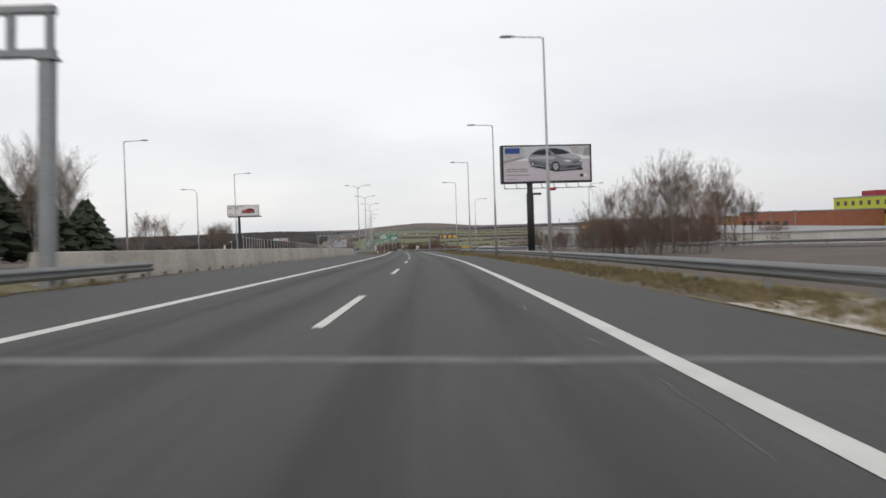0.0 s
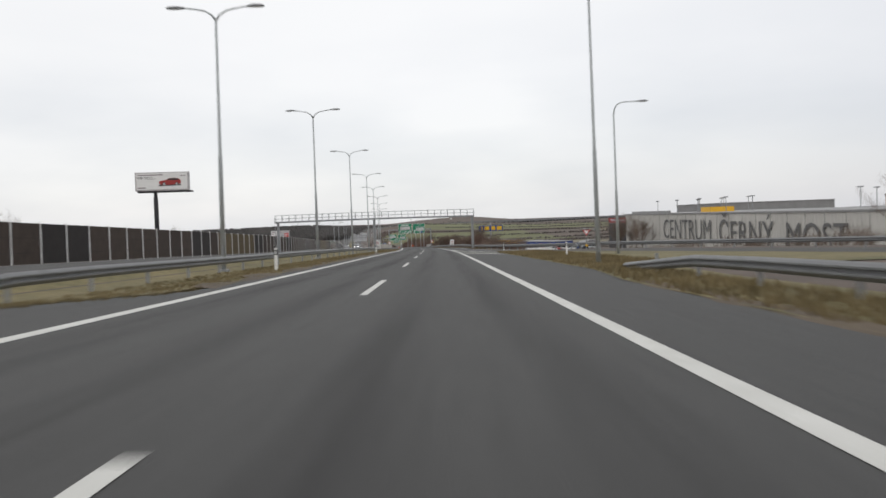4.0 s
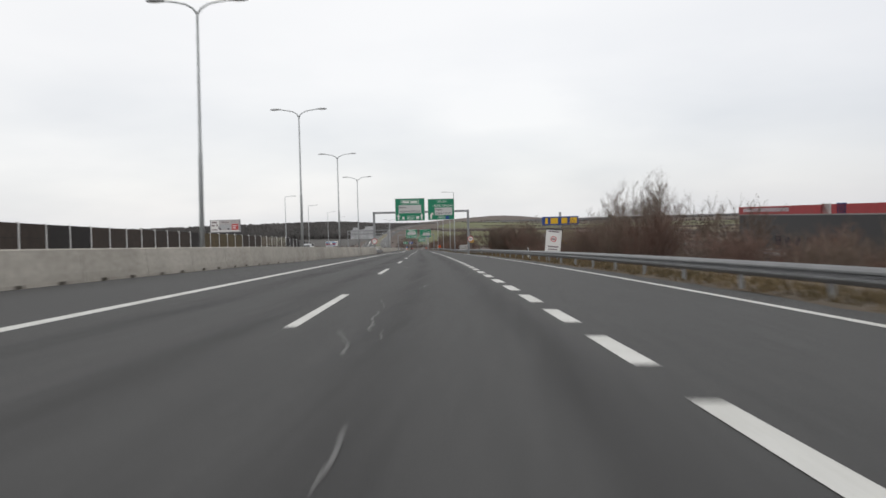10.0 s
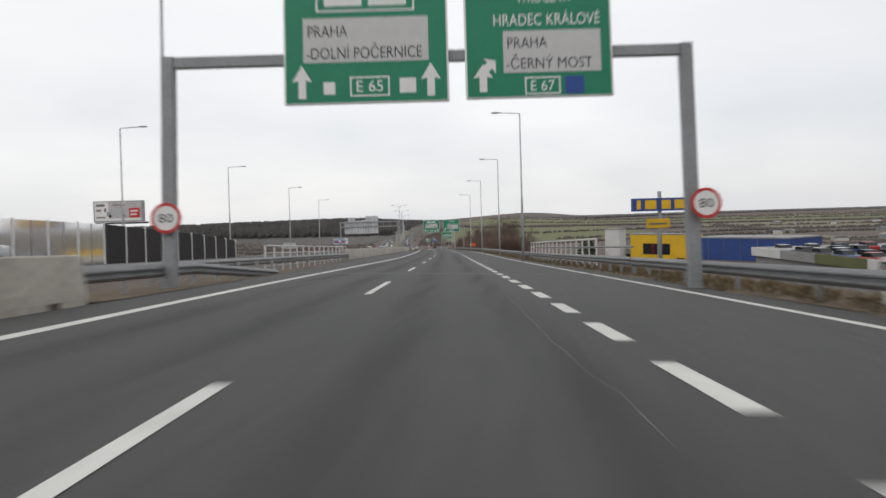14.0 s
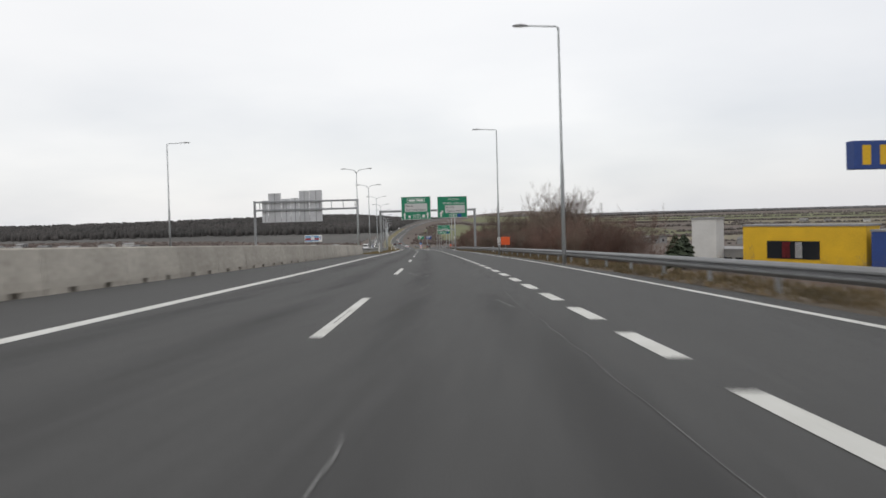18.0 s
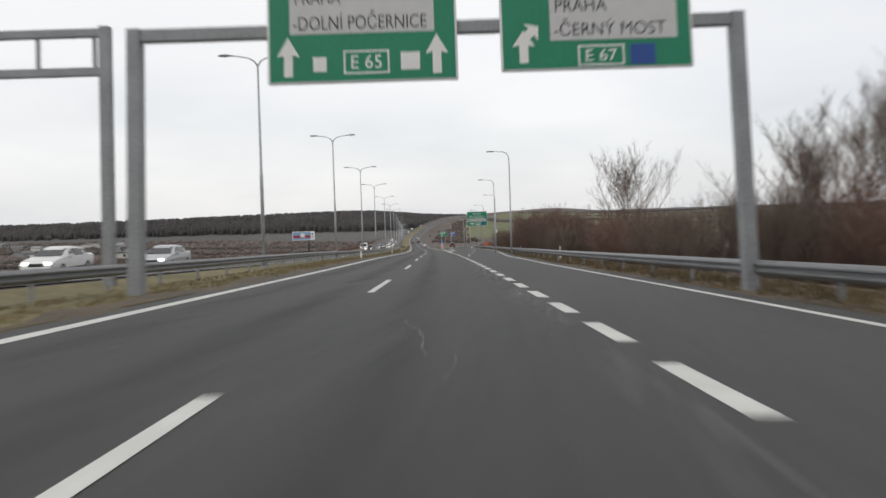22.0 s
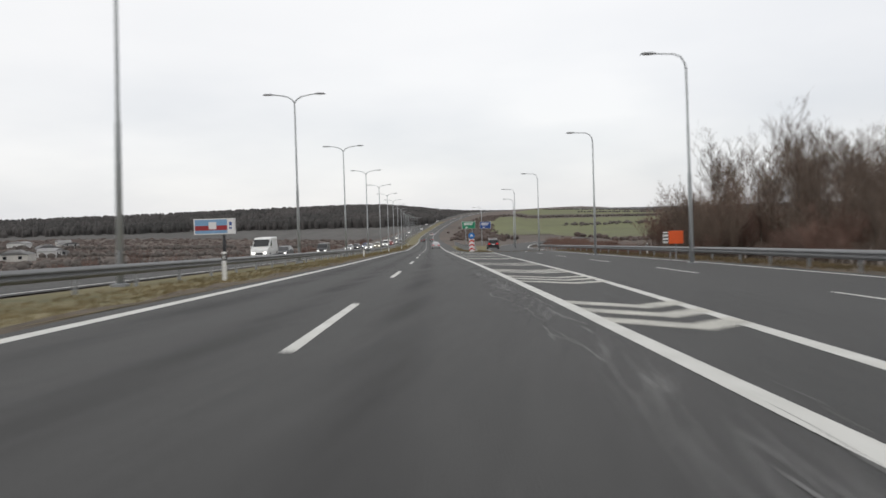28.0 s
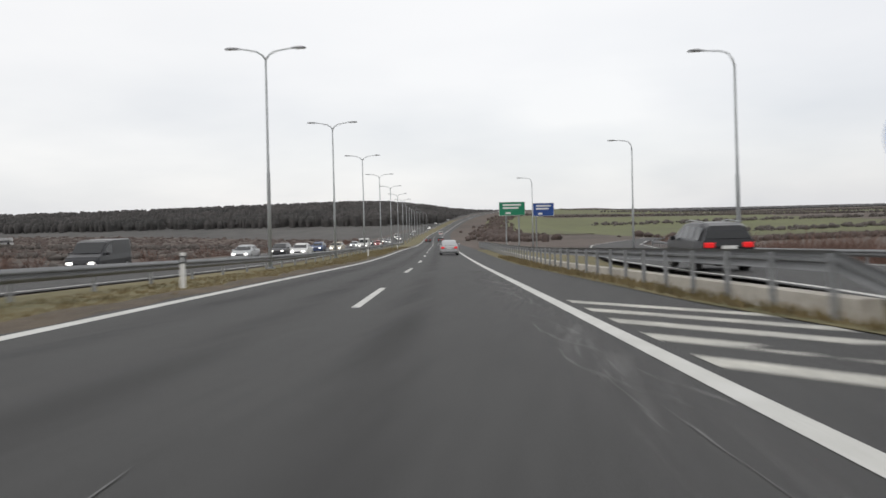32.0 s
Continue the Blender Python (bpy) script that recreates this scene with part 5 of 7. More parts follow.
def ad_grey(panel, w, z0, z1, y):
    h = z1 - z0
    q = lambda a0, a1, c0, c1: (-w / 2 + w * a0, -w / 2 + w * a1, y - 0.003, y, z0 + h * c0, z0 + h * c1)
    part("printed_wall", Build().box(*q(0.30, 1.0, 0.12, 1.0)), M["poster_wall"], panel)
    part("printed_van", Build().box(-w * 0.16, w * 0.20, y - 0.006, y - 0.003, z0 + h * 0.24, z0 + h * 0.62), M["poster_light"], panel)
    part("printed_cab", Build().box(-w * 0.24, -w * 0.16, y - 0.006, y - 0.003, z0 + h * 0.24, z0 + h * 0.48), M["poster_grey"], panel)
    for a in (-0.17, 0.12):
        part("printed_wheel", Build().disc((w * a, y - 0.008, z0 + h * 0.24), h * 0.08, sides=14), M["black"], panel)
    part("printed_box", Build().box(w * 0.24, w * 0.47, y - 0.008, y - 0.003, z0 + h * 0.14, z0 + h * 0.66), M["red"], panel)
    bars(panel, [(w * 0.27, w * 0.43, z0 + h * 0.46, z0 + h * 0.54), (w * 0.27, w * 0.40, z0 + h * 0.28, z0 + h * 0.36)], y - 0.008, "white")
    bars(panel, [(-w * 0.47, -w * 0.28, z0 + h * 0.76, z0 + h * 0.90), (-w * 0.47, -w * 0.36, z0 + h * 0.50, z0 + h * 0.62), (-w * 0.30, -w * 0.25, z0 + h * 0.48, z0 + h * 0.66), (-w * 0.47, -w * 0.27, z0 + h * 0.14, z0 + h * 0.22), (-w * 0.12, w * 0.16, z0 + h * 0.80, z0 + h * 0.86)], y, "poster_ink")


def ad_blue(panel, w, z0, z1, y):
    h = z1 - z0
    part("printed_sky", Build().box(-w / 2, w * 0.34, y - 0.002, y, z0 + h * 0.52, z1), M["poster_sky"], panel)
    part("printed_band", Build().box(-w / 2, w * 0.34, y - 0.004, y, z0 + h * 0.22, z0 + h * 0.56), M["b_red"], panel)
    part("printed_shape", Build().box(-w * 0.14, w * 0.06, y - 0.007, y, z0 + h * 0.30, z0 + h * 0.82), M["white"], panel)
    part("printed_ground", Build().box(-w / 2, w * 0.34, y - 0.002, y, z0, z0 + h * 0.22), M["poster_sky"], panel)
    bars(panel, [(w * 0.39, w * 0.46, z0 + h * 0.55, z0 + h * 0.8), (w * 0.39, w * 0.46, z0 + h * 0.3, z0 + h * 0.42)], y, "blue")


M["poster_wall"] = mat("poster_pale_walls", (0.46, 0.44, 0.44), 0.5, var=0.2, scale=1.2, tint=(0.30, 0.29, 0.30))
M["poster_haze"] = mat("poster_pale_sky", (0.48, 0.53, 0.58), 0.5, var=0.08, scale=0.6)
M["poster_car"] = mat("poster_car_grey", (0.24, 0.25, 0.27), 0.5, var=0.1, scale=1.0)
M["poster_shade"] = mat("poster_car_shade", (0.12, 0.125, 0.14), 0.5, var=0.1)
M["poster_light"] = mat("poster_car_light", (0.42, 0.43, 0.45), 0.5, var=0.08)
M["poster_pink"] = mat("poster_paving", (0.53, 0.48, 0.52), 0.5, var=0.06)
M["poster_grey"] = mat("poster_grey", (0.30, 0.30, 0.31), 0.5, var=0.15, scale=1.5)
M["poster_ink"] = mat("poster_ink", (0.20, 0.16, 0.17), 0.5, var=0.05)
M["poster_sky"] = mat("poster_sky", (0.18, 0.34, 0.52), 0.5, var=0.12)
billboard(at(96.5, 16.35, 0, 4), 11.25, 9.0, 13.4, "large black-framed billboard showing a silver estate car", -2.2, -1.4, ad_silver)
billboard(at(248, -50.6, 0, 4), 9.4, 13.2, 16.3, "white billboard with a red car on a dark mast", -1.4, -0.5, ad_red, 0.42, False, "white", "poster_wall")
billboard(at(467, -57.6, 0, 0), 8.2, 7.3, 10.6, "grey billboard with a red patch on a dark mast", -3.0, -3.5, ad_grey, 0.3, False, "white", "poster_grey")
billboard(at(830, -48.9, 0, 0), 8.6, 4.9, 8.0, "blue and red billboard behind the opposite carriageway", 2.0, -5.5, ad_blue, 0.35, False, "white", "white")


def warehouse_pylon():
    """The tall blue name board on a pylon; its name is drawn as plain yellow shapes."""
    ob = thing("pylon_sign", at(500.6, 49.3, -6, 4), "blue and yellow store name board on a tall grey pylon", "sign")
    part("pylon", Build().tube([(0, 0.3, -3), (0, 0.3, 18.0)], 0.42, 12), M["steel_dull"], ob, smooth=True)
    bd = part("board", Build().box(-6.35, 6.35, -0.4, 1.0, 13.6, 16.5, 0.05), M["b_blue"], ob)
    for x, w in ((-5.5, 0.9), (-3.6, 2.6), (0.2, 2.1), (3.2, 2.6)):
        part("name_block", Build().box(x, x + w, -0.44, -0.405, 14.05, 16.05, 0.0), M["b_yellow"], bd)
    return ob


warehouse_pylon()


def bridge_railing(d, s0, s1, u0, u1, label):
    """White tubular railing along the bridge edge."""
    mid = (s0 + s1) / 2
    origin = at(mid, d, u0)
    inv = origin.inverted()
    ob = thing("bridge_railing", origin, label, "railing", "bridge railings")
    ss = np.linspace(s0, s1, int((s1 - s0) / 2) + 1)
    for k, r in ((1.0, 0.045), (0.66, 0.028), (0.34, 0.028), (0.06, 0.028)):
        part("rail", Build().tube([inv @ P(s, d, u0 + (u1 - u0) * k) for s in ss], r, 6), M["b_white"], ob)
    for s in ss:
        p = inv @ P(s, d, u0)
        part("post", Build().box(p.x - 0.04, p.x + 0.04, p.y - 0.03, p.y + 0.03, p.z - 0.3, p.z + u1 - u0), M["b_white"], ob)
    return ob


bridge_railing(7.75, 370.5, 400.5, 0.0, 1.32, "white tubular railing along the bridge edge")
bridge_railing(-8.9, 369, 399, 0.35, 1.44, "white tubular railing between the two bridge decks")


def orange_plate(m):
    ob = thing("orange_sign", m, "small orange direction plate on a post by the bridge", "road sign")
    part("plate", Build().box(-0.4, 0.4, -0.02, 0.02, 1.85, 2.17, 0.01), M["b_yellow"], ob)
    bars(ob, [(-0.3, 0.3, 1.97, 2.03)], -0.024, "letter")
    part("post", Build().tube([(0, 0.06, -0.6), (0, 0.06, 2.1)], 0.03, 7), M["steel_dull"], ob)
    return ob


orange_plate(at(357.6, 7.35, -0.3))


def pole_box(m):
    ob = thing("equipment_box", m, "pale equipment box strapped to a lamp pole", "box")
    part("case", Build().box(-0.28, 0.28, -0.34, -0.12, 0, 0.6, 0.03), M["white"], ob)
    for z in (0.12, 0.45):
        part("strap", Build().box(-0.14, 0.14, -0.13, 0.14, z, z + 0.04), M["steel_dull"], ob)
    return ob


pole_box(at(661.3, 11.8, 3.25))


# ---------------------------------------------------------------- far hills and woods
RIDGE = [(-3300, 300, -24), (-2500, 900, -20), (-1800, 1300, -17), (-1250, 1500, -14), (-930, 1540, -13), (-775, 1551, -12.7), (-568, 1574, -10.6), (-430, 1572, -8.6), (-331, 1569, -7.6), (-288, 1590, -8.4), (-268, 1700, -11.5), (-272, 1900, -14.5), (-263, 2094, -16.5), (-146, 2206, -20), (100, 2900, -20), (500, 3400, -20), (1100, 3600, -19), (1800, 3500, -18), (2600, 3000, -18), (3300, 2200, -19)]
TREE_H = 10.0


def ridge_at(t):
    r = np.array(RIDGE, float)
    k = np.linspace(0, 1, len(r))
    return np.array([np.interp(t, k, r[:, j]) for j in range(3)])


SLOPE = ((-25, 1.0), (0, 1.0), (60, 0.86), (140, 0.58), (220, 0.28), (290, 0.04), (360, -0.25))


def hill_z(t, away):
    z = ridge_at(t)[2] - TREE_H
    reach = 1.0
    k = float(np.interp(away / reach, [p[0] for p in SLOPE], [p[1] for p in SLOPE]))
    return -37.5 + (z + 37.5) * k if k >= 0 else -37.5 + 30 * k


def far_hill():
    """One long low hill round the horizon."""
    b, rows = Build(), []
    for t in np.linspace(0, 1, 160):
        x, y, z = ridge_at(t)
        to = np.array([-x - 40, 800 - y])
        to = to / np.hypot(*to)
        rows.append([(x + to[0] * a, y + to[1] * a, hill_z(t, a)) for a in (360, 290, 220, 140, 60, 0)] + [(x - to[0] * 300, y - to[1] * 300, -60)])
    return tagged(part("hill", b.loft(rows, closed=False), M["forest_floor"], smooth=True), "long low wooded hill along the horizon", "hill", kind="structure")


far_hill()


def far_woods(n, t0, t1, depth, seed, material, label, crown=(1.8, 3.4)):
    rnd = random.Random(seed)
    b = Build()
    ring5 = [(math.cos(j * 1.2566), math.sin(j * 1.2566)) for j in range(5)]
    for i in range(n):
        t = rnd.uniform(t0, t1)
        x, y, z = ridge_at(t)
        if -30.45 < math.degrees(math.atan2(x + 68, y - 708)) < -30.05:
            continue  # a ride cut through the wood
        to = Vector((-x - 40, 800 - y, 0)).normalized()
        away = depth * rnd.random() ** 1.25 - 20
        base = hill_z(t, max(away, 0)) - 1.5
        h = TREE_H * rnd.uniform(0.72, 1.12)
        r = rnd.uniform(*crown)
        cx, cy = x + to.x * away + rnd.uniform(-4, 4), y + to.y * away + rnd.uniform(-4, 4)
        k = len(b.v)
        for rr, zz in ((0.8, 0.1), (1.0, 0.6), (0.62, 0.9)):
            b.v.extend((cx + c * r * rr * rnd.uniform(0.75, 1.2), cy + s * r * rr, base + h * zz * rnd.uniform(0.95, 1.05)) for c, s in ring5)
        b.v.append((cx, cy, base + h))
        for a in range(2):
            for j in range(5):
                c = (j + 1) % 5
                b.f.append((k + a * 5 + j, k + a * 5 + c, k + a * 5 + 5 + c, k + a * 5 + 5 + j))
        b.f.extend((k + 10 + j, k + 10 + (j + 1) % 5, k + 15) for j in range(5))
    return tagged(part("forest", b, M[material]), label, "forest", kind="stuff")


far_woods(16000, 0.10, 0.72, 270, 5, "forest", "dark winter forest on the far hillside")
# the horizon wood's paler grey stands in for haze
far_woods(6500, 0.70, 1.0, 120, 6, "forest_haze", "woods along the far horizon, greyed by painted-in haze", (7.0, 12.0))


def ground_z(s, d):
    return float(land(s, d))


def brush(name, label, n, seed, s_range, d_range, size, material, power=1.0):
    """Far scrub: many small uneven clumps as one mesh."""
    rnd = random.Random(seed)
    b = Build()
    for _ in range(n):
        s = s_range[0] + (s_range[1] - s_range[0]) * rnd.random() ** power
        d = rnd.uniform(*d_range)
        p = P(s, d, ground_z(s, d) - 0.3)
        r, h = rnd.uniform(*size) * 1.3, rnd.uniform(*size)
        n0 = len(b.v)
        a0 = rnd.random() * 6
        for rr, zz in ((1.0, 0.0), (1.15, 0.45), (0.6, 0.85)):
            for j in range(6):
                k = rnd.uniform(0.65, 1.25)
                b.v.append((p.x + math.cos(a0 + j * 1.047) * r * rr * k, p.y + math.sin(a0 + j * 1.047) * r * rr * k, p.z + h * zz * rnd.uniform(0.8, 1.2)))
        b.v.append((p.x, p.y, p.z + h))
        for a in range(2):
            for j in range(6):
                c = (j + 1) % 6
                b.f.append((n0 + a * 6 + j, n0 + a * 6 + c, n0 + a * 6 + 6 + c, n0 + a * 6 + 6 + j))
        b.f.extend((n0 + 12 + j, n0 + 12 + (j + 1) % 6, n0 + 18) for j in range(6))
    return tagged(part(name, b, M[material]), label, "scrub", kind="stuff")


def hedge(name, label, lines, seed, size, material):
    """Hedgerows and tree belts: clumps along lines (s0, d0, s1, d1, count) of the plain, as one mesh."""
    rnd = random.Random(seed)
    b = Build()
    for s0, d0, s1, d1, n in lines:
        for _ in range(3 * n):
            k = rnd.random()
            s, d = s0 + (s1 - s0) * k + rnd.gauss(0, 9), d0 + (d1 - d0) * k + rnd.gauss(0, 6)
            p = P(s, d, ground_z(s, d) - 0.3)
            h = rnd.uniform(*size)
            r = h * rnd.uniform(0.5, 1.0)
            n0, a0 = len(b.v), rnd.random() * 6
            for rr, zz in ((0.7, 0.0), (1.0, 0.5), (0.6, 0.86)):
                for j in range(5):
                    q = rnd.uniform(0.6, 1.3)
                    b.v.append((p.x + math.cos(a0 + j * 1.2566) * r * rr * q, p.y + math.sin(a0 + j * 1.2566) * r * rr * q, p.z + h * zz * rnd.uniform(0.85, 1.15)))
            b.v.append((p.x, p.y, p.z + h))
            for a in range(2):
                for j in range(5):
                    c = (j + 1) % 5
                    b.f.append((n0 + a * 5 + j, n0 + a * 5 + c, n0 + a * 5 + 5 + c, n0 + a * 5 + 5 + j))
            b.f.extend((n0 + 10 + j, n0 + 10 + (j + 1) % 5, n0 + 15) for j in range(5))
    return tagged(part(name, b, M[material], smooth=True), label, "hedgerow", kind="stuff")


brush("scrub", "reddish-brown winter scrub on the plain beyond the motorway", 15000, 3, (430, 1330), (-520, -36), (0.35, 1.0), "shrubs_far", 1.3)
brush("scrub", "grey-brown scrub in the valley", 3000, 8, (420, 900), (170, 800), (0.3, 0.8), "shrubs_far", 1.2)
hedge("hedgerow", "brown winter hedges across the plain", [(560, -60, 640, -330, 70), (680, -70, 700, -420, 90), (760, -48, 790, -400, 110), (860, -55, 900, -380, 120), (960, -50, 930, -420, 130), (1040, -60, 1100, -420, 140), (1150, -70, 1170, -420, 140), (620, -110, 1000, -150, 70), (700, -220, 1150, -240, 80)], 31, (1.0, 2.8), "hedge_far")
hedge("hedgerow", "low brown hedges in the near valley", [(640, 150, 700, 520, 220), (770, 160, 790, 620, 260), (900, 170, 880, 700, 330), (700, 330, 1080, 300, 220)], 32, (0.6, 1.6), "hedge_far")
hedge("hedgerow", "dark hedges and tree belts in the valley", [(1060, 190, 1110, 800, 260), (1180, 180, 1240, 900, 260), (1400, 120, 1380, 1000, 280), (1650, 60, 1600, 1100, 320), (1900, 160, 2000, 1300, 320), (2300, 60, 2250, 1500, 320), (2700, 100, 2650, 1700, 320), (1100, 420, 1500, 460, 180)], 33, (1.2, 3.4), "hedge_far")
hedge("hedgerow", "dark bare trees and bushes along the far roadside", [(980, 24, 1250, 34, 110), (1250, 34, 1640, 40, 120), (1010, 75, 1085, 330, 170), (1645, 40, 1690, 420, 260)], 34, (0.9, 2.6), "shrubs_far")
brush("scrub", "dull brown scrub below the wooded ridge", 5000, 9, (1080, 1640), (-760, -40), (0.7, 1.7), "shrubs_far")


def field(name, label, material, pts, lift):
    """A field laid over the plain on the ground's own grid."""
    s0, s1, d0, d1 = pts
    ss, dd = s_rows[(s_rows >= s0) & (s_rows <= s1)], d_cols[(d_cols >= d0) & (d_cols <= d1)]
    return tagged(part(name, sheet(name, ss, dd, land, lift), M[material], smooth=True), label, "field", kind="structure")


field("field", "green winter wheat field", "field", (1090, 1640, 26, 330), 0.25)
field("field", "green winter wheat field beyond the valley", "field", (1720, 2500, 60, 1100), 0.25)
field("field", "pale stubble field in the valley", "field_pale", (900, 1050, 180, 420), 0.25)
field("field", "pale stubble field beyond the hedges", "field_pale", (1250, 1600, 420, 800), 0.25)


# ---------------------------------------------------------------- bare trees and shrubs
def grow(rnd, trunk, twigs, p, way, length, radius, level, spread, kids, lift=0.3, wood=1, fine=0.006):
    """One branch and its children; thick wood goes to trunk, thin wood to twigs."""
    bend = Vector((rnd.uniform(-1, 1), rnd.uniform(-1, 1), rnd.uniform(0.0, 0.7))) * 0.2
    mid = p + way * length * 0.5 + bend * length * 0.2
    end = p + (way + bend).normalized() * length
    if level <= wood:
        trunk.tube([p, mid, end], [radius, radius * 0.75, max(radius * 0.4, fine)], 6 if level == 0 else 5)
    else:
        twigs.tube([p, mid, end] if level == wood + 1 else [p, end], [max(radius, fine), max(radius * 0.6, fine), fine * 0.8] if level == wood + 1 else [max(radius, fine), fine * 0.7], 3, caps=False)
    if level >= len(kids):
        return
    for k in range(kids[level]):
        t = rnd.uniform(0.25, 1.0)
        q = p.lerp(mid, t * 2) if t < 0.5 else mid.lerp(end, t * 2 - 1)
        side = Vector((rnd.uniform(-1, 1), rnd.uniform(-1, 1), rnd.uniform(-0.1, 0.45))).normalized()
        grow(rnd, trunk, twigs, q, (way * (1 - spread) + side * spread + Vector((0, 0, lift))).normalized(), length * rnd.uniform(0.36, 0.6) * (1.2 - 0.4 * t), radius * 0.5, level + 1, spread, kids, lift, wood, fine)


def bare_tree(seed, leaders, cone, girth, bark, twig_mat, label, m, group="bare trees"):
    """A leafless tree 10 m high whose stem forks low into upright leaders."""
    rnd = random.Random(seed)
    trunk, twigs = Build(), Build()
    top = Vector((rnd.uniform(-0.3, 0.3), rnd.uniform(-0.3, 0.3), 9.2))
    trunk.tube([(0, 0, -0.6), (0, 0, 1.2), Vector((0, 0, 0)).lerp(top, 0.5), top], [girth, girth * 0.85, girth * 0.45, 0.01], 7)
    for k in range(leaders):
        z = rnd.uniform(0.4, 5.0)
        a = 6.283 * (k / leaders) + rnd.uniform(-0.5, 0.5)
        c = cone * rnd.uniform(0.2, 1.15)
        way = Vector((math.cos(a) * math.sin(c), math.sin(a) * math.sin(c), math.cos(c)))
        grow(rnd, trunk, twigs, Vector((0, 0, z)), way, (9.6 - z) * rnd.uniform(0.62, 0.92), 0.040 - 0.004 * z, 1, 0.5, (0, 9, 6, 4), 0.25)
    ob = thing("bare_tree", m, label, "tree", group)
    part("trunk", trunk, M[bark], ob, smooth=True)
    part("crown", twigs, M[twig_mat], ob)
    return ob


def bare_shrub(seed, label, twig_mat, m, stems=16):
    """A leafless shrub 4 m high with many thin stems."""
    rnd = random.Random(seed)
    wood, twigs = Build(), Build()
    for k in range(stems):
        a = rnd.random() * 6.283
        lean = rnd.uniform(0.05, 0.6)
        grow(rnd, wood, twigs, Vector((math.cos(a) * 0.7, math.sin(a) * 0.7, -0.3)), Vector((math.cos(a) * lean, math.sin(a) * lean, 1)).normalized(), 4.0 * rnd.uniform(0.55, 0.95), 0.022, 1, 0.5, (0, 10, 6, 3), 0.25, 1, 0.005)
    ob = thing("bare_shrub", m, label, "shrub", "bare shrubs")
    part("stem", wood, M["bark"], ob)
    part("crown", twigs, M[twig_mat], ob)
    return ob


def scatter(protos, height, places, seed):
    """Copies of the prototypes at (s, d, top over the road's line), each turned its own way."""
    rnd = random.Random(seed)
    for i, (s, d, top) in enumerate(places):
        src = protos[rnd.randrange(len(protos))]
        g = ground_z(s, d)
        k = max(0.25, (top - g) / height)
        ob = copy_thing(src, at(s, d, g, rnd.uniform(0, 360)))
        wide = k * rnd.uniform(0.85, 1.15) if k > 0.5 else k * 1.4
        ob.scale = (wide, wide * rnd.uniform(0.9, 1.1), k)


far_away = lambda k: at(130 + 5 * k, 52 + 4 * k, ground_z(130 + 5 * k, 52 + 4 * k))
trees = [bare_tree(11 + k, (8, 11, 9, 6, 7)[k], (0.42, 0.62, 0.5, 0.26, 0.3)[k], (0.10, 0.13, 0.11, 0.07, 0.06)[k], ("bark_pale", "bark", "bark", "bark", "bark")[k], "twig", ("slender bare birch with a pale trunk", "bare spreading tree with fine brown twigs", "bare upright tree with many fine twigs", "slim bare young tree with upright twigs", "slim bare young tree with upright twigs")[k], far_away(k)) for k in range(5)]
shrubs = [bare_shrub(31 + k, ("dense bare brown shrub beside the guard rail", "bare reddish-brown shrub beside the guard rail", "bare grey-brown thicket shrub on the slope", "dense reddish bare shrub on the slope")[k], ("twig", "twig_red", "twig", "twig_red")[k], far_away(6 + k)) for k in range(4)]
rnd = random.Random(77)
birches, oaks = trees[:1], trees[1:]
# beside the first billboard
scatter(birches, 9.6, [(58, 17.8, 4.8), (61, 19.8, 5.8), (64, 18.8, 6.2), (67, 22, 7.6), (70, 24.5, 7.0), (60, 23.5, 6.2), (74, 27, 6.4)], 1)
scatter(oaks, 9.6, [(63, 15.5, 5.0), (69, 19, 5.8), (76, 22, 5.2)], 2)
# thickets on the slope before the bridge
scatter(oaks, 9.6, [(286, 13.5, 4.0), (290, 15, 4.4), (294, 13.8, 4.2), (299, 17, 4.9), (305, 16, 4.2), (331, 10.2, 3.0), (334, 8.6, 3.1), (336, 10.6, 3.3), (338, 12.8, 3.5), (340, 14.5, 3.6), (333, 12.5, 3.1), (341, 11.2, 3.4)], 3)
# along the guard rail after the bridge
scatter(oaks, 9.6, [(505, 12.5, 4.4), (511, 16, 5.2), (520, 14, 4.4), (527, 18, 6.6), (530, 19, 7.0), (534, 16, 4.8), (538, 12.5, 4.4), (540, 13.4, 5.2), (542, 14.6, 5.4), (545, 13, 5.0), (543, 17, 5.0), (552, 17, 5.2)], 4)
scatter(trees[3:], 9.6, [(702 + 22 * rnd.random(), 22.5 + 13 * rnd.random(), rnd.uniform(5.8, 8.6)) for k in range(26)] + [(690, 18.5, 3.6), (693, 20, 4.0), (696, 21, 4.2), (728, 27, 5.4), (733, 29, 6.0), (740, 32, 6.4), (745, 34, 6.2), (768, 33, 5.2)], 5)
# the single wide tree
scatter(trees[1:2], 9.6, [(573.5, 13.6, 6.6)], 8)
# before the long wall, and bare bushes beyond the exit's rail
scatter(trees, 9.6, [(118 + 4.6 * k + rnd.uniform(-2, 2), 41 + rnd.uniform(0, 10), rnd.uniform(3.6, 6.4)) for k in range(12)] + [(300 + 5 * k + rnd.uniform(-2, 2), 58 + rnd.uniform(0, 4), rnd.uniform(3.0, 7.0)) for k in range(6)], 18)
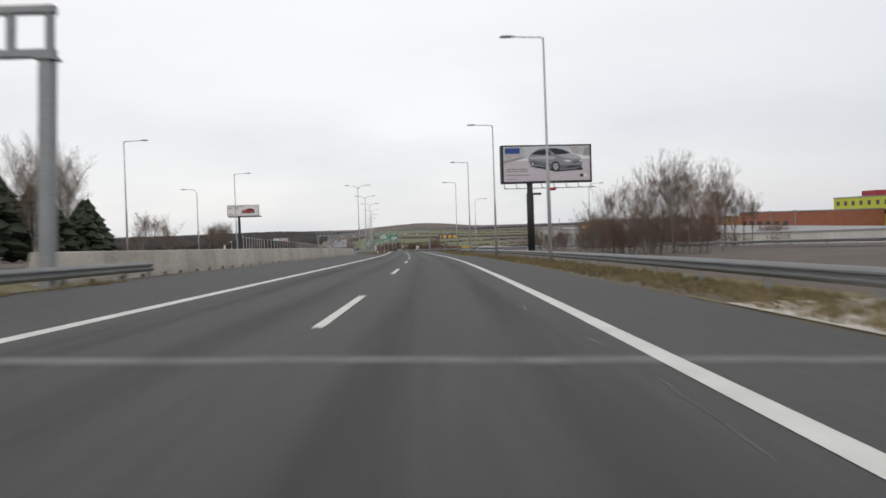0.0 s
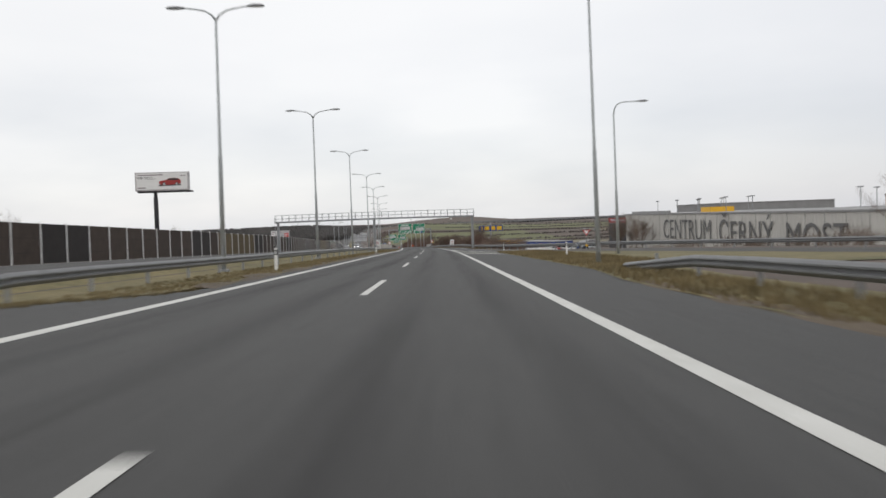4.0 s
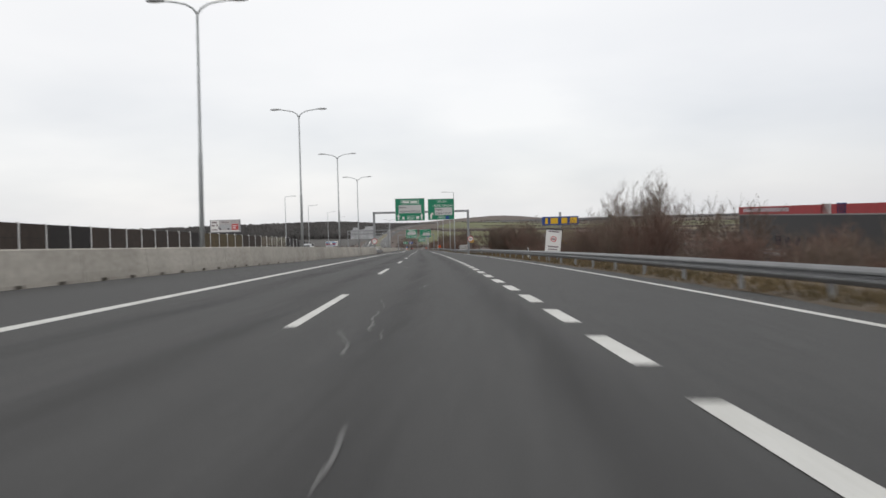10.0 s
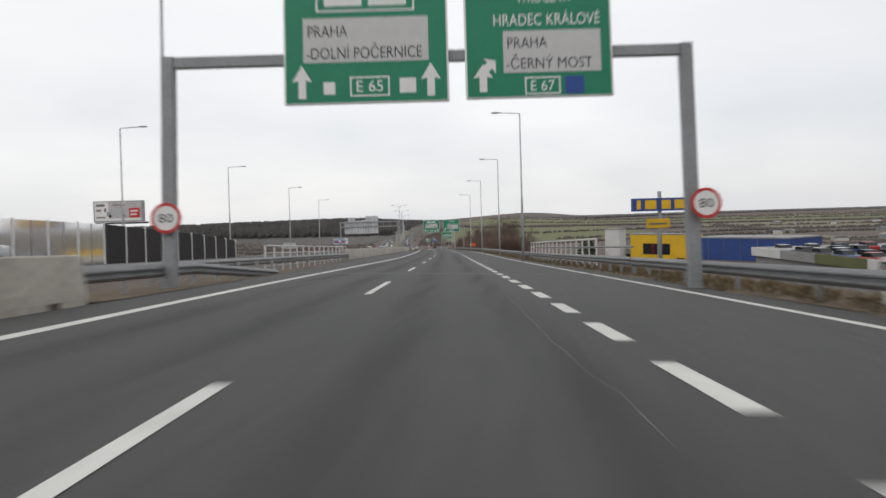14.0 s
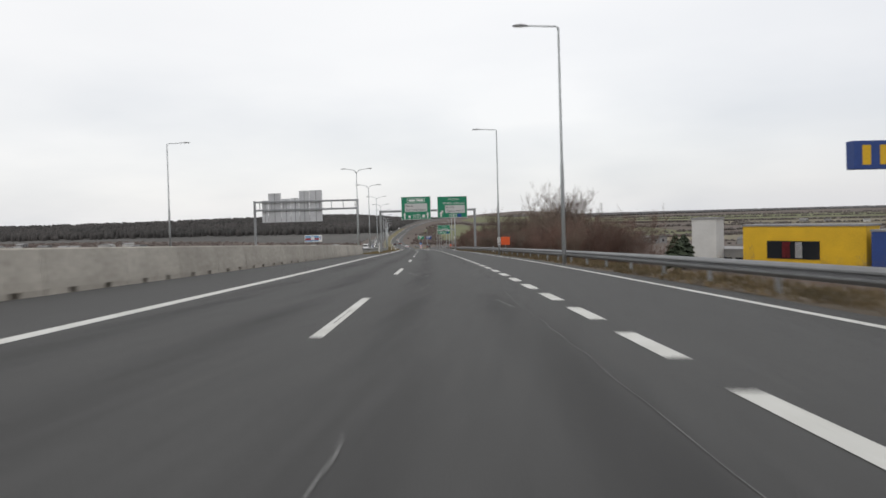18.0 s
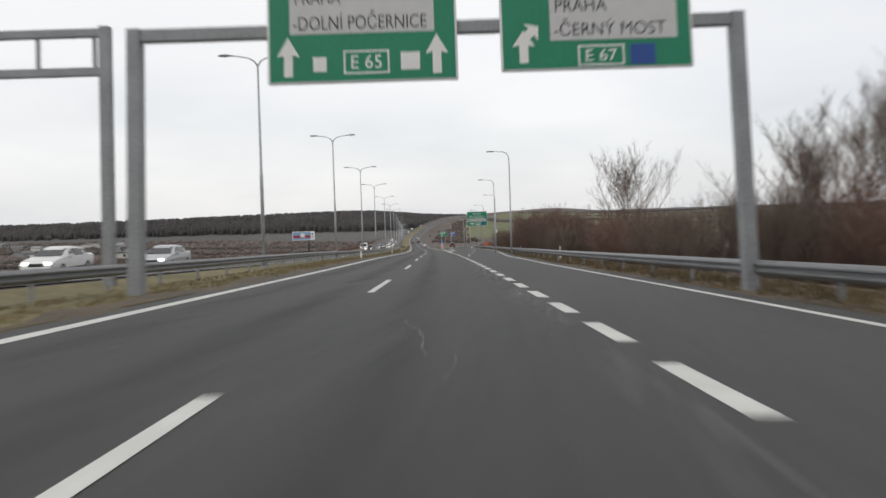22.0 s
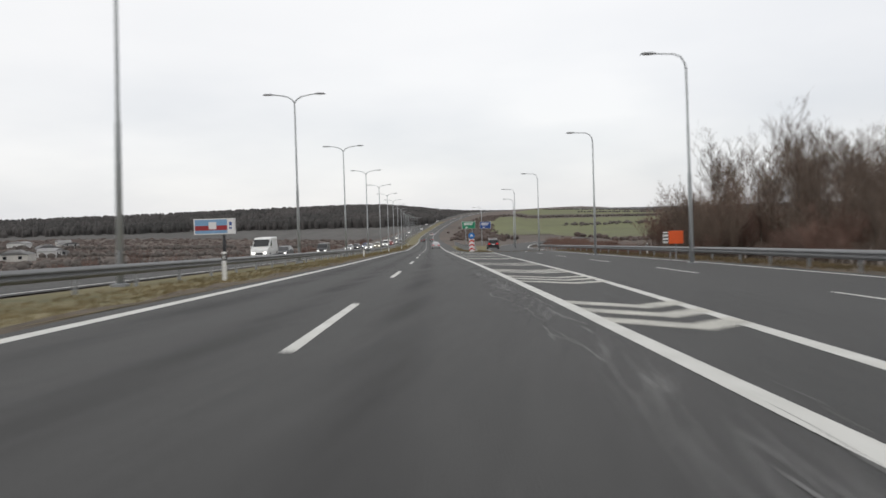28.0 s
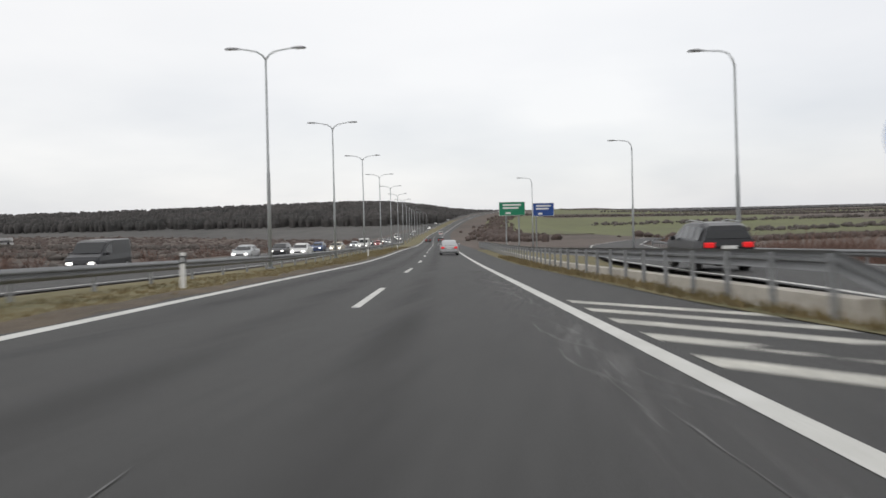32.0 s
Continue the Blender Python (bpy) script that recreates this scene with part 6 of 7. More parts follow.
# behind the opposite carriageway
scatter(trees, 9.6, [(95 + 7.0 * k + rnd.uniform(-3, 3), -44 - rnd.uniform(0, 24), rnd.uniform(3.6, 5.4)) for k in range(30)], 6)
scatter(trees, 9.6, [(108, -35, 5.8), (112, -38, 6.4), (116, -41, 6.2), (134, -33, 5.0), (138, -36, 5.6), (142, -35, 5.9), (146, -38, 6.2), (150, -37, 6.2), (155, -40, 6.0), (160, -38, 5.6), (168, -42, 5.4), (176, -44, 5.2)], 17)
scatter(birches, 9.6, [(50, -25.5, 6.6), (54, -28, 8.4), (58, -26.8, 8.0), (62, -30, 8.8), (56, -32, 7.4), (66, -30.5, 7.0)], 7)
spots = []
for s in np.arange(56, 84, 2.2):
    spots.append((s, 14.5 + rnd.uniform(0, 9), rnd.uniform(2.0, 3.8)))
for s in np.arange(120, 152, 3.5):
    spots.append((s, 43 + rnd.uniform(-2, 9), rnd.uniform(2.0, 3.4)))
for s in np.arange(246, 344, 1.5):
    spots.append((s, 10.6 + rnd.uniform(0, 8) - 1.6 * (s > 326), rnd.uniform(0.5, 1.6) + 1.0 * (283 < s < 306 or s > 329)))
for s in np.arange(404, 476, 5.0):
    spots.append((s, 13 + rnd.uniform(0, 6), rnd.uniform(-1.6, -0.6)))
for s in np.arange(478, 668, 1.25):
    near = float(rail_r2(s)) + 2.6 + 7.5 * rnd.random() ** 1.3
    hi = 2.1 if s < 556 else (1.9 if s < 586 else 3.4)
    spots.append((s, near, hi * rnd.uniform(0.65, 1.15) + 0.08 * (near - 9)))
for s in np.arange(668, 752, 2.4):
    spots.append((s, float(rail_r2(s)) + 3.2 + rnd.uniform(0, 8), rnd.uniform(0.8, 2.0) - 0.012 * (s - 668)))
for k in range(16):
    spots.append((rnd.uniform(333, 344), rnd.uniform(8.6, 12), rnd.uniform(1.6, 3.0)))
for k in range(26):
    spots.append((rnd.uniform(698, 726), rnd.uniform(19, 32), rnd.uniform(2.0, 4.4)))
scatter(shrubs, 4.0, spots, 9)


def thicket(label, places, seed, material):
    """Bare bushes too far off to pick apart: sheaves of thin twigs, as one mesh."""
    rnd = random.Random(seed)
    b = Build()
    for s, d, h in places:
        p = P(s, d, ground_z(s, d) - 0.1)
        for _ in range(130):
            a, lean, r = rnd.random() * 6.283, rnd.uniform(0.0, 0.75), h * 0.45 * rnd.random() ** 0.5
            root = p + Vector((math.cos(a) * r, math.sin(a) * r, h * rnd.uniform(0.0, 0.55)))
            way = Vector((math.cos(a) * lean + rnd.gauss(0, 0.25), math.sin(a) * lean + rnd.gauss(0, 0.25), 1.0)).normalized()
            side = way.cross(Vector((rnd.uniform(-1, 1), rnd.uniform(-1, 1), 0.1))).normalized() * rnd.uniform(0.012, 0.03)
            tip = root + way * h * rnd.uniform(0.25, 0.6)
            k = len(b.v)
            b.v.extend([tuple(root - side), tuple(root + side), tuple(tip)])
            b.f.append((k, k + 1, k + 2))
    return tagged(part("thicket", b, M[material]), label, "bushes", kind="stuff")


rnd = random.Random(123)
thicket("bare reddish-brown bushes beyond the exit's rail", [(s, float(exit_l(s)) + 11.5 + rnd.uniform(0, 16), rnd.uniform(1.2, 2.8)) for s in (rnd.uniform(772, 900) for k in range(150))], 41, "twig_red")
thicket("bare brown bushes beyond the opposite carriageway", [(s, rnd.uniform(-54, -29.5), rnd.uniform(1.0, 2.6)) for s in (rnd.uniform(540, 1050) for k in range(330))], 42, "twig_red")
thicket("bare bushes at the foot of the long wall", [(rnd.uniform(118, 330), rnd.uniform(44, 62), rnd.uniform(1.5, 3.6)) for k in range(90)], 43, "twig")


def pine(seed, h, m):
    """A dark pine: trunk and whorls of drooping needle boughs."""
    rnd = random.Random(seed)
    b = Build()
    for i in range(190):
        z = h * rnd.uniform(0.12, 0.98)
        r = h * 0.36 * math.sin(min(1.0, (h - z) / h * 1.25) * 1.9) * rnd.uniform(0.55, 1.15) + 0.25
        a = rnd.random() * 6.283
        tip = Vector((math.cos(a) * r, math.sin(a) * r, z - r * 0.25 + 0.25))
        root = Vector((0, 0, z))
        side = Vector((-math.sin(a), math.cos(a), 0)) * r * 0.28
        mid = root.lerp(tip, 0.6)
        up = Vector((0, 0, 0.18 + 0.08 * r))
        b.add([root, mid + side + up * 0.2, tip, mid - side + up * 0.2, mid + up * 1.4, mid - up], [(0, 1, 4), (1, 2, 4), (2, 3, 4), (3, 0, 4), (0, 5, 1), (1, 5, 2), (2, 5, 3), (3, 5, 0)])
    ob = thing("pine_tree", m, "dark green pine beside the opposite carriageway", "tree", "pines")
    part("trunk", Build().tube([(0, 0, -0.4), (0, 0, h * 0.9)], [0.16, 0.03], 7), M["bark"], ob)
    part("crown", b, M["pine"], ob)
    return ob


for k, (s, d, h) in enumerate(((52, -25.5, 4.6), (54, -27.5, 5.4), (56, -24.5, 4.2), (59, -26, 4.8), (62, -27.6, 4.6), (50, -28, 6.0), (66, -29, 4.4))):
    pine(60 + k, h, at(s, d, ground_z(s, d)))
for k, (s, d) in enumerate(((556, 44), (560, 47))):
    pine(90 + k, 1.6 - ground_z(s, d), at(s, d, ground_z(s, d)))


def verge_grass(name, label, d_of, s0, s1, width, n, seed, height, material):
    """Tufts of dry grass along a verge, as one mesh."""
    rnd = random.Random(seed)
    b = Build()
    s = np.array([rnd.uniform(s0, s1) for _ in range(n)])
    d = np.array([d_of(v) + rnd.random() * width for v in s])
    pts = road_points(s, d, land(s, d))
    for p in pts:
        for _ in range(3):
            a, h = rnd.random() * 6.283, height * rnd.uniform(0.4, 1.3)
            x, y = p[0] + rnd.uniform(-0.12, 0.12), p[1] + rnd.uniform(-0.12, 0.12)
            dx, dy = math.cos(a) * 0.045, math.sin(a) * 0.045
            lx, ly = rnd.uniform(-0.5, 0.5) * h, rnd.uniform(-0.5, 0.5) * h
            k = len(b.v)
            b.v.extend([(x - dx, y - dy, p[2] - 0.02), (x + dx, y + dy, p[2] - 0.02), (x + lx, y + ly, p[2] + h)])
            b.f.append((k, k + 1, k + 2))
    return tagged(part(name, b, M[material]), label, "grass", kind="stuff")


M["straw"] = mat("dry_grass_blades", (0.185, 0.142, 0.072), 0.9, var=0.3, scale=0.25, tint=(0.098, 0.080, 0.038))
M["straw_dark"] = mat("brown_grass_blades", (0.16, 0.115, 0.062), 0.9, var=0.3, scale=0.5, tint=(0.06, 0.05, 0.025))
verge_grass("roadside_grass", "dry straw-coloured grass in the median", lambda s: -9.2, 110, 232, 3.6, 9000, 1, 0.10, "straw")
verge_grass("roadside_grass", "dry straw-coloured grass in the median", lambda s: -9.3, 505, 900, 3.8, 20000, 2, 0.10, "straw")
verge_grass("roadside_grass", "dry straw-coloured grass below the guard rail", lambda s: float(edge_r(s)) + 0.1, 0, 130, 2.2, 7000, 3, 0.2, "straw")
verge_grass("roadside_grass", "brown grass below the guard rail", lambda s: float(edge_r(s)) + 0.05, 226, 764, 2.0, 20000, 4, 0.2, "straw_dark")
verge_grass("roadside_grass", "dry grass on the wedge between ramp and motorway", lambda s: 5.9, 128, 176, 4.5, 6000, 5, 0.18, "straw")
verge_grass("roadside_grass", "dry grass on the exit nose", lambda s: float(edge_r(s)) + 0.2, 764, 820, 2.6, 4000, 6, 0.2, "straw")
verge_grass("roadside_grass", "dry grass beside the barrier's start", lambda s: -9.2, -30, 22, 3.4, 2500, 7, 0.16, "straw")


# ---------------------------------------------------------------- vehicles
def vehicle(kind, paint, m, label, category="car", lights=False, oncoming=False):
    """A car from lofted sections: body, glass, wheels, lamps, mirrors, bumpers."""
    spec = {
        "suv": (0.95, 0.66, 1.10, [(-2.42, 0.55, 0.95), (-2.38, 0.42, 1.18), (-2.2, 0.34, 1.64), (-1.7, 0.30, 1.74), (-0.4, 0.30, 1.76), (0.35, 0.30, 1.70), (1.15, 0.30, 1.20), (1.9, 0.32, 1.06), (2.3, 0.36, 0.92), (2.42, 0.5, 0.72)], 0.38, 1.42),
        "sedan": (0.89, 0.58, 0.92, [(-2.28, 0.45, 0.80), (-2.22, 0.32, 0.98), (-1.75, 0.26, 1.05), (-1.15, 0.24, 1.38), (-0.3, 0.24, 1.45), (0.35, 0.24, 1.40), (1.15, 0.24, 0.98), (1.8, 0.26, 0.86), (2.2, 0.30, 0.72), (2.28, 0.4, 0.6)], 0.32, 1.36),
        "estate": (0.88, 0.60, 0.92, [(-2.25, 0.45, 0.80), (-2.2, 0.30, 1.05), (-2.0, 0.26, 1.36), (-1.4, 0.24, 1.46), (-0.3, 0.24, 1.48), (0.35, 0.24, 1.42), (1.15, 0.24, 0.98), (1.8, 0.26, 0.86), (2.2, 0.30, 0.72), (2.28, 0.4, 0.6)], 0.32, 1.36),
        "van": (0.97, 0.84, 1.10, [(-2.5, 0.4, 1.0), (-2.46, 0.34, 1.86), (-2.2, 0.30, 1.94), (-0.5, 0.28, 1.95), (0.6, 0.28, 1.93), (1.0, 0.28, 1.82), (1.75, 0.28, 1.18), (2.25, 0.30, 1.02), (2.45, 0.34, 0.85), (2.5, 0.42, 0.65)], 0.34, 1.55),
    }[kind]
    w, wt, belt, st, wr, wb = spec
    ob = thing("car" if kind != "van" else "van", m, label, category, "traffic")

    def ring(y, zb, zt):
        k = 0.80 if abs(y) > st[-1][0] - 0.03 else (0.93 if abs(y) > st[-1][0] - 0.25 else 1.0)
        b2 = min(belt, zt - 0.02)
        top = wt if zt > belt + 0.1 else w * 0.86
        r = [(w * 0.90 * k, zb), (w * k, zb + 0.18), (w * k, (zb + b2) / 2 + 0.1), (w * 0.97 * k, b2), ((top + 0.05) * k, zt - 0.05 if zt > belt + 0.1 else zt - 0.01), ((top - 0.1) * k, zt)]
        return [(x, y, z) for x, z in r] + [(-x, y, z) for x, z in reversed(r)]

    part("body", Build().loft([ring(*s) for s in st], True, True), M[paint], ob, smooth=False)
    up = [s for s in st if s[2] > belt + 0.1]
    y_of = lambda y, side, f: (side * ((w * 0.97) + (wt + 0.05 - w * 0.97) * f + 0.012), y, belt + (np.interp(y, [s[0] for s in st], [s[2] for s in st]) - 0.05 - belt) * f)
    ys = np.linspace(up[0][0] + 0.12, up[-1][0] + 0.35, 5)
    for side in (-1, 1):
        for a, b in list(zip(ys[:-1], ys[1:]))[3 if kind == "van" else 0:]:
            q = [y_of(a + 0.03, side, 0.1), y_of(b - 0.03, side, 0.1), y_of(b - 0.03, side, 0.86), y_of(a + 0.03, side, 0.86)]
            part("side_window", Build().add(q, [(0, 1, 2, 3) if side > 0 else (3, 2, 1, 0)]), M["car_glass"], ob)
        part("mirror", Build().box(*sorted((side * (w + 0.02), side * (w + 0.2))), up[-1][0] + 0.25, up[-1][0] + 0.42, belt - 0.02, belt + 0.14, 0.02), M[paint], ob)
        part("sill", Build().box(*sorted((side * (w - 0.1), side * (w + 0.012))), -wb + 0.5, wb - 0.5, st[3][1], st[3][1] + 0.16, 0.01), M["plastic"], ob)
    f0, f1 = up[-1], st[st.index(up[-1]) + 1]
    part("windscreen", Build().add([(-wt - 0.02, f0[0] + 0.04, f0[2] - 0.03), (wt + 0.02, f0[0] + 0.04, f0[2] - 0.03), (w * 0.82, f1[0] + 0.0, f1[2] + 0.035), (-w * 0.82, f1[0] + 0.0, f1[2] + 0.035)], [(0, 3, 2, 1)]), M["car_glass"], ob)
    b0 = up[0]
    b1 = st[st.index(b0) - 1] if st.index(b0) else st[0]
    part("rear_window", Build().add([(-wt, b0[0] - 0.03, b0[2] - 0.10), (wt, b0[0] - 0.03, b0[2] - 0.10), (w * 0.80, b1[0] - 0.02, max(b1[2], belt) + 0.03), (-w * 0.80, b1[0] - 0.02, max(b1[2], belt) + 0.03)], [(0, 1, 2, 3)]), M["car_glass"], ob)
    ye, yf = st[0][0], st[-1][0]
    part("rear_bumper", Build().box(-w * 0.86, w * 0.86, ye - 0.06, ye + 0.14, 0.34, 0.60, 0.04), M["plastic"] if kind == "suv" else M[paint], ob)
    part("front_bumper", Build().box(-w * 0.84, w * 0.84, yf - 0.14, yf + 0.05, 0.28, 0.52, 0.04), M[paint], ob)
    part("grille", Build().box(-0.36, 0.36, yf - 0.02, yf + 0.03, 0.52, 0.68), M["plastic"], ob)
    part("number_plate", Build().box(-0.26, 0.26, ye - 0.075, ye - 0.055, 0.66 if kind != "suv" else 0.86, 0.77 if kind != "suv" else 0.97), M["white"], ob)
    zl = {"suv": 1.0, "sedan": 0.80, "estate": 0.82, "van": 0.95}[kind]
    for side in (-1, 1):
        part("tail_lamp", Build().box(*sorted((side * w * 0.50, side * w * 0.86)), ye - 0.05, ye + 0.12, zl - 0.10, zl + 0.08, 0.03), M["tail"], ob)
        part("head_lamp", Build().box(*sorted((side * w * 0.46, side * w * 0.80)), yf - 0.12, yf + 0.03, 0.60, 0.74, 0.03), M["head"] if lights else M["head_off"], ob)
        for y in (-wb, wb):
            tyre = part("wheel", Build().tube([(side * (w - 0.24), y, wr), (side * (w - 0.22), y, wr), (side * (w - 0.02), y, wr), (side * (w + 0.005), y, wr)], [wr * 0.9, wr, wr, wr * 0.93], 20), M["tyre"], ob)
            rim = part("rim", Build().disc((side * (w + 0.012), y, wr), wr * 0.66, "x", 18), M["rim"], tyre)
            for k in range(5):
                a = 2 * math.pi * k / 5
                c = (side * (w + 0.018), y, wr)
                da, db = a + 0.22, a + 0.62
                part("spoke_gap", Build().add([(c[0], y + math.cos(v) * rr, wr + math.sin(v) * rr) for v, rr in ((da, wr * 0.2), (da, wr * 0.58), (db, wr * 0.58), (db, wr * 0.2))], [(0, 1, 2, 3)]), M["tyre"], tyre)
    if kind == "suv":
        for side in (-1, 1):
            part("roof_rail", Build().tube([(side * wt, -1.8, 1.76), (side * wt, -0.4, 1.81), (side * wt, 0.3, 1.75)], 0.025, 6), M["rim"], ob)
    return ob


def on_road(s, d, turn=0.0, u=None):
    return at(s, d, (float(surf(s, d)) if u is None else u), turn)


vehicle("suv", "car_dark", on_road(783, 9.75, -2, float(surf(783, 8.0)) + 0.24), "dark grey off-road car with red tail lamps on the exit")
vehicle("sedan", "car_silver", on_road(828.5, 0.75, 0), "silver saloon car driving in the motorway lane")
for k, (s, d, kind, paint) in enumerate(((1000, 0.9, "sedan", "car_black"), (985, -3.0, "sedan", "car_dark"), (1150, 0.8, "van", "car_white"))):
    vehicle(kind, paint, on_road(s, d), "distant %s on the motorway" % {"sedan": "dark saloon car", "van": "white van"}[kind], "van" if kind == "van" else "car")
for s, d, kind, paint in ((800, -20.4, "van", "car_dark"), (826, -18.4, "sedan", "car_silver"), (834, -14.6, "sedan", "car_white"), (842, -18.4, "estate", "car_dark"), (869, -18.4, "estate", "car_blue"), (900, -14.6, "van", "car_white"), (918, -18.4, "sedan", "car_silver"), (936, -14.6, "sedan", "car_red"), (955, -18.4, "sedan", "car_black"), (975, -14.6, "estate", "car_silver"), (1000, -18.4, "sedan", "car_white"), (1040, -14.6, "sedan", "car_silver"), (1090, -18.4, "van", "car_white"), (1150, -14.6, "sedan", "car_silver"), (1230, -18.4, "sedan", "car_white"), (1320, -14.6, "van", "car_white"), (1420, -18.4, "sedan", "car_white"), (1500, -14.6, "van", "car_white")):
    name = {"car_dark": "dark grey", "car_silver": "silver", "car_white": "white", "car_blue": "blue", "car_red": "red", "car_black": "black"}[paint]
    vehicle(kind, paint, on_road(s, d, 180, float(left_u(s)) + 0.035), "oncoming %s %s with lit headlamps" % (name, {"van": "van", "sedan": "saloon car", "estate": "estate car"}[kind]), "van" if kind == "van" else "car", lights=True)
vehicle("sedan", "car_silver", on_road(360, -18.4, 180, float(left_u(360)) + 0.035), "oncoming silver saloon car with lit headlamps", lights=True)
tall_van = vehicle("van", "car_white", on_road(744, -18.8, 180, float(left_u(744)) + 0.035), "oncoming white delivery van with lit headlamps", "van", lights=True)
tall_van.scale = (1.02, 1.12, 1.26)
vehicle("estate", "car_dark", on_road(758, -19.4, 180, float(left_u(758)) + 0.035), "oncoming dark grey estate car with lit headlamps", lights=True)
vehicle("sedan", "car_silver", on_road(564, -16.6, 180, float(left_u(564)) + 0.035), "oncoming silver saloon car with lit headlamps", lights=True)
vehicle("sedan", "car_white", on_road(558, -20.0, 180, float(left_u(558)) + 0.035), "oncoming white saloon car with lit headlamps", lights=True)
vehicle("sedan", "car_beige", on_road(862, -14.6, 180, float(left_u(862)) + 0.035), "oncoming beige saloon car", lights=True)


# ---------------------------------------------------------------- noise barrier
def noise_fence():
    d_of = table((104, -27.2), (120, -27.1), (150, -29.6), (250, -30.0), (330, -29.5), (392, -27.3), (428, -26.8))
    top = table((106, 0.5), (108, 2.2), (119, 3.7), (121, 3.5), (300, 3.5), (392, 3.75), (410, 3.4), (430, 2.6))
    origin = at(108, -27.2, 0.3)
    inv = origin.inverted()
    ob = thing("noise_barrier", origin, "tall noise barrier of brown panels between pale posts", "noise barrier")
    ss = np.arange(108, 430, 4.0)
    for i, (a, b) in enumerate(zip(ss[:-1], ss[1:])):
        if 338 <= a < 358 or 204 <= a < 226:
            m = "fence_olive"
        elif 370 <= a < 392:
            m = "fence_glass"
        elif i % 9 in (3, 4) or a < 126 or 392 <= a:
            m = "fence_dark"
        else:
            m = "fence_brown"
        q = lambda s, side, h: inv @ P(s, float(d_of(s)) + side * 0.06, h)
        lo = 0.2
        rows = [[q(s, -1, lo), q(s, 1, lo), q(s, 1, float(top(s))), q(s, -1, float(top(s)))] for s in (a + 0.09, b - 0.09)]
        pn = part("panel", Build().loft(rows, True, True), M[m], ob)
        if m == "fence_glass":
            for s in (a + 2.0,):
                part("mullion", Build().loft([[inv @ P(s + e, float(d_of(s)) + x, z) for e, x in ((-0.04, -0.08), (0.04, -0.08), (0.04, 0.08), (-0.04, 0.08))] for z in (0.2, float(top(s)))], True, True), M["steel_dull"], pn)
        else:
            for k in (0.34, 0.67):
                z = lo + (float(top(a)) - lo) * k
                part("joint", Build().loft([[q(s, 1.15, z - 0.015), q(s, 1.15, z + 0.015)] for s in (a + 0.1, b - 0.1)], False), M["fence_dark"], pn)
    for s in ss:
        c = inv @ P(s, float(d_of(s)), 0)
        part("post", Build().box(c.x - 0.11, c.x + 0.11, c.y - 0.08, c.y + 0.08, c.z - 0.3, c.z + float(top(s)) + 0.08, 0.015), M["white"], ob)
    return ob


noise_fence()


# ---------------------------------------------------------------- small road furniture
def delineator(m):
    ob = thing("delineator_post", m, "white roadside delineator post with a black band", "marker post", "delineator posts")
    part("post", Build().loft([[(-0.06, -0.05, z), (0.06, -0.05, z), (0.045, 0.06, z), (-0.045, 0.06, z)] for z in (-0.2, 1.0)], True, True), M["white"], ob)
    part("band", Build().box(-0.065, 0.065, -0.056, 0.066, 0.72, 0.92), M["black"], ob)
    part("reflector", Build().box(-0.035, 0.035, -0.062, -0.056, 0.76, 0.88), M["head_off"], ob)
    return ob


first = delineator(at(130, -6.6, 0.1))
for s, d, u in ((180, -6.6, 0.1), (524, -6.7, 0.1), (584, -6.8, 0.1), (634, -6.8, 0.1), (684, -6.8, 0.1), (733, -6.8, 0.1), (775, -6.8, 0.1), (825, -6.8, 0.1), (875, -6.8, 0.1), (300, 7.8, -0.3), (345, 7.8, -0.3), (520, 8.0, -0.3), (570, 8.2, -0.3), (620, 11.2, -0.3), (670, 14.4, -0.3), (720, 17, -0.3), (150, 8.5, -0.2), (205, 9.4, -0.2)):
    copy_thing(first, at(s, d, u))


def notice(m, w, z0, z1, label, lean=0.0):
    """A white notice board on two posts with a small round picture."""
    ob = thing("notice_board", m @ pose(0, 0, 0, 0, lean, 0), label, "road sign", "notice boards")
    bd = part("board", Build().box(-w / 2, w / 2, 0, 0.05, z0, z1, 0.015), M["white"], ob)
    part("hood", Build().box(-w / 2 - 0.05, w / 2 + 0.05, -0.05, 0.1, z1, z1 + 0.06), M["dark_steel"], bd)
    zc = z0 + (z1 - z0) * 0.58
    part("ring", Build().disc((0, -0.006, zc), w * 0.19, sides=20, r_in=w * 0.14), M["red"], bd)
    bars(bd, [(-w * 0.09, w * 0.09, zc - 0.06, zc + 0.06), (-w * 0.34, w * 0.34, z0 + 0.30, z0 + 0.38), (-w * 0.30, w * 0.30, z0 + 0.14, z0 + 0.2), (-w * 0.32, w * 0.32, z1 - 0.16, z1 - 0.09)], -0.004, "poster_ink")
    for x in (-w * 0.35, w * 0.35):
        part("post", Build().tube([(x, 0.08, -0.5), (x, 0.08, z1 - 0.1)], 0.035, 7), M["steel_dull"], ob)
    return ob


notice(at(235.8, -9.6, 0.2, 12), 1.05, 0.25, 1.95, "white toll notice board with a round symbol beside the barrier")
notice(at(287.3, 7.45, -0.3, -8), 0.95, 0.75, 2.15, "white notice board leaning over beside the guard rail", 6)


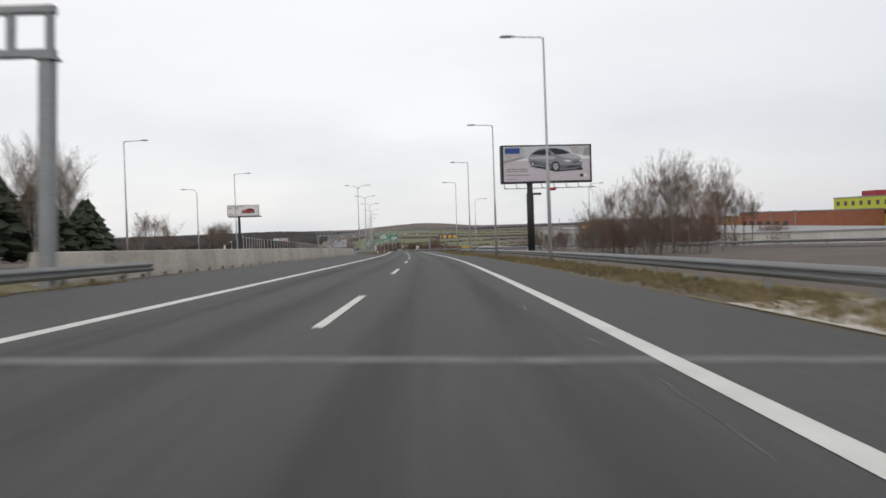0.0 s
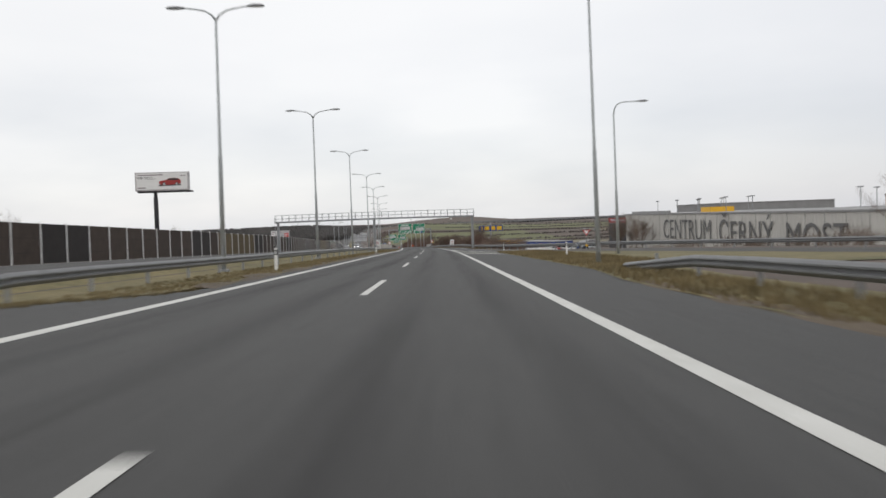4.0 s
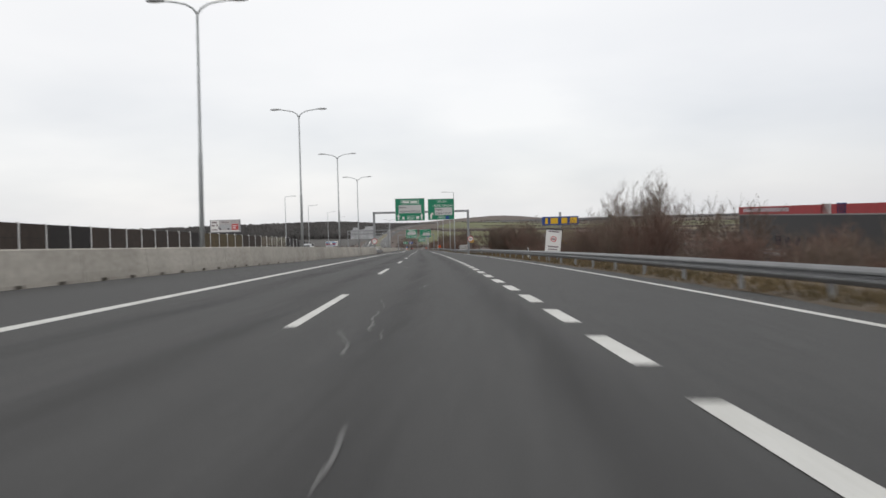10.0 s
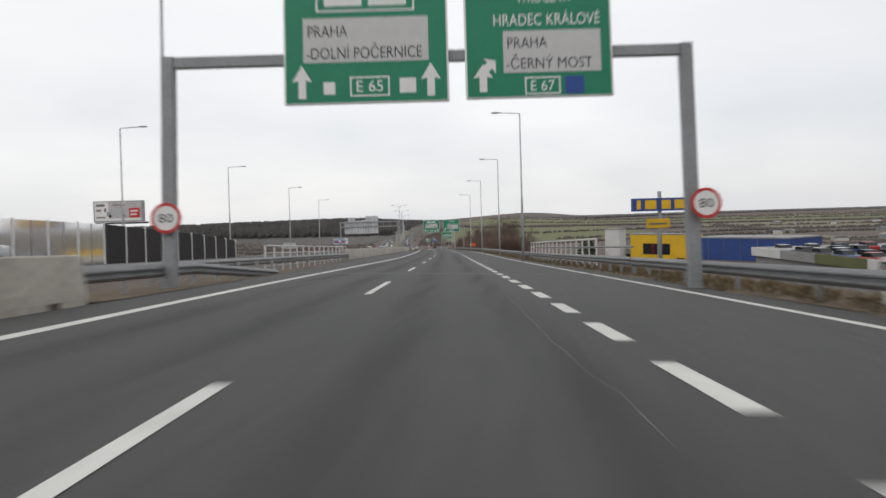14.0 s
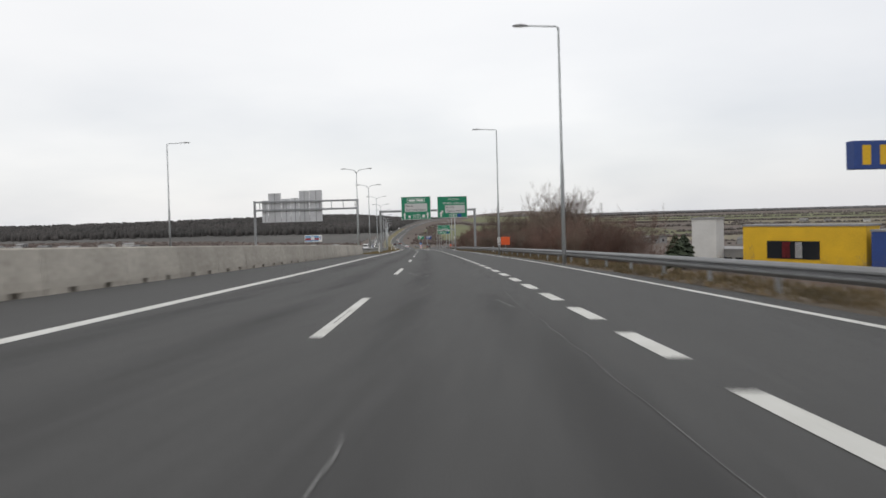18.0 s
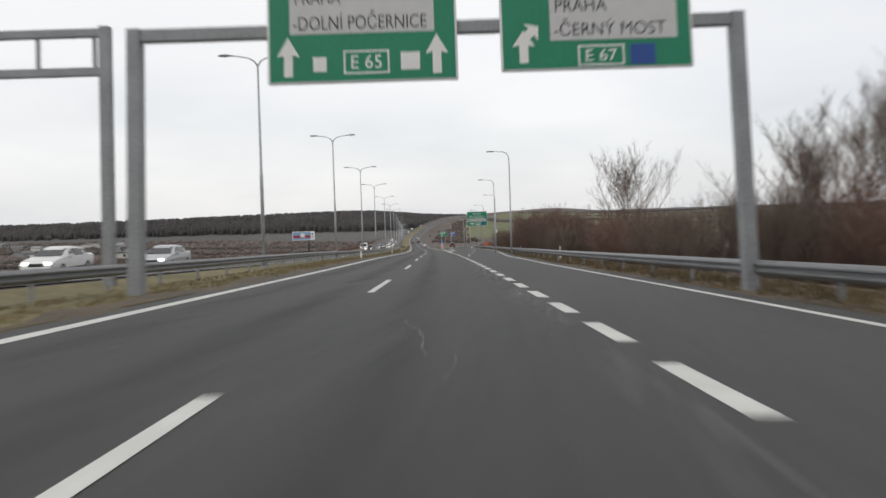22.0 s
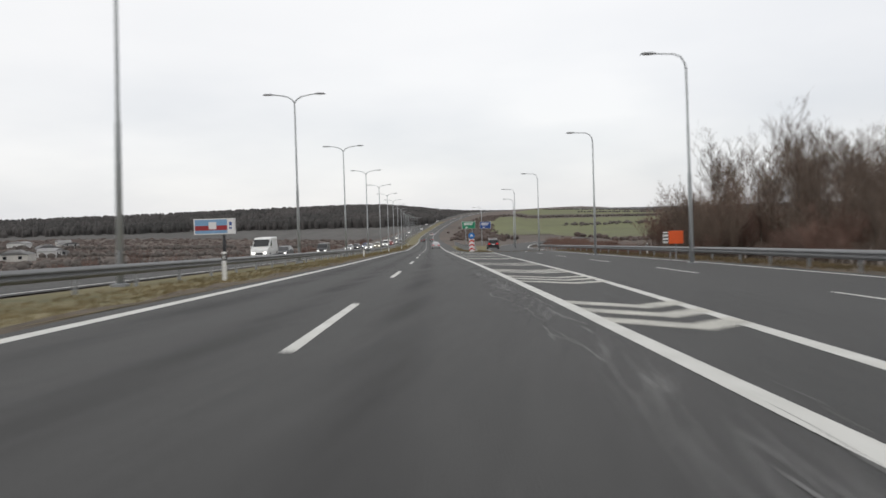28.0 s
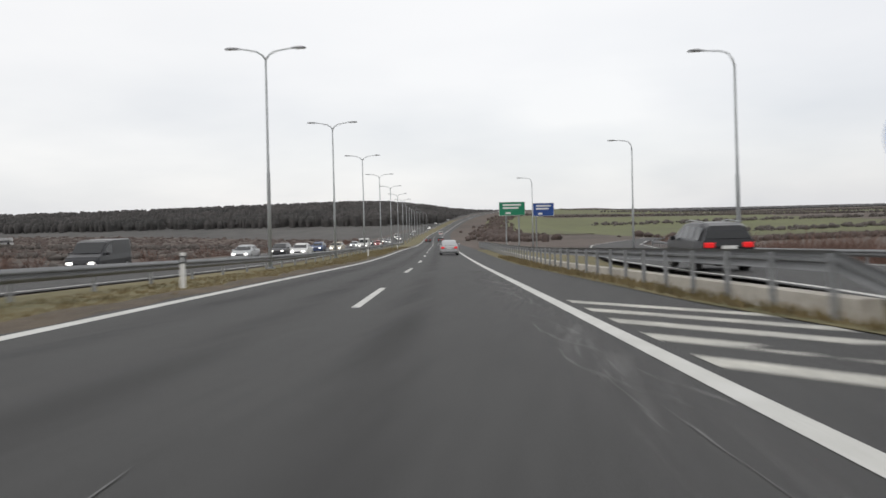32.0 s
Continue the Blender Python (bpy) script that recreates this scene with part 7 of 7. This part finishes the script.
def call_board(m):
    ob = thing("marker_board", m, "orange rectangular marker board with a small white panel", "road sign", "orange boards")
    bd = part("board", Build().box(-0.42, 0.42, 0, 0.12, 1.15, 1.9, 0.02), M["orange"], ob)
    part("side_panel", Build().box(-0.75, -0.46, 0, 0.05, 1.2, 1.85), M["white"], ob)
    bars(ob, [(-0.74, -0.47, 1.30 + 0.2 * k, 1.38 + 0.2 * k) for k in range(3)], -0.002, "black")
    part("post", Build().tube([(0, 0.12, -0.5), (0, 0.12, 1.8)], 0.04, 7), M["steel_dull"], ob)
    return ob


call_board(at(496, 6.95, -0.3))
call_board(at(703.5, 13.9, -0.4))


def nose_sign():
    """Pass-either-side sign over red and white chevrons at the exit nose."""
    ob = thing("divider_sign", at(763.2, 5.3, -0.26), "round blue arrow sign above red and white chevron panels", "road sign")
    part("post", Build().tube([(0, 0.1, -0.4), (0, 0.1, 2.8)], 0.05, 8), M["steel_dull"], ob)
    disc = part("disc", Build().tube([(0, 0.03, 2.42), (0, 0, 2.42)], 0.42, 26), M["light_blue"], ob)
    for k in (-1, 1):
        v = [(0.0, -0.006, 2.62), (k * 0.24, -0.006, 2.34), (k * 0.12, -0.006, 2.30), (0.0, -0.006, 2.44)]
        part("arrow", Build().add(v, [(0, 1, 2, 3) if k < 0 else (3, 2, 1, 0)]), M["white"], disc)
    pn = part("chevron_panel", Build().box(-0.36, 0.36, 0, 0.05, 0.25, 1.95, 0.015), M["white"], ob)
    for z in (0.35, 0.90, 1.45):
        v = [(-0.35, -0.005, z), (0, -0.005, z + 0.24), (0.35, -0.005, z), (0.35, -0.005, z + 0.24), (0, -0.005, z + 0.48), (-0.35, -0.005, z + 0.24)]
        part("chevron", Build().add(v, [(0, 1, 4, 5), (1, 2, 3, 4)]), M["red"], pn)
    return ob


nose_sign()


def give_way(m):
    ob = thing("give_way_sign", m, "white give-way triangle with a red border beside the ramp", "road sign")
    tri = lambda y, k: [(-0.36 * k, y, 0.21 * k + 2.0), (0, y, -0.42 * k + 2.0), (0.36 * k, y, 0.21 * k + 2.0)]
    pl = part("plate", Build().loft([tri(0.03, 1.0), tri(0.0, 1.0)], True, True), M["red"], ob)
    part("face", Build().add(tri(-0.005, 0.66), [(0, 1, 2)]), M["white"], pl)
    part("post", Build().tube([(0, 0.07, -0.6), (0, 0.07, 2.2)], 0.035, 7), M["steel_dull"], ob)
    part("marker", Build().box(-0.12, 0.12, 0.0, 0.06, 0.55, 0.75, 0.02), M["yellow"], ob)
    return ob


give_way(at(175.2, 14.8, -0.4))


def pillar():
    """The tall portal at the start whose leg stands in the median."""
    ob = thing("portal_frame", at(19.6, -9.92, 0), "grey steel portal frame with a stiffened corner in the median", "gantry")
    part("post", Build().box(-0.16, 0.16, -0.2, 0.2, -0.4, 6.2, 0.02), M["steel_dull"], ob)
    part("collar", Build().box(-0.24, 0.24, -0.26, 0.26, 6.2, 6.28), M["steel_dull"], ob)
    for z in (6.34, 7.5):
        part("beam", Build().box(-15.5, 0.2, -0.14, 0.14, z - 0.06, z + 0.16, 0.02), M["steel_dull"], ob)
    for x in (-14, -10.5, -7, -3.5, -0.95, 0.06):
        part("strut", Build().box(x - 0.09, x + 0.09, -0.1, 0.1, 6.5, 7.44, 0.01), M["steel_dull"], ob)
    part("far_post", Build().box(-15.66, -15.34, -0.2, 0.2, -0.4, 6.28, 0.02), M["steel_dull"], ob)
    return ob


pillar()


def sign_back(m, xs, label):
    """Two bare sign backs on posts beyond the opposite carriageway."""
    ob = thing("road_sign_back", m, label, "road sign", "sign backs")
    for x0, x1 in xs:
        bd = part("board", Build().box(x0, x1, 0, 0.04, 1.1, 2.05, 0.01), M["alu"], ob)
        part("stiffener", Build().box(x0 + 0.05, x1 - 0.05, -0.04, 0.0, 1.55, 1.62), M["steel_dull"], bd)
        part("post", Build().tube([((x0 + x1) / 2, -0.06, -0.4), ((x0 + x1) / 2, -0.06, 2.0)], 0.035, 7), M["steel_dull"], ob)
    return ob


sign_back(at(461.5, -26.2, 0.35), ((-1.3, -0.1), (0.05, 0.75)), "bare grey backs of two road signs on posts")


# ---------------------------------------------------------------- buildings
def block(name, s, d, turn, length, depth, u0, u1, material, label, trims=(), roof=True):
    """A building whose front runs along local x (from the place named), facing -y."""
    ob = thing(name, at(s, d, 0, turn), label, "building", "")
    part("wall", Build().box(0, length, 0, depth, u0, u1), M[material], ob)
    if roof:
        part("roof_edge", Build().box(-0.15, length + 0.15, -0.15, depth + 0.15, u1, u1 + 0.35), M["b_grey"], ob)
    for kind, x0, x1, z0, z1, mm in trims:
        part(kind, Build().box(x0, x1, -0.12, 0.05, z0, z1), M[mm], ob)
    return ob


# the long pale wall with its name, facing the road: local x runs towards the camera's start
mall = block("shopping_centre", 327, 64.8, -91, 178, 46, -6, 7.6, "wall_pale", "long pale shopping centre wall with big grey letters", [("panel_joint", 6.0 * k, 6.0 * k + 0.08, -4, 7.5, "letter_pale") for k in range(1, 30)])
words(mall, "CENTRUM", 33.2, 1.5, 7.0, -0.25, "letter", 30)
words(mall, "ČERNÝ", 67.5, 1.2, 7.0, -0.25, "letter", 24)
words(mall, "MOST", 96, 1.0, 7.0, -0.25, "letter", 19)
part("roof_parapet", Build().box(0, 30, 2, 3, 7.6, 8.6), M["b_grey"], mall)
part("orange_cube", Build().box(38, 44, 8, 14, 7.6, 9.2), M["yellow"], mall)
for k in range(20):
    x, y, z = (6 + 5.2 * k, 8 + 4 * (k % 3), 11.4) if k < 11 else (70 + 10 * (k - 11), 24 + 5 * (k % 3), 12.2)
    mast = part("light_mast", Build().tube([(x, y, 7.6), (x, y, z)], 0.09, 6), M["steel_dull"], mall)
    part("light_bar", Build().box(x - 0.8, x + 0.8, y - 0.2, y + 0.2, z - 0.1, z + 0.15), M["steel_dull"], mast)
red_hall = block("retail_hall", 512, 118, -93, 104, 40, -10, 9.6, "b_black", "dark retail hall with a red top band", [("red_band", 0, 104, 9.6, 12.6, "b_red"), ("poster", 60, 66, 9.9, 12.9, "white"), ("poster", 69, 74, 9.9, 12.9, "b_blue"), ("sign_bars", 4, 40, 10.8, 12.0, "poster_pink")] + [("window", 30 + 7 * k, 34 + 7 * k, 0, 3, "window") for k in range(7)])
block("retail_hall", 430, 122, -95, 60, 40, -8, 14.5, "b_grey", "grey retail hall behind the red one")
block("retail_hall", 284, 118, -94, 18, 30, 0, 9.0, "b_ochre", "ochre clad shop building with a flat roof", [("window_band", 2, 16, 3, 4.5, "window")])
block("retail_hall", 262, 122, -94, 40, 30, 0, 9.4, "b_terra", "terracotta clad shop building with a flat roof", [("window", 3 + 6 * k, 6 + 6 * k, 4.5, 6.5, "window") for k in range(6)])
lime = block("retail_hall", 250, 150, -94, 70, 24, 0, 13.0, "b_lime", "lime yellow shop building with small square windows", [("window", 2 + 4.5 * k, 3.6 + 4.5 * k, z, z + 1.4, "window") for k in range(15) for z in (7.5, 10.5)])
part("red_roof_box", Build().box(10, 18, 4, 12, 13.0, 15.2), M["b_red"], lime)
part("red_roof_box", Build().box(42, 50, 4, 12, 13.0, 15.2), M["b_red"], lime)

# the furniture warehouse below the road: yellow front, long blue side
yellow = block("warehouse", 568, 61.6, -56, 23, 5, -9, 3.0, "b_yellow", "bright yellow warehouse front with a dark window band", [("window_band", 5, 15, -3.0, 0.3, "window"), ("door", 17.5, 20, -4.6, -3.9, "window"), ("poster", 8, 9.5, -2.8, 0.1, "b_red"), ("poster", 10.5, 11.8, -2.8, 0.1, "white")])
blue = block("warehouse", 546.5, 73.5, -56, 29, 16, -9, 1.3, "b_blue", "long blue warehouse hall with a flat roof", [("panel_joint", 5.0 * k, 5.0 * k + 0.1, -8, 1.5, "letter") for k in range(1, 6)])
block("stair_tower", 584, 57.6, -40, 5.2, 5, -8, 5.0, "b_white", "pale square stair tower beside the warehouse")
block("car_park_deck", 590, 60, -50, 14, 10, -9, -1.5, "b_grey", "grey open parking deck beside the warehouse", [("opening", 1 + 3 * k, 3.2 + 3 * k, -5.5, -3.0, "window") for k in range(4)])
deck_z = -17.2


def deck_at(s, d, turn=0.0):
    return at(s, d, deck_z - float(hermite(s, KZ)), turn)


def parking_deck():
    """A raised parking deck with a pale parapet, beside the slope."""
    ob = thing("parking_deck", deck_at(424, 64), "pale concrete parking deck with a printed parapet", "car park")
    part("slab", Build().box(-17, 17, -24, 24, -0.4, 0.0, 0.03), M["asphalt_old"], ob)
    part("wall", Build().box(-16.6, 16.6, -23.6, 23.6, -9.0, -0.41), M["b_grey"], ob)
    for y0, y1, m in ((-24, -8, "b_white"), (-8, 4, "field"), (4, 14, "b_grey"), (14, 24, "b_white")):
        part("parapet", Build().box(-17.15, -16.95, y0 + 0.03, y1 - 0.03, -0.3, 0.95, 0.02), M[m], ob)
    part("parapet", Build().box(-16.9, 17, 23.95, 24.15, -0.3, 0.95, 0.02), M["b_white"], ob)
    sign = part("printed_board", Build().box(-17.1, -6.0, -24.35, -24.15, -1.6, 1.5, 0.02), M["white"], ob)
    for k in range(7):
        part("print", Build().box(-16.2 + 1.45 * k, -15.2 + 1.45 * k, -24.37, -24.352, -0.7, 0.5), M["b_red" if k < 3 else "letter"], sign)
    return ob


parking_deck()


def lot_cars():
    """Parked cars in the store's car parks: small boxes with cabins, one by one."""
    rnd = random.Random(9)
    paints = ("car_silver", "car_white", "car_dark", "car_red", "car_blue", "car_black")
    words_of = {"car_silver": "silver", "car_white": "white", "car_dark": "dark grey", "car_red": "red", "car_blue": "blue", "car_black": "black"}
    protos = []
    for p in paints:
        ob = thing("parked_car", at(470, 90, ground_z(470, 90)), "%s car parked in the store's car park" % words_of[p], "car", "parked cars")
        part("body", Build().loft([[(-0.8, y, 0.3), (0.8, y, 0.3), (0.86, y, 0.6), (0.8, y, z), (-0.8, y, z), (-0.86, y, 0.6)] for y, z in ((-2.1, 0.75), (-1.9, 0.95), (1.2, 0.92), (2.0, 0.8), (2.15, 0.6))], True, True), M[p], ob)
        part("cabin", Build().loft([[(-0.78, -1.7 - k, z), (0.78, -1.7 - k, z), (0.78, 0.9 + k, z), (-0.78, 0.9 + k, z)] for k, z in ((0.0, 0.92), (-0.45, 1.42))], True, True), M["car_glass"], ob)
        part("roof", Build().box(-0.68, 0.68, -1.25, 0.45, 1.40, 1.45, 0.02), M[p], ob)
        for x in (-0.8, 0.62):
            for y in (-1.35, 1.3):
                part("wheel", Build().tube([(x, y, 0.31), (x + 0.18, y, 0.31)], 0.31, 10), M["tyre"], ob)
        protos.append(ob)
    for i in range(len(protos)):
        protos[i].matrix_world = deck_at(444, 50 + 4.2 * i)
    for row in range(7):
        for k in range(12):
            if rnd.random() < 0.75:
                copy_thing(rnd.choice(protos), deck_at(403 + 5.6 * row, 49.5 + 2.55 * k, rnd.choice((0, 180))))
    for row in range(5):
        for k in range(12):
            if rnd.random() < 0.7:
                s, d = 345 + 6.5 * row, 150 + 3.2 * k
                copy_thing(rnd.choice(protos), at(s, d, ground_z(s, d), rnd.choice((0, 180))))


lot_cars()


def village(n, seed, s_range, d_range, group):
    rnd = random.Random(seed)
    for _ in range(n):
        s, d = rnd.uniform(*s_range), rnd.uniform(*d_range)
        u = ground_z(s, d)
        w, l, h = rnd.uniform(6, 16), rnd.uniform(6, 10), rnd.uniform(2.2, 3.6)
        ob = thing("far_house", at(s, d, u, rnd.uniform(0, 180)), rnd.choice(("far white hall with a flat roof", "far pale house with a grey roof", "far low building in the plain")), "building", group)
        part("wall", Build().box(-w / 2, w / 2, -l / 2, l / 2, -1, h), M[rnd.choice(("b_white", "b_grey", "b_grey", "wall_pale"))], ob)
        part("roof", Build().loft([[(-w / 2 - 0.3, y, h), (w / 2 + 0.3, y, h), (w / 2 * k, y, h + 1.5 * (1 - k * 0.4)), (-w / 2 * k, y, h + 1.5 * (1 - k * 0.4))] for y, k in ((-l / 2 - 0.3, 0.5), (l / 2 + 0.3, 0.5))], True, True), M[rnd.choice(("b_grey", "b_grey", "letter"))], ob)
        for x in (-w / 4, w / 4):
            part("window", Build().box(x - 0.8, x + 0.8, -l / 2 - 0.06, -l / 2 + 0.02, 1, 2.4), M["window"], ob)


village(22, 21, (1000, 1260), (-440, -190), "far houses")
village(30, 22, (900, 1500), (330, 900), "far houses")
village(46, 23, (560, 900), (150, 520), "far halls")
